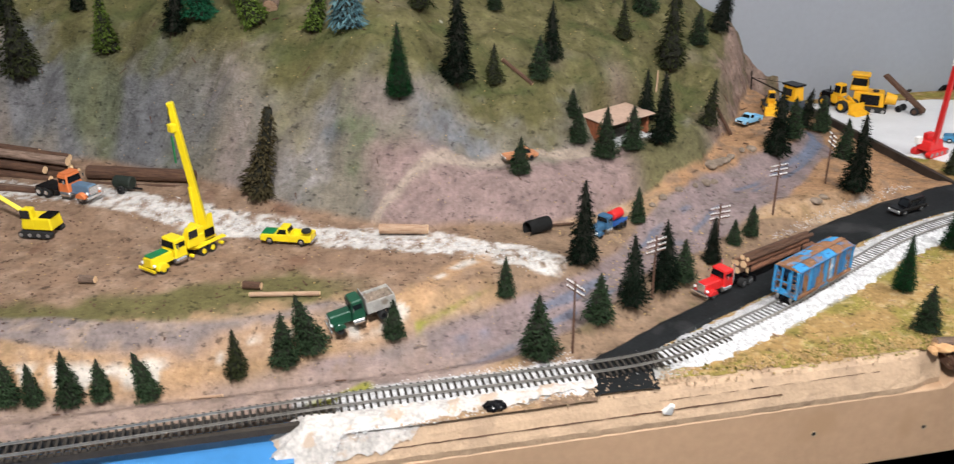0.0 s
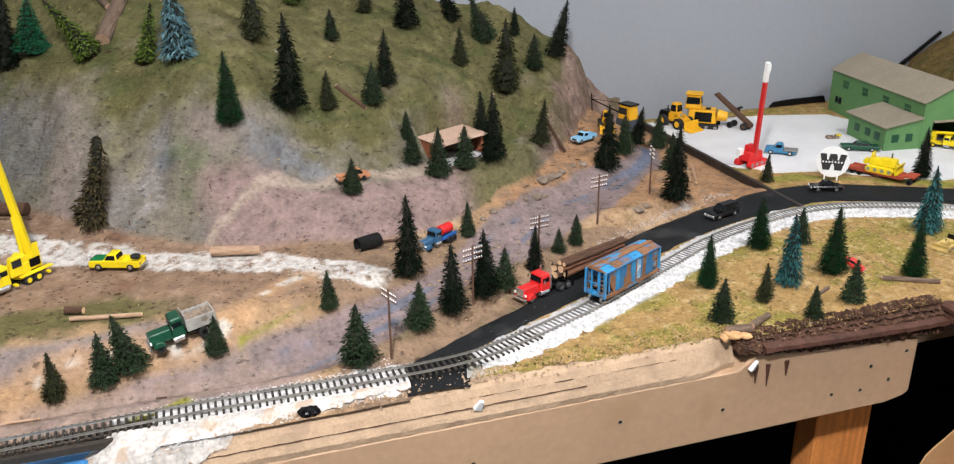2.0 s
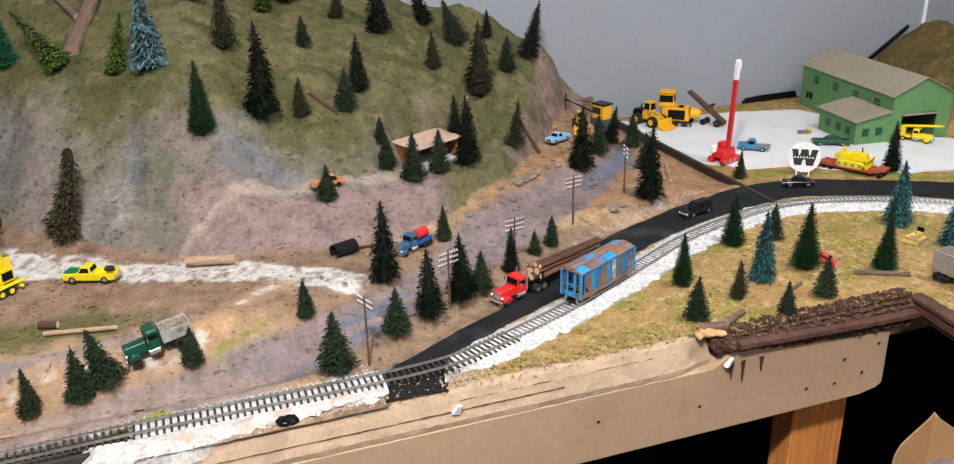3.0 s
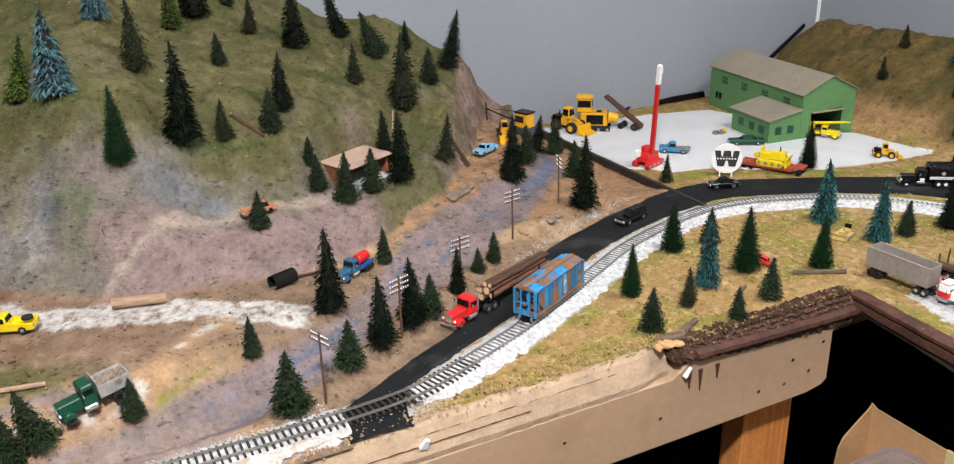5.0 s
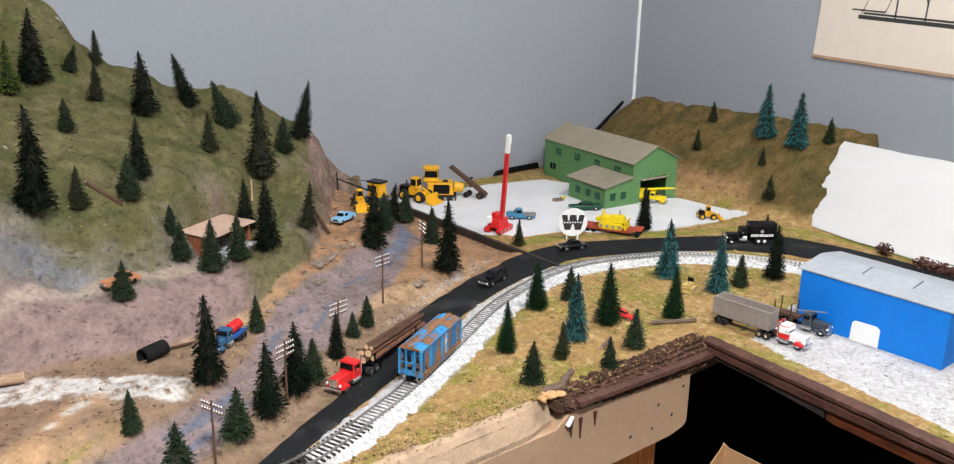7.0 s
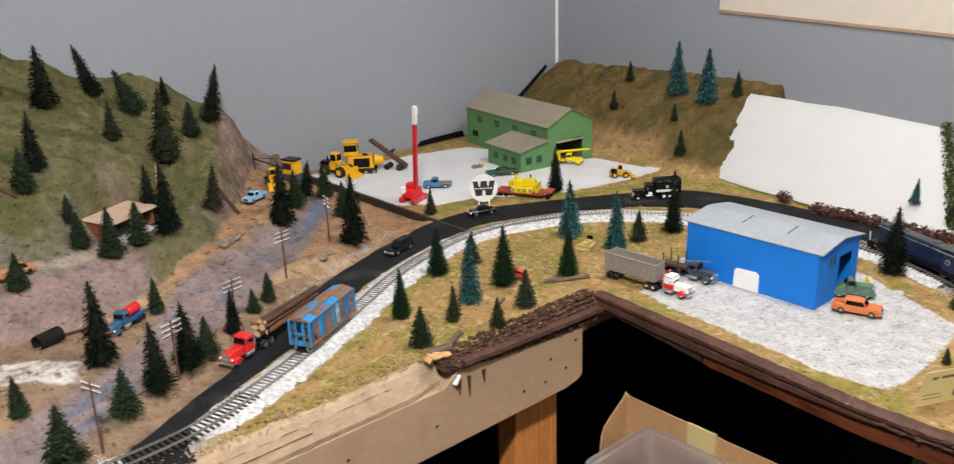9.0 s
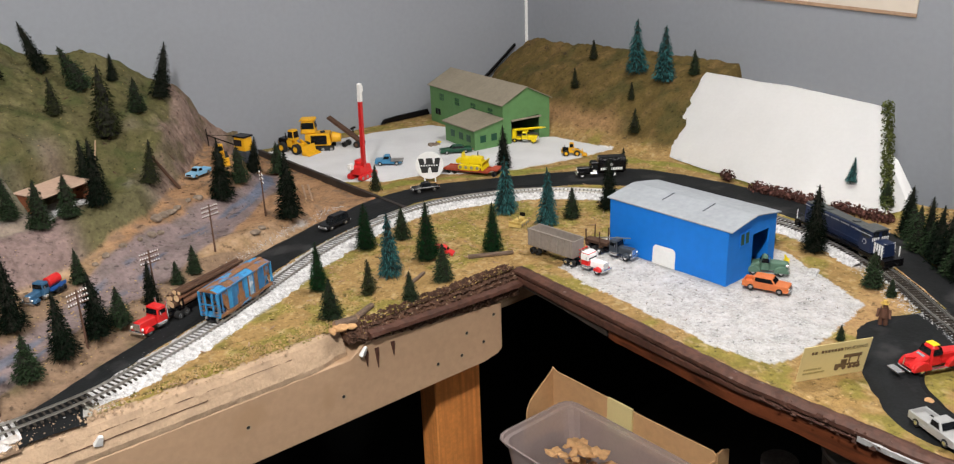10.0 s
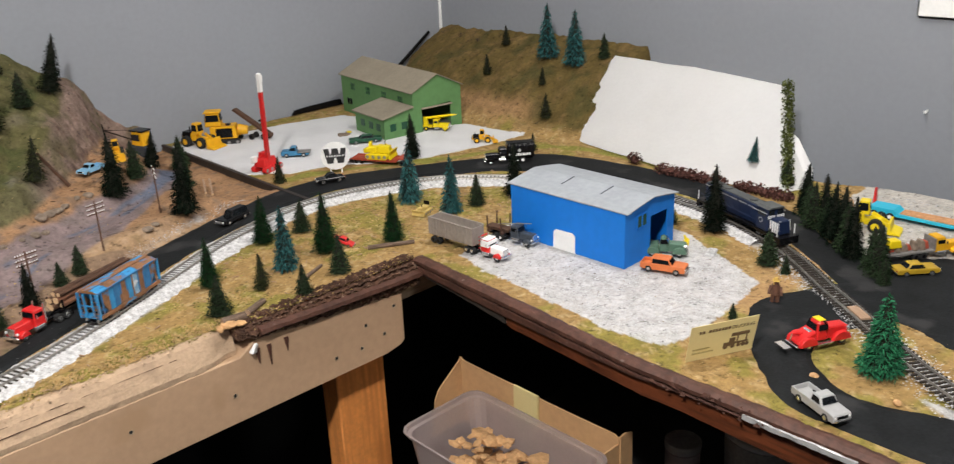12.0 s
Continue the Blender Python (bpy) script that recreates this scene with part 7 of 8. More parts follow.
# ---- machine yard ----
def green_shop():
    top = thing("green_shop", "green card workshop with tan roof and open bay", "building", "", Matrix.Translation((0.435, 0.528, 1.0015)) @ pose(0, 0, 0, 0, 0, -7))
    W, D, H, P = 124, 300, 89, 119
    t = 2.5
    # side walls with window openings, as strips between the openings
    for s, x in ((0, 0), (1, W)):
        cols = [24, 92, 160, 228]
        wall = bmesh.new()
        x0, x1 = (x, x + t) if s == 0 else (x - t, x)
        rows = [(cols, 58, 74)]
        add_box(wall, x0, x1, 0, D, 0, 58), add_box(wall, x0, x1, 0, D, 74, H)
        edges = [0] + [v for c in cols for v in (c + 12, c + 32)] + [D]
        for a, b in zip(edges[::2], edges[1::2]):
            add_box(wall, x0, x1, a, b, 58, 74)
        part("wall", wall, GREENWALL, top)
        for c in cols:
            w = part("window", box((x0 + x1) / 2 - 0.4, (x0 + x1) / 2 + 0.4, c + 12, c + 32, 58, 74), DKGREEN, top, "dark small-paned window")
            out = x0 if s == 0 else x1
            for k in range(1, 3):
                part("muntin", box(out - 0.2, out + 0.6, c + 12 + k * 6.7 - 0.3, c + 12 + k * 6.7 + 0.3, 58, 74), GREENWALL, w)
            part("muntin", box(out - 0.2, out + 0.6, c + 12, c + 32, 65.5, 66.5), GREENWALL, w)
    lower = part("window", box(-0.5, 0.3, 258, 280, 22, 36), GLASS, top)
    part("muntin", box(-0.9, -0.4, 268.5, 269.5, 22, 36), GREENWALL, lower)
    # gable ends; the front one has the open bay
    bay0, bay1, bayh = 22, 96, 52
    front = side([(0, 0), (bay0, 0), (bay0, bayh), (bay1, bayh + 4), (bay1, 0), (W, 0), (W, H), (W / 2, P), (0, H)], -t, 0)
    part("gable_wall", front, GREENWALL, top)
    part("gable_wall", side([(0, 0), (W, 0), (W, H), (W / 2, P), (0, H)], D, D + t), GREENWALL, top)
    part("bay_header", box(bay0 - 2, bay1 + 2, -t - 6, -t, bayh - 1, bayh + 2, bevel=0.3), GREENROOF, top, "pale lifted bay door edge")
    for e in (0, 1):
        a = [(-5, H - 2.2), (W / 2, P + 0.4), (W / 2, P + 2.2), (-5, H - 0.4)] if e == 0 else [(W + 5, H - 2.2), (W / 2, P + 0.4), (W / 2, P + 2.2), (W + 5, H - 0.4)]
        part("roof_slope", side(a, -7, D + 6, 0.3), GREENROOF, top)
    part("shop_floor", box(t, W - t, 0, D, 0, 0.8), STEEL, top)
    # lean-to office
    ox, oy0, oy1 = -72, -2, 116
    off = part("office", bmesh.new(), GREENWALL, top)
    cells = bmesh.new()
    add_box(cells, ox, ox + t, oy0, oy1, 0, 44)
    add_side(cells, [(ox + t, 0), (-0.2, 0), (-0.2, 58), (ox + t, 44)], oy0, oy0 + t), add_side(cells, [(ox + t, 0), (-0.2, 0), (-0.2, 58), (ox + t, 44)], oy1 - t, oy1)
    part("office_wall", cells, GREENWALL, off)
    part("office_roof", side([(ox - 6, 44.5), (-0.3, 59.5), (-0.3, 62), (ox - 6, 47)], oy0 - 5, oy1 + 5, 0.3), GREENROOF, off)
    for y in (14, 44, 78):
        part("office_window", box(ox - 0.5, ox + 0.2, y, y + 16, 17, 32), DKGREEN, off)
    for x in (-58, -30):
        part("office_window", box(x, x + 14, oy0 - 0.5, oy0 + 0.2, 17, 32), DKGREEN, off)


green_shop()


def crawler_crane():
    top = thing("crawler_crane", "red crawler crane with tall boom and white tip", "crane", "", at(0.092, 0.550, 20, 0.002))
    tracks(top, 52, 13, 11, 9, RED)
    part("crane_house", box(-22, 16, -13, 13, 10, 26, top=(2, 3, 2), bevel=1.2), RED, top)
    part("operator_cab", box(-6, 14, 4, 14, 10, 34, top=(2, 1, 1), bevel=0.8), RED, top)
    part("white_winch", box(-30, -18, 4, 12, 20, 32, bevel=0.8), WHITE, top, "white winch box")
    inv = top.matrix_basis.inverted()
    base, tip = (inv @ Vector((0.091, 0.541, 1.022))) / MM, (inv @ Vector((0.077, 0.512, 1.193))) / MM
    d = tip - base
    boom = part("boom", soft(rod(base, base + d * 0.84, 5.2, 4.6, seg=4), 0.4), RED, top)
    part("boom_tip", soft(rod(base + d * 0.80, tip, 5.4, 5.0, seg=4), 0.6), WHITE, boom, "white boom tip")
    part("hook_block", box(tip.x + 4, tip.x + 8, tip.y - 2, tip.y + 2, tip.z - 16, tip.z - 4, bevel=0.6), WHITE, boom)


crawler_crane()


def wheel_loader(x, y, turn, scale, paint=AMBER, label="amber wheel loader with its bucket lowered in the yard"):
    top = thing("wheel_loader", label, "loader", "yard machines", at(x, y, turn, 0.001) @ Matrix.Scale(scale, 4))
    for ax in (-24, 20):
        axle(top, ax, 16, 12.5, 10, paint)
    part("engine", box(-40, -14, -12, 12, 19, 33, top=(1, 1, 1), bevel=0.6), BLACK, top, "open black engine bay")
    part("rear_body", box(-44, 0, -11, 11, 13, 30, top=(0, 3, 1), bevel=1.5), paint, top)
    part("front_frame", box(0, 28, -8, 8, 10, 22, bevel=1), paint, top)
    part("cab", box(-12, 8, -10, 10, 29, 54, top=(2, 2, 1.5), bevel=1.2), paint, top)
    glazing(top, 7.6, -11.6, 9.7, 36, 50, 1.4, 1.4, 0.9)
    for s in (-1, 1):
        part("lift_arm", side([(8, 26), (12, 31), (44, 14), (42, 9)], s * 9 - 1.5, s * 9 + 1.5, 0.4), paint, top)
    part("bucket", side([(40, 2), (62, 1), (60, 4), (46, 8), (44, 22), (40, 22)], -21, 21, 0.6), paint, top)
    part("exhaust", rod((-30, 4, 30), (-30, 4, 42), 1.3, seg=8), BLACK, top)
    part("radiator", box(-45, -43.6, -8, 8, 15, 27, bevel=0.2), BLACK, top)


wheel_loader(0.093, 0.815, -72, 0.92)


def amber_shovel(x, y, turn):
    top = thing("crawler_shovel", "amber crawler machine with tall cab in the yard", "excavator", "yard machines", at(x, y, turn) @ Matrix.Scale(1.12, 4))
    tracks(top, 58, 16, 10, 9, RUBBER)
    part("house", box(-26, 24, -17, 17, 11, 34, top=(3, 1, 1), bevel=1.2), AMBER, top)
    part("engine_bay", box(-14, 16, -17.6, -16.6, 14, 31), BLACK, top)
    part("cab", box(-34, -4, -13, 13, 34, 60, top=(3, 4, 2), bevel=2), AMBER, top)
    glazing(top, -4.6, -33.4, 12.8, 44, 56, 1.8, 2.4, 1.2)
    part("cab_roof", box(-35, -3, -13.5, 13.5, 59.6, 62.5, top=(3, 3, 0.5), bevel=1), AMBER, top)
    part("round_hood", soft(rod((24, 0, 24), (42, 0, 22), 11, 8, seg=16), 1), AMBER, top)
    part("steering_ring", rod((8, -8, 36), (8, -8, 38), 5, seg=14), BLACK, top)


amber_shovel(0.146, 0.800, -38)
conv = thing("log_arch", "dark brown tilted log arch trailer with wheels", "trailer", "yard machines", Matrix.Translation((0.201, 0.767, 1.003)) @ pose(0, 0, 0, 0, 0, -61))
part("beam", side([(-50, 61), (-46, 65), (36, 12), (34, 5)], -7, 7, 0.5), BARK, conv)
part("beam_rail", side([(-44, 50), (-42, 54), (30, 9), (30, 4)], 8, 10, 0.3), BLACK, conv)
axle(conv, 22, 9, 7.5, 5, BARK)
axle(conv, -8, 9, 6.5, 5, BLACK)
bit = thing("pump_jack", "small black pump on a stand by the wall", "pump", "", at(0.25, 0.83, 30, 0.0))
part("stand", rod((0, 0, 0), (0, 0, 22), 2, 1.4, seg=8), BLACK, bit)
part("head", box(-9, 9, -3, 3, 20, 24, bevel=0.8), BLACK, bit)


def dragline(x, y):
    top = thing("dragline", "amber dragline shovel with thin black boom by the hill", "excavator", "yard machines", at(x, y, -71, 0.0))
    tracks(top, 44, 12, 8, 8, BLACK)
    part("house", box(-18, 20, -13, 13, 9, 32, bevel=1.2), SLATE, top)
    part("cab", box(-14, 16, -12, 12, 31, 58, top=(2, 2, 1.5), bevel=1), AMBER, top)
    part("cab_window", box(-12, 8, -12.4, -11.4, 41, 53), GLASS, top)
    part("cab_roof", box(-15, 17, -12.5, 12.5, 57.6, 60.5, bevel=0.6), BLACK, top)
    a, b = Vector((-14, -6, 40)), Vector((-92, -6, 52))
    part("boom", rod(a, b, 1.6, 1.2, seg=4), BLACK, top)
    part("boom_stay", rod(Vector((-4, -6, 60)), b, 0.5, seg=5), BLACK, top)
    part("dipper_stick", rod(b + Vector((0, 0, 12)), b + Vector((4, 0, -34)), 1.5, seg=4), BLACK, top)
    part("shovel_bucket", box(b.x - 4, b.x + 14, -14, 2, b.z - 50, b.z - 34, bevel=1), STEEL, top)


dragline(-0.068, 0.718)
wheel_loader(-0.137, 0.668, -110, 0.62, AMBER, "small amber loader on the dirt track below the hill")


def dozer_lowboy():
    top = thing("lowboy_trailer", "red lowboy trailer parked in the yard", "trailer", "", at(0.258, 0.418, -62, 0.001))
    part("deck", side([(-52, 7), (-52, 10), (36, 10), (42, 15), (58, 15), (58, 12), (44, 12), (38, 6)], -14, 14, 0.3), RUSTRED, top)
    for x in (-44, -32, 50):
        axle(top, x, 10, 5, 7, BLACK)
    for s in (-1, 1):
        part("side_rail", box(-52, 36, s * 14 - 0.8, s * 14 + 0.8, 8, 12), RUSTRED, top)
    ramp = part("loading_ramp", side([(-52, 8), (-66, 1), (-66, 3), (-52, 11)], -13, 13), RUSTRED, top)
    d = thing("bulldozer", "yellow bulldozer loaded on the red trailer", "bulldozer", "yard machines", at(0.258, 0.418, -62, 0.011))
    tracks(d, 46, 12, 11, 8, YELLOW)
    part("hood", box(-2, 24, -8, 8, 11, 25, top=(1, 0, 1), bevel=1), YELLOW, d)
    part("operator_seat", box(-20, -2, -9, 9, 11, 22, bevel=1), YELLOW, d)
    part("seat_back", box(-19, -15, -7, 7, 22, 32, top=(1, 1, 1), bevel=0.8), YELLOW, d)
    for s in (-1, 1):
        part("push_arm", rod((-4, s * 15, 6), (26, s * 15, 8), 1.6, seg=6), YELLOW, d)
        part("lift_ram", rod((12, s * 6, 26), (27, s * 7, 14), 1.2, seg=6), YELLOW, d)
    part("blade", side([(27, 2), (30, 2), (28, 10), (31, 18), (28, 18), (25, 10)], -18, 18, 0.4), YELLOW, d)
    part("winch", soft(rod((-26, -6, 14), (-26, 6, 14), 5, seg=12), 0.5), YELLOW, d)
    part("exhaust", rod((12, 4, 24), (12, 4, 33), 1.1, seg=8), BLACK, d)


dozer_lowboy()
pickup("blue flatbed pickup truck with a grey bed", MIDBLUE, at(0.178, 0.585, 140, 0.002), flatbed=True, length=54)
car("dark green car by the lean-to office", DKGREEN, at(0.327, 0.554, 150, 0.002), kind="sedan", length=68)


def bay_machine():
    top = tractor("hole_digger", "yellow boom truck backing out of the green shop", YELLOW, at(0.484, 0.512, -60, 0.002) @ Matrix.Scale(0.74, 4), back=-44, rim=YELLOW, low=True)
    part("boom", soft(rod((-30, 0, 34), (52, 0, 46), 4.2, 3.4, seg=4), 0.4), YELLOW, top)
    part("boom_post", box(-36, -24, -6, 6, 9, 38, bevel=0.6), YELLOW, top)
    part("boom_tip", rod((52, 0, 46), (64, 0, 47), 3, 1.2, seg=8), YELLOW, top)
    part("deck", box(-44, -8, -12, 12, 9, 13, bevel=0.4), YELLOW, top)


bay_machine()
wheel_loader(0.480, 0.365, -45, 0.5, AMBER, "tiny amber loader at the edge of the yard")
junk = thing("scrap_heap", "small heap of brown scrap beside the office", "scrap", "", at(0.335, 0.635, 0))
bm = bmesh.new()
rng = random.Random(2)
for k in range(9):
    x, y = rng.uniform(-12, 12), rng.uniform(-9, 9)
    add_box(bm, x - 5, x + 5, y - 3, y + 3, 0, rng.uniform(3, 9), top=(1.5, 1.5, 1))
part("pile", bm, ROCK, junk)
part("yellow_scrap", box(6, 14, -4, 4, 5, 9, bevel=1), YELLOW, junk)


def bar(name, parent, x0, x1, z0, z1, y, material):
    return part(name, box(x0, x1, y - 0.25, y, z0, z1), material, parent)


def round_sign():
    face = math.degrees(math.atan2(-0.885 - 0.43, -0.78 - 0.165)) + 90
    top = thing("round_sign", "round white sign with a bold black emblem", "sign", "", Matrix.Translation((0.168, 0.433, 1.002)) @ pose(0, 0, 0, 0, 0, face))
    part("disc", soft(rod((0, -1.2, 33), (0, 1.2, 33), 26.5, seg=48), 0.4), WHITE, top)
    for s in (-1, 1):
        part("leg", box(s * 10 - 1.2, s * 10 + 1.2, -0.8, 0.8, 0, 14), WHITE, top)
    for s in (-1, 1):
        part("emblem_stroke", side([(s * 21, 47), (s * 11, 47), (s * 6, 19), (s * 15, 19)], -1.7, -1.25), INK, top)
        part("emblem_stroke", side([(s * 5.5, 47), (0, 47), (0, 38), (s * 4, 19), (s * 10, 19)], -1.65, -1.25), INK, top)
    part("emblem_band", box(-18, 18, -1.9, -1.5, 29.5, 36.5), INK, top)
    for k in range(7):
        part("emblem_bar", box(-16.2 + k * 4.8, -13.8 + k * 4.8, -2.2, -1.85, 31.6, 34.6), WHITE, top)


round_sign()


def tank_truck():
    top = tractor("tank_truck", "glossy black tank truck with white lettering bars", BLACK, on_road(0.402, 0.228, 144) @ Matrix.Scale(0.86, 4), back=-62, low=True, rim=WHITE)
    prof = [(-14, 12), (14, 12), (14.5, 36), (11, 44), (-11, 44), (-14.5, 36)]
    part("tank_body", side(prof, 6, 64, 1.0), BLACK, top).matrix_basis = pose(0, 0, 0, 0, 0, 90)
    for s in (-1, 1):
        for k in range(13):
            part("lettering_bar", box(-56 + k * 3.7, -53.4 + k * 3.7, s * 14.2 - 0.25, s * 14.2 + 0.25, 16, 21.5), WHITE, top)
        dm = part("diamond_emblem", box(-3.2, 3.2, -0.3, 0.3, -3.2, 3.2), SILVER, top)
        dm.matrix_basis = Matrix.Translation((-0.032, s * 0.0143, 0.0275)) @ pose(0, 0, 0, 0, 45, 0)
    part("door_mark", box(0, 8, 12.6, 13.1, 12, 17), WHITE, top)


tank_truck()

# ---- the corner hill's unfinished end ----
def plaster_cloth():
    top = thing("plaster_cloth", "bare white plaster cloth hillside, unpainted", "plaster hillside", m=pose(0, 0, 0))
    low = resample([(0.60, 0.235), (0.565, 0.05), (0.535, -0.10), (0.545, -0.17), (0.572, -0.245)], 40)
    high = resample([(0.775, 0.262), (0.76, 0.1), (0.74, -0.05), (0.715, -0.155)], 40)
    bm, rows = bmesh.new(), []
    for i in range(40):
        row = []
        for j in range(25):
            t = j / 24
            p = low[i] + (high[i] - low[i]) * t
            rag = 0.006 * float(rough(i * 0.1, j * 0.2, 3)) if i in (0, 39) else 0
            z = 1.006 + 0.137 * (0.35 * t + 0.65 * smooth(t * 0.92 + 0.04)) + 0.003 * float(rough(p[0], p[1], 18, 2))
            row.append(bm.verts.new((p[0], p[1] + rag, z)))
        rows.append(row)
    for a, b in zip(rows, rows[1:]):
        for j in range(24):
            f = bm.faces.new((a[j], a[j + 1], b[j + 1], b[j]))
            f.smooth = True
    bmesh.ops.solidify(bm, geom=bm.faces[:], thickness=0.006)
    bmesh.ops.recalc_face_normals(bm, faces=bm.faces)
    part("cloth", bm, FOAM, top, scale=1)
    flap = bmesh.new()
    v = [flap.verts.new(p) for p in ((0.572, -0.246, 1.004), (0.665, -0.187, 1.085), (0.682, -0.205, 1.062), (0.672, -0.240, 1.018), (0.62, -0.262, 1.004))]
    f = flap.faces.new(v)
    bmesh.ops.solidify(flap, geom=[f], thickness=0.005)
    part("torn_flap", flap, FOAM, top, scale=1)


plaster_cloth()


def clump(name, label, category, spots, size, leaf, seed, group="", count=150):
    """A low bush of many small leaves round several spots."""
    rng = random.Random(seed)
    bm = bmesh.new()
    for x, y, z in spots:
        for _ in range(count):
            d = Vector((rng.gauss(0, 1), rng.gauss(0, 1), rng.gauss(0, 0.8)))
            c = Vector((x, y, z)) + d.normalized() * size * rng.random() ** 0.4
            a = Vector((rng.uniform(-1, 1), rng.uniform(-1, 1), rng.uniform(-1, 1))).normalized()
            b = a.cross(d).normalized()
            s = size * rng.uniform(0.10, 0.24)
            bm.faces.new([bm.verts.new(c + q) for q in (a * s, b * s, -a * s, -b * s)])
    top = thing(name, label, category, group, pose(0, 0, 0))
    part("foliage", bm, leaf, top, scale=1)
    return top


clump("bush", "dry dark red bush at the foot of the white slope", "bush", [(0.552, 0.045, 1.012), (0.548, 0.035, 1.014)], 0.012, BUSH, 1, "red bushes")
clump("bush", "long dry dark red hedge by the road", "bush", [(0.532 + 0.004 * (k % 2), -0.03 - 0.012 * k, 1.010) for k in range(11)], 0.013, BUSH, 2, "red bushes")
clump("bush", "dry dark red bush beside the locomotive", "bush", [(0.538 + 0.005 * (k % 2), -0.18 - 0.012 * k, 1.009) for k in range(8)], 0.012, BUSH, 3, "red bushes")
clump("moss_vine", "mossy green strip climbing the edge of the white slope", "vine", [(0.585 + 0.126 * k / 13, -0.24 + 0.078 * k / 13, 1.014 + 0.130 * k / 13) for k in range(14)], 0.0115, MOSS, 4, count=140)
small = conifer("b", 77)
small.matrix_basis = Matrix.Translation((0.590, -0.172, 1.036)) @ pose(0, 0, 0, 0, 12, 0) @ Matrix.Scale(0.045, 4)
tagged(small, "small dark green tree stuck in the white slope", group="trees on the corner hill")
for k in range(5):
    clump("twig_heap", "dark dead twigs along the top of the corner hill", "twigs", [(0.815 - 0.012 * k, 0.845 - 0.045 * k - 0.03 * (k % 2), height(0.80, 0.8) + 0.008)], 0.008, TRUNK, 20 + k, "dead twigs", 18)


# ---- the shop yard ----
def blue_shop():
    top = thing("blue_shop", "bright blue card workshop with a grey roof", "building", "", Matrix.Translation((0.160, -0.234, 1.0015)) @ pose(0, 0, 0, 0, 0, 0.8))
    W, D, H, P = 114, 205, 79, 88
    t = 2
    part("long_wall", box(0, t, 0, D, 0, H), BLUEWALL, top)
    part("long_wall", box(W - t, W, 0, D, 0, H), BLUEWALL, top)
    part("end_wall", side([(t, 0), (W - t, 0), (W - t, H), (W / 2, P - 1), (t, H)], D - t, D), BLUEWALL, top)
    d0, d1, dh = 58, 98, 60
    part("end_wall", side([(t, 0), (d0, 0), (d0, dh), (d1, dh), (d1, 0), (W - t, 0), (W - t, H), (W / 2, P - 1), (t, H)], 0, t), BLUEWALL, top)
    part("shop_floor", box(t, W - t, t, D - t, 0, 0.6), STEEL, top)
    win = part("window", box(26, 48, -0.9, -0.3, 52, 68), DKGREEN, top)
    for a in (26, 37, 48):
        part("window_frame", box(a - 1, a + 1, -1.6, -0.8, 51, 69), BLUEWALL, win)
    for z in (51, 69):
        part("window_frame", box(25, 49, -1.6, -0.8, z - 1, z + 1), BLUEWALL, win)
    part("white_door", side([(0, 0), (40, 0), (39, 25), (35, 29), (5, 30), (0, 26)], 0, 1.0, 0.3), WHITE, top, "white garage door").matrix_basis = Matrix.Translation((-0.0012, 0.083, 0.001)) @ pose(0, 0, 0, 0, 0, 90)
    roof = [(-2, H - 0.3), (W * 0.25, H + 5), (W / 2, P), (W * 0.75, H + 5), (W + 2, H - 0.3)]
    part("roof", side(roof + [(x, z + 1.8) for x, z in roof[::-1]], -6, D + 5, 0.3), BLUEROOF, top)
    for y in (62, 132):
        part("roof_seam", side([(x, z + 1.9) for x, z in roof[1:3]] + [(x, z + 2.5) for x, z in roof[1:3][::-1]], y, y + 1.4), SLATE, top)


blue_shop()


def dump_semi():
    top = tractor("dump_semi", "red and white truck with a grey brown dump trailer", RED, at(0.073, -0.063, -86, 0.002) @ Matrix.Scale(0.80, 4), roof=WHITE, hood=WHITE, back=-44)
    part("cab_panel", box(-4.6, 12, -12.9, 12.9, 20, 31.5, bevel=0.4), WHITE, top, "white cab panels")
    for k in range(4):
        part("headache_rack_bar", box(-9.5, -8, -12, 12, 14 + k * 7, 16 + k * 7), RED, top)
    L0, L1, w = -130, -22, 15
    for s in (-1, 1):
        part("trailer_side", side([(L0, 18), (L1, 18), (L1, 47), (L0, 49)], s * w - 0.8, s * w + 0.8, 0.3), TRAILER, top)
        for k in range(13):
            x = L0 + 4 + k * 8.3
            part("trailer_rib", box(x - 0.9, x + 0.9, s * (w + 1.2) - 0.7, s * (w + 1.2) + 0.7, 18, 47), TRAILER, top)
        part("top_rail", box(L0, L1, s * (w + 0.4) - 1.4, s * (w + 0.4) + 1.4, 47, 49.6, bevel=0.3), TRAILER, top)
    part("trailer_floor", box(L0, L1, -w, w, 16, 19), TRAILER, top)
    part("trailer_front", box(L1 - 1.4, L1 + 0.4, -w, w, 18, 48), TRAILER, top)
    part("trailer_tailgate", box(L0 - 0.6, L0 + 1, -w, w, 17, 48), TRAILER, top)
    for x in (-108, -121):
        axle(top, x, 10.5, 6.0, 8.0, BLACK)
    part("trailer_frame", box(L0, L1, -5, 5, 11, 16), BLACK, top)


dump_semi()


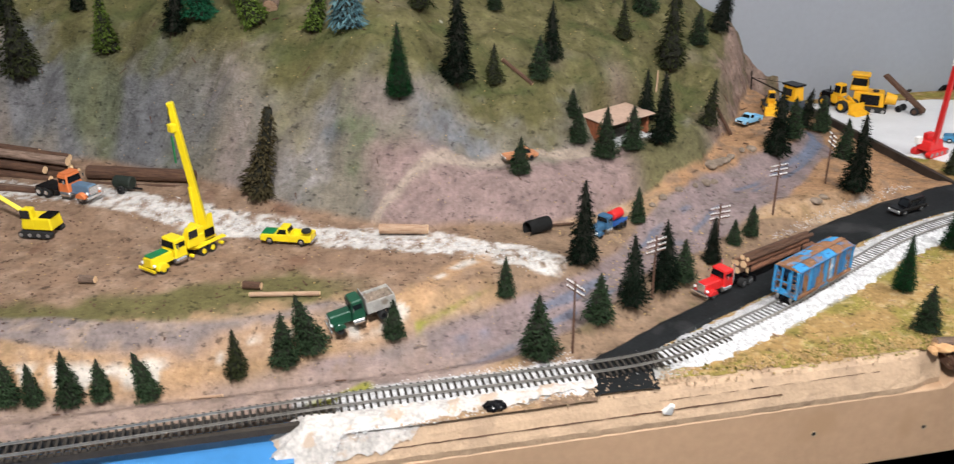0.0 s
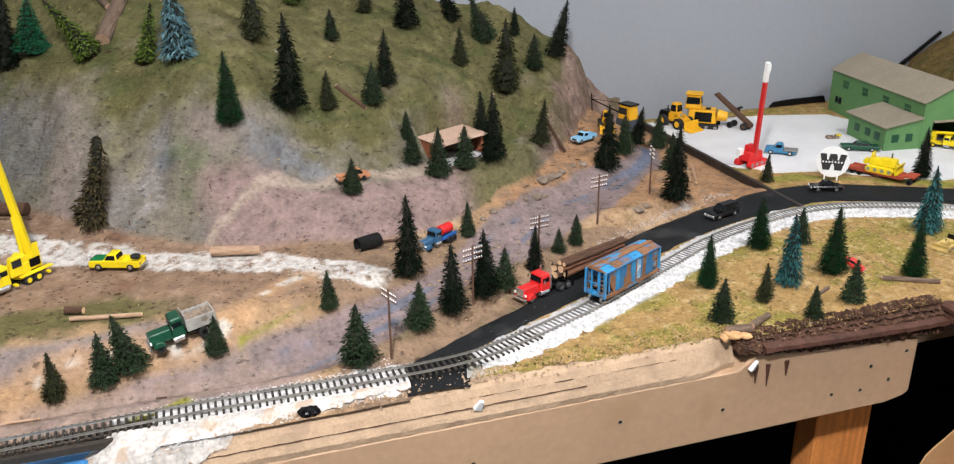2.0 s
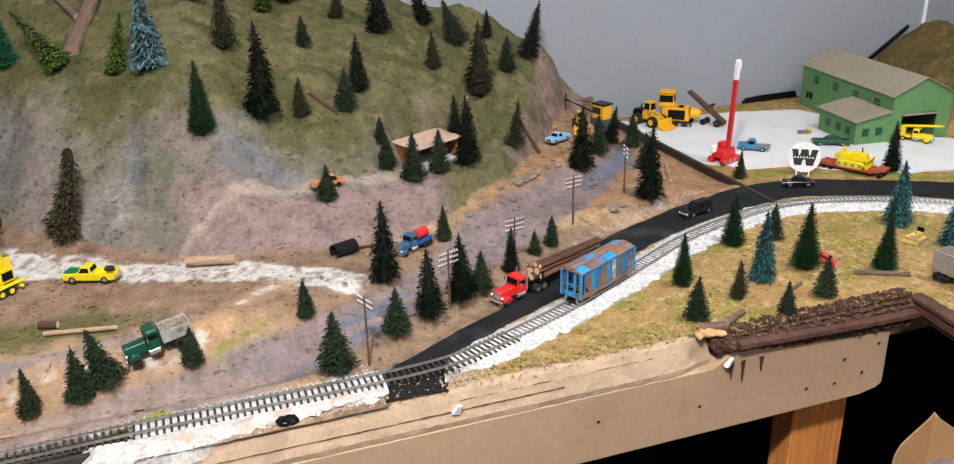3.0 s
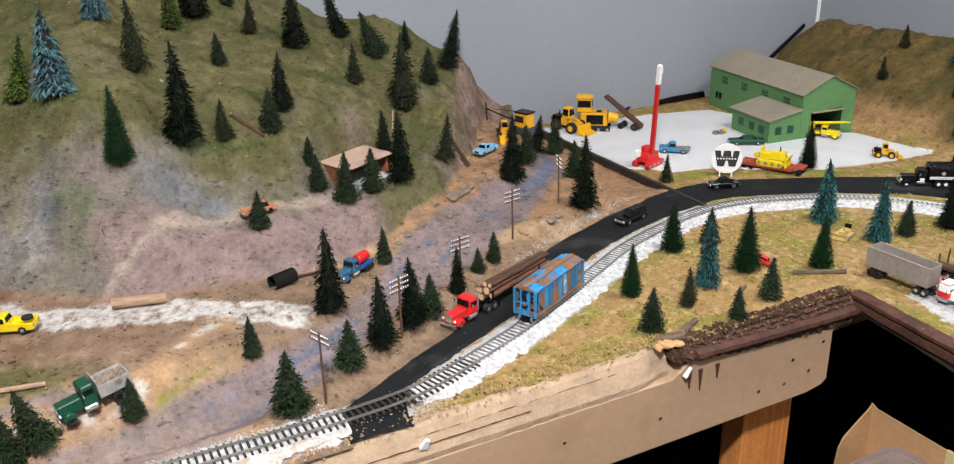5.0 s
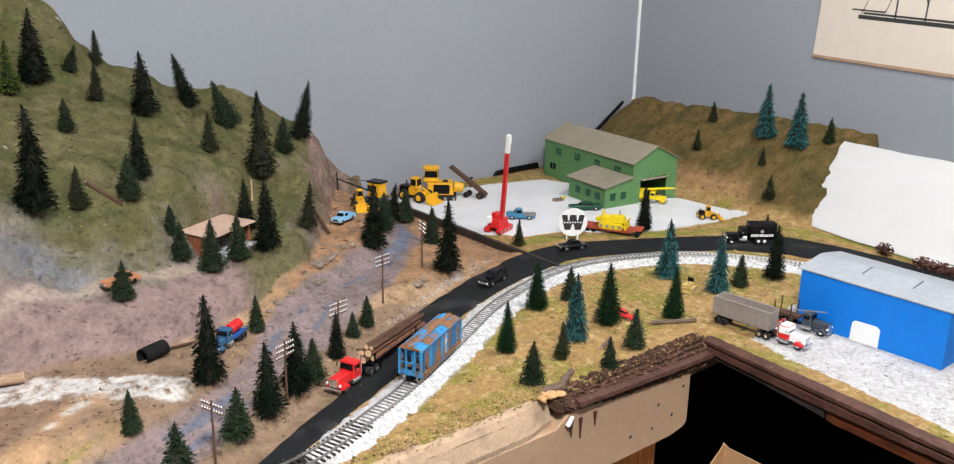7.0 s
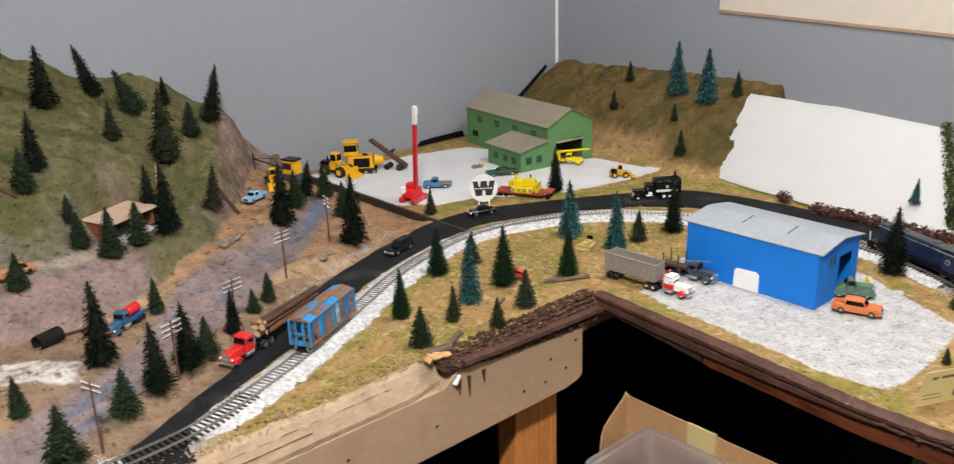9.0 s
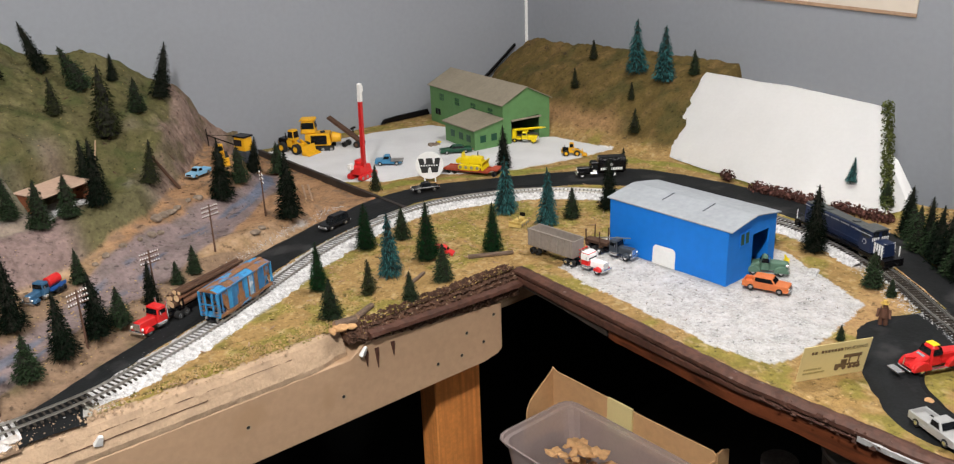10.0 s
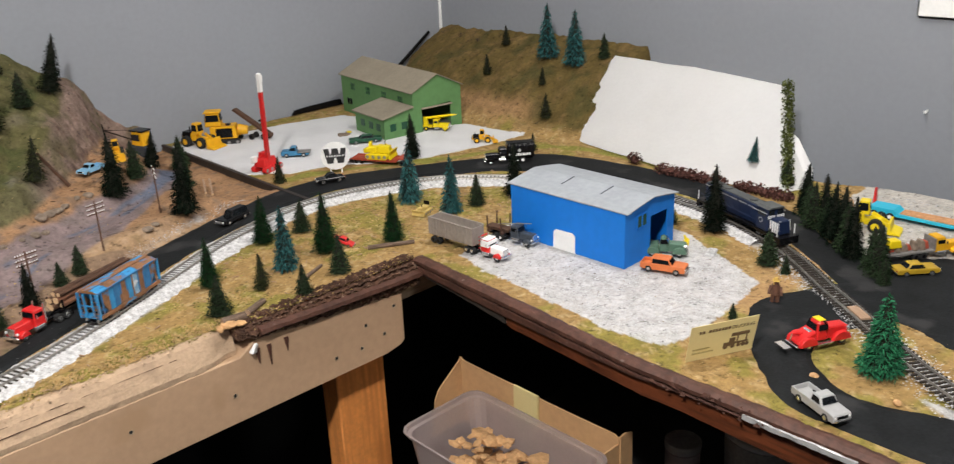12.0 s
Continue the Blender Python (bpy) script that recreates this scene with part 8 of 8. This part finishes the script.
def dark_truck():
    top = tractor("logging_tractor", "slate grey log truck with empty brown bunks", SLATE, at(0.136, -0.058, -82, 0.002) @ Matrix.Scale(0.8, 4), back=-60, low=True)
    for x in (-24, -54):
        part("bunk", box(x - 2.4, x + 2.4, -14, 14, 12, 16, bevel=0.3), BARK, top)
        for s in (-1, 1):
            part("stake", rod((x, s * 14, 14), (x, s * 15, 44), 1.3, seg=6), BARK, top)
    part("folded_trailer", box(-62, -12, -9, 9, 16, 22, bevel=0.8), BARK, top)
    for x in (-44, -56):
        wheel(top, x, 7, 6, 5, BARK)
    part("reach_pole", rod((-40, 0, 26), (30, 5, 38), 1.0, seg=6), STEEL, top)


dark_truck()
pickup("orange crew cab pickup truck on white gravel", ORANGE, at(0.187, -0.279, -72, 0.002), double=True, length=60, rim=STEEL)
vintage("sage green old truck leaving the blue shop", SAGE, at(0.236, -0.247, -55, 0.002), length=58, name="old_truck", category="truck")
scrapy = thing("yellow_frame", "small yellow machine frame beside the blue shop", "machine part", "", at(0.292, -0.243, 30))
for k in range(4):
    part("frame_bar", rod((-8 + 5 * k, -3, 0), (-6 + 5 * k, 3, 14 - 2 * k), 1.3, seg=6), YELLOW, scrapy)
part("base", box(-10, 10, -4, 4, 0, 3, bevel=0.4), YELLOW, scrapy)
slabrock = thing("flat_stone", "flat grey stone slab on the gravel", "stone", "", at(0.283, -0.290, 20))
part("slab", box(-14, 14, -7, 7, 0, 3, top=(2, 3, 1.5), bevel=0.8), STONE_GREY, slabrock)


def red_wrecker():
    top = vintage("bright red vintage tow truck with a yellow roof panel", RED, on_road(0.133, -0.519, -25, 1.0062) @ Matrix.Scale(1.1, 4), YELLOW, length=62, name="tow_truck", category="truck")
    part("tow_boom", soft(rod((-14, 0, 13), (-33, 0, 17), 1.8, 1.3, seg=6), 0.3), RED, top)
    part("tow_hook", rod((-33, 0, 17), (-34, 0, 10), 0.7, seg=6), CHROME, top)
    part("winch_drum", rod((-14, -5, 15), (-14, 5, 15), 3, seg=12), CHROME, top)
    part("tow_bar", box(-46, -38, -8, 8, 5, 6.4), CHROME, top)


red_wrecker()
pickup("silver grey pickup truck on the black front road", SILVER, on_road(0.010, -0.582, -114, 1.0062), length=60)
car("mustard yellow sedan in the far yard", mat("mustard_paint", (0.42, 0.27, 0.02), 0.4, vary=0.1), at(0.386, -0.522, -40, 0.002), length=56)


def flat_truck():
    top = tractor("flatbed_truck", "yellow flatbed truck loaded with scrap iron", AMBER, at(0.462, -0.515, -33, 0.002) @ Matrix.Scale(0.85, 4), back=-80, rim=BLACK, low=True)
    part("flat_deck", box(-86, -7, -14, 14, 11, 14, bevel=0.3), STEEL, top)
    part("headboard", box(-8.5, -7, -14, 14, 14, 32), STEEL, top)
    rng = random.Random(8)
    for k in range(7):
        x = -80 + k * 10
        part("scrap_piece", box(x, x + rng.uniform(8, 14), -10 + rng.uniform(0, 6), 6 + rng.uniform(0, 6), 14, 14 + rng.uniform(7, 15), top=(3, 2, 2), bevel=0.8), RUSTRED if k % 3 == 0 else ROCK, top)
    part("yellow_engine", box(-84, -62, -9, 9, 22, 34, top=(2, 2, 1), bevel=1), YELLOW, top)


flat_truck()
wheel_loader(0.500, -0.405, -75, 0.82, YELLOW, "large yellow loader behind the row of trees")


def turquoise_lowboy():
    top = thing("lowboy_trailer", "turquoise lowboy trailer with a pale orange deck", "trailer", "", Matrix.Translation((0.572, -0.462, 1.003)) @ pose(0, 0, 0, 0, 0, -87))
    part("bed", side([(-75, 10), (-75, 16), (-40, 16), (-34, 11), (70, 9), (70, 5), (-36, 6)], -14, 14, 0.4), TURQ, top)
    part("deck_boards", box(-32, 70, -11, 11, 10.2, 11.8), mat("orange_deck", (0.55, 0.27, 0.12), 0.8), top, "pale orange wooden deck")
    for x in (-68, -56, -44):
        axle(top, x, 14, 5.5, 6, WHITE)
    post = thing("red_marker", "small red marker post by the trailer", "marker", "", Matrix.Translation((0.612, -0.372, 1.003)))
    part("post", box(-4, 4, -2, 2, 0, 26, top=(2, 2, 0.5), bevel=0.4), RED, post)


turquoise_lowboy()
mound = thing("brown_culvert", "small brown arched portal behind the trees", "portal", "", Matrix.Translation((0.575, -0.345, 1.002)) @ pose(0, 0, 0, 0, 0, 40))
arc = [(12 * math.cos(t), 12 * math.sin(t)) for t in np.linspace(0, math.pi, 11)] + [(7 * math.cos(t), 7 * math.sin(t)) for t in np.linspace(math.pi, 0, 11)]
part("arch", side(arc, -8, 8), mat("portal_brown", (0.32, 0.20, 0.12), 0.9, vary=0.3), mound)


def card_sign():
    top = thing("card_sign", "cream business card standing as a yard sign", "sign", "", Matrix.Translation((0.041, -0.452, 1.0035)) @ pose(0, 0, 0, 12, 0, -26) @ Matrix.Scale(0.92, 4))
    part("card", box(-44.5, 44.5, -0.3, 0.3, 0, 51), CARD, top)
    for k in range(16):
        if k < 10 and k != 2:
            bar("printed_letter_bar", top, -33 + k * 4.2, -29.8 + k * 4.2, 38.5, 42.5, -0.35, INK_BROWN)
    word = bpy.data.curves.new("printed_word", "FONT")
    word.body, word.size, word.extrude = "TRUCKING", 6.2 * MM, 0.15 * MM
    word.materials.append(INK_BROWN)
    print_ob = new("printed_word", word)
    print_ob.parent = top
    print_ob.matrix_basis = Matrix.Translation((9 * MM, -0.6 * MM, 38.4 * MM)) @ pose(0, 0, 0, 90, 0, 0)
    for r, (n, z) in enumerate(((9, 15), (11, 9.5))):
        for k in range(n):
            bar("printed_letter_bar", top, -38 + k * 2.6, -36.2 + k * 2.6, z, z + 2.2, -0.35, mat("gold_ink", (0.42, 0.33, 0.12), 0.7) if (r, k) == (0, 0) else bpy.data.materials["gold_ink"])
    for x0, x1, z0, z1 in ((10, 18, 12, 24), (3, 10, 12, 18), (18, 36, 14, 17), (12, 36, 26, 31), (20, 22, 17, 26), (32, 34, 17, 26), (11, 17, 19, 22)):
        bar("printed_truck", top, x0, x1, z0, z1, -0.35, INK_BROWN)
    for x in (6, 16, 24, 30, 35):
        part("printed_wheel", rod((x, -0.65, 11), (x, -0.31, 11), 2.8, seg=12), INK_BROWN, top)


card_sign()


def figurine():
    """One plain mesh with painted areas."""
    bm = bmesh.new()
    def blob(p, q, r, r2, index):
        n = len(bm.faces)
        add_rod(bm, p, q, r, r2, 10)
        bm.faces.ensure_lookup_table()
        for f in bm.faces[n:]:
            f.material_index = index
    for s in (-1, 1):
        blob((0, s * 3.2, 0), (0, s * 2.8, 15), 2.8, 3.4, 1)
        blob((1, s * 6.5, 26), (5, s * 8, 15), 2.2, 1.8, 0)
        blob((1.5, s * 3.2, 0), (1.5, s * 3.2, 2.2), 3.4, 3.0, 0)
    blob((0, 0, 14), (0, 0, 28), 6.0, 5.4, 0)
    blob((0, 0, 28), (0.5, 0, 35), 3.6, 3.2, 0)
    blob((0.5, 0, 34), (0.5, 0, 35.2), 6.0, 5.6, 2)
    blob((0.5, 0, 35), (0.5, 0, 38.5), 3.6, 2.8, 2)
    ob = part("figurine", bm, SKIN)
    ob.data.materials.append(DENIM), ob.data.materials.append(mat("straw_hat", (0.52, 0.34, 0.08), 0.8))
    ob.matrix_basis = at(0.197, -0.432, 200) @ Matrix.Scale(0.9, 4)
    tagged(ob, "painted figurine in brown with a straw coloured hat", "figurine")


figurine()

# ---- small things on the island and in the valley ----
BUFF = mat("faded_yellow_paint", (0.55, 0.40, 0.13), 0.6, vary=0.25, grain=150, bump=0.08)
mini = thing("bulldozer", "small faded yellow bulldozer in dry grass", "bulldozer", "", at(0.128, 0.140, 200) @ Matrix.Scale(0.8, 4))
tracks(mini, 34, 10, 9, 6, BUFF)
part("hood", box(-2, 17, -5.5, 5.5, 7, 16, top=(1, 0, 1), bevel=0.8), BUFF, mini)
part("operator_seat", box(-14, -2, -7, 7, 8, 14, bevel=0.6), BUFF, mini)
part("seat_back", box(-15, -12.5, -6, 6, 14, 22, bevel=0.5), BLACK, mini)
part("blade", side([(20, 1), (22.5, 1), (21, 7), (23.5, 13), (21, 13), (18.5, 7)], -14, 14, 0.3), BUFF, mini)
part("exhaust", rod((9, 2, 15), (9, 2, 21), 0.8, seg=8), BLACK, mini)
car("small red car nosed down beside a pine", RED, at(-0.038, 0.128, -55, 0.004) @ pose(0, 0, 0, 0, 22, 0) @ Matrix.Scale(0.62, 4), length=52)
for p, q, r in (((-0.024, 0.087), (0.036, 0.054), 3.6), ((-0.140, 0.072), (-0.105, 0.088), 2.8), ((-0.255, 0.030), (-0.222, 0.046), 4.5), ((-0.292, 0.024), (-0.262, 0.022), 6.5), ((-0.06, 0.16), (-0.03, 0.17), 2.2)):
    log("fallen_log", "weathered brown log lying in the dry grass", (*p, height(*p) + r * MM * 0.8), (*q, height(*q) + r * MM * 0.8), r, BARK_GREY, BARE, "fallen logs")
log("driftwood", "bleached stick lean-to by the stream", (-0.022, 0.560, height(-0.022, 0.56) + 0.02), (-0.055, 0.487, height(-0.055, 0.487) + 0.002), 2.2, BARE)
log("driftwood", "bleached stick lean-to by the stream", (-0.036, 0.555, height(-0.036, 0.555) + 0.018), (-0.066, 0.490, height(-0.066, 0.49) + 0.002), 2.0, BARE)


def boulder(x, y, size, material, label, seed, group, up=0.0):
    rng = random.Random(seed)
    bm = bmesh.new()
    bmesh.ops.create_icosphere(bm, subdivisions=2, radius=size)
    stretch = Vector((rng.uniform(0.9, 1.5), rng.uniform(0.7, 1.1), rng.uniform(0.5, 0.75)))
    for v in bm.verts:
        v.co = Vector([a * b for a, b in zip(v.co, stretch)]) * (1 + 0.28 * noise.noise(v.co * (1.6 / size) + Vector((seed, 0, 0))))
    ob = part("rock", bm, material)
    ob.matrix_basis = at(x, y, rng.uniform(0, 360), size * MM * 0.25 + up)
    return tagged(ob, label, "rock", group)


for k, (x, y, s) in enumerate(((-0.345, 0.455, 9), (-0.33, 0.462, 8), (-0.315, 0.470, 7.5), (-0.30, 0.482, 7), (-0.275, 0.497, 6), (-0.255, 0.507, 7), (-0.368, 0.418, 7), (-0.352, 0.425, 6), (-0.226, 0.366, 8), (-0.21, 0.375, 6), (-0.39, 0.405, 5), (-0.42, 0.392, 5), (-0.45, 0.375, 6), (-0.47, 0.362, 4.5))):
    boulder(x, y, s, ROCK, "grey brown rock beside the stream", k, "rocks by the stream")
for k, (x, y, s) in enumerate(((-0.288, 0.018, 9), (-0.275, 0.012, 7), (-0.300, 0.016, 6), (0.066, -0.548, 5), (0.072, -0.63, 4))):
    boulder(x, y, s, CLAY, "tan sandstone lump at the bench edge", 40 + k, "tan lumps", 0.002)
for k, (x, y, z) in enumerate(((-0.592, 0.006, 0.985), (-0.268, 0.000, 0.972))):
    chip = thing("plaster_chip", "white chip of broken plaster on the bench edge", "chip", "", Matrix.Translation((x, y, z)) @ pose(0, 0, 0, 20, 15, 30 * k))
    part("chip", box(-5, 5, -3, 3, -6, 7, top=(2, 3, 1), bevel=0.8), WHITE, chip)
# a black lump stands in for the dark inside a torn hole
hole = thing("lost_wheel", "black lump standing in for a dark hole in the edge", "lump", "", Matrix.Translation((-0.762, 0.020, 1.005)))
bm = bmesh.new()
bmesh.ops.create_icosphere(bm, subdivisions=3, radius=10)
for v in bm.verts:
    v.co = Vector((v.co.x * 1.1, v.co.y * 0.7, v.co.z * 0.6)) * (1 + 0.25 * noise.noise(v.co * 0.3))
part("lump", bm, BLACK, hole)
drip = [(-0.246, 0.030), (-0.262, 0.022), (-0.221, 0.02)]
for k, (x, ln) in enumerate(drip):
    d = thing("paint_drip", "brown paint drip on the tan board", "paint drip", "paint drips", Matrix.Translation((x, 0.0035, 0.966)))
    part("drip", side([(-3, 2), (3, 2), (1.5, -ln * 500), (0.5, -ln * 900), (-1, -ln * 500)], -0.9, 1.2, 0.3), BROWN_TOP, d)

# ---- walls ----
picture = thing("picture", "large cream paper with a pencil drawing of a ship", "picture", "", Matrix.Translation((RIGHT - 0.0025, 0.133, 1.285)) @ pose(0, 0, 0, 0, 0, -90) @ pose(0, 0, 0, 0, 2.2, 0))
part("paper", box(-262, 262, -1.2, 1.2, 8, 400), PAPER, picture)
part("paper_edge", box(-262, 262, -1.6, 1.8, 2, 8.5), BARE, picture, "worn paper edge")
for x0, x1, z0, z1 in ((-175, 60, 92, 100), (-165, 20, 102, 106), (-100, -97, 100, 300), (-40, -37, 100, 330), (20, 23, 100, 290), (-90, 20, 150, 153), (-110, 40, 200, 203), (-190, -120, 108, 111)):
    bar("pencil_stroke", picture, x0, x1, z0, z1, -1.25, INK)
for a, b in (((-170, 100), (-98, 290)), ((-98, 290), (-38, 130)), ((-38, 320), (22, 130)), ((22, 280), (80, 110)), ((-120, 110), (-90, 200))):
    part("pencil_stroke", rod((a[0], -1.4, a[1]), (b[0], -1.4, b[1]), 0.9, seg=5), INK, picture)
plate = thing("wall_plate", "white plastic wall plate with rounded corners", "wall plate", "", Matrix.Translation((RIGHT - 0.003, -0.385, 1.30)) @ pose(0, 0, 0, 0, 0, -90))
part("plate", soft(box(-74, 74, -4, 2.5, -46, 60), 3.5, 3), WHITE, plate)
peg = thing("wall_anchor", "small white anchor stuck in the grey wall", "anchor", "", Matrix.Translation((RIGHT - 0.004, -0.348, 1.099)))
part("peg", soft(rod((-5, 0, 0), (5, 0, 1), 3.0, 2.2, seg=9), 0.5), WHITE, peg)
tarp = thing("black_edging", "black strip curled along the wall foot", "edging", "", Matrix.Translation((0.43, 0.882, 1.004)))
part("strip", side([(-70, 0), (-60, 10), (-20, 13), (70, 14), (75, 0)], -3, 3, 0.8), BLACK, tarp)
tar2 = thing("black_edging", "black strip up the side of the corner hill", "edging", "", Matrix.Translation((0.645, 0.882, 1.03)))
part("strip", side([(-75, -40), (-70, -26), (60, 52), (150, 112), (152, 106), (62, 44), (-64, -40)], -3, 3, 0.8), BLACK, tar2)

# ---- under the bench ----
# inferred shelf that carries the bin, coloured like the shade around it
shelf = thing("low_shelf", "storage shelf under the bench, shade put into its colour", "shelf", "", Matrix.Translation((0.2, -0.3, 0.0)))
part("shelf_board", box(-260, 600, -780, 260, 675, 695), UNDER_BENCH_SHADE, shelf)
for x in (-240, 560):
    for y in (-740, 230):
        part("shelf_post", box(x - 20, x + 20, y - 20, y + 20, 0, 675), UNDER_BENCH_SHADE, shelf)


def plastic_bin():
    top = thing("plastic_bin", "cloudy clear plastic bin of broken clay", "storage bin", "", Matrix.Translation((-0.031, -0.184, 0.696)) @ Matrix.Scale(0.873, 4))
    w, d, h = 78, 136, 118
    bm = bmesh.new()
    rows = []
    for z, k in ((0, 0.84), (2, 0.86), (h - 6, 1.0), (h - 6, 1.05), (h, 1.06)):
        ring = []
        for cx, cy, a0 in ((1, 1, 0), (-1, 1, 90), (-1, -1, 180), (1, -1, 270)):
            for a in (0, 30, 60, 90):
                t = math.radians(a0 + a)
                ring.append(bm.verts.new(((cx * (w - 22) + 22 * math.cos(t)) * k, (cy * (d - 22) + 22 * math.sin(t)) * k, z)))
        rows.append(ring)
    n = len(rows[0])
    for a, b in zip(rows, rows[1:]):
        for i in range(n):
            bm.faces.new((a[i], a[(i + 1) % n], b[(i + 1) % n], b[i]))
    bm.faces.new(rows[0][::-1])
    bmesh.ops.recalc_face_normals(bm, faces=bm.faces)
    bmesh.ops.solidify(bm, geom=bm.faces[:], thickness=1.6)
    part("bin_wall", bm, CLEAR, top)
    lip, rings = bmesh.new(), []
    for kk, z in ((1.05, h - 0.5), (1.085, h - 0.5), (1.085, h + 1.5), (1.05, h + 1.5)):
        rings.append([lip.verts.new(((cx * (w - 22) + 22 * math.cos(math.radians(a0 + a))) * kk, (cy * (d - 22) + 22 * math.sin(math.radians(a0 + a))) * kk, z)) for cx, cy, a0 in ((1, 1, 0), (-1, 1, 90), (-1, -1, 180), (1, -1, 270)) for a in (0, 30, 60, 90)])
    for i in range(n):
        for q in range(4):
            lip.faces.new((rings[q][i], rings[q][(i + 1) % n], rings[(q + 1) % 4][(i + 1) % n], rings[(q + 1) % 4][i]))
    bmesh.ops.recalc_face_normals(lip, faces=lip.faces)
    part("bin_rim", lip, CLEAR, top)
    rng = random.Random(6)
    for k in range(120):
        c = bmesh.new()
        bmesh.ops.create_icosphere(c, subdivisions=1, radius=rng.uniform(6, 12) if k % 4 else rng.uniform(12, 18))
        for v in c.verts:
            v.co = Vector((v.co.x * rng.uniform(0.7, 1.2), v.co.y * rng.uniform(0.7, 1.2), v.co.z * rng.uniform(0.35, 0.6)))
        level = k // 24
        reach = 1.0 - 0.10 * level
        z = 12 + level * 18.5
        piece = thing("clay_lump", "broken dry tan clay lump in the bin", "clay", "clay in the bin", Matrix.Translation((-0.035 + rng.uniform(-0.046, 0.046) * reach, -0.178 + rng.uniform(-0.092, 0.092) * reach, 0.700 + z * MM)) @ pose(0, 0, 0, rng.uniform(-30, 30), rng.uniform(-30, 30), rng.uniform(0, 360)))
        part("lump", c, CLAY, piece)


plastic_bin()
carton = thing("cardboard_carton", "open brown cardboard carton with a torn flap", "box", "", Matrix.Translation((-0.006, -0.166, 0.696)) @ Matrix.Scale(0.873, 4))
part("side_wall", side([(-145, 0), (208, 0), (208, 131), (196, 126), (60, 126), (0, 124), (-60, 125), (-138, 127), (-145, 122)], 96, 99, 0.2), CARDBOARD, carton).matrix_basis = pose(0, 0, 0, 0, 0, 90) @ Matrix.Scale(-1, 4, (0, 1, 0))
part("back_wall", side([(24, 0), (96, 0), (96, 130), (88, 122), (52, 96), (40, 86), (32, 70)], 204, 207, 0.2), CARDBOARD, carton)
part("front_wall", box(60, 96, -145, -142, 0, 112), CARDBOARD, carton)
part("flap", side([(99, 20), (130, 30), (128, 120), (112, 126), (99, 124)], -147, -144, 0.2), CARDBOARD, carton)
part("label_sheet", box(90.4, 95.4, 16, 70, 30, 131, bevel=0.4), CARD, carton, "cream paper label")
jar = thing("glass_jar", "small glass jar with a grey metal lid", "jar", "", Matrix.Translation((0.17, -0.332, 0.696)))
part("jar_body", soft(rod((0, 0, 0), (0, 0, 66), 24, seg=24), 3), CLEAR, jar)
part("jar_lid", soft(rod((0, 0, 66), (0, 0, 78), 25, seg=24), 1.5), STEEL, jar)
tub = thing("white_tub", "round white plastic tub under the bench", "tub", "", Matrix.Translation((0.244, -0.415, 0.696)))
part("tub_body", soft(rod((0, 0, 0), (0, 0, 92), 52, 56, seg=32), 3), STEEL, tub)
part("tub_lid", soft(rod((0, 0, 92), (0, 0, 99), 58, seg=32), 2), SILVER, tub)
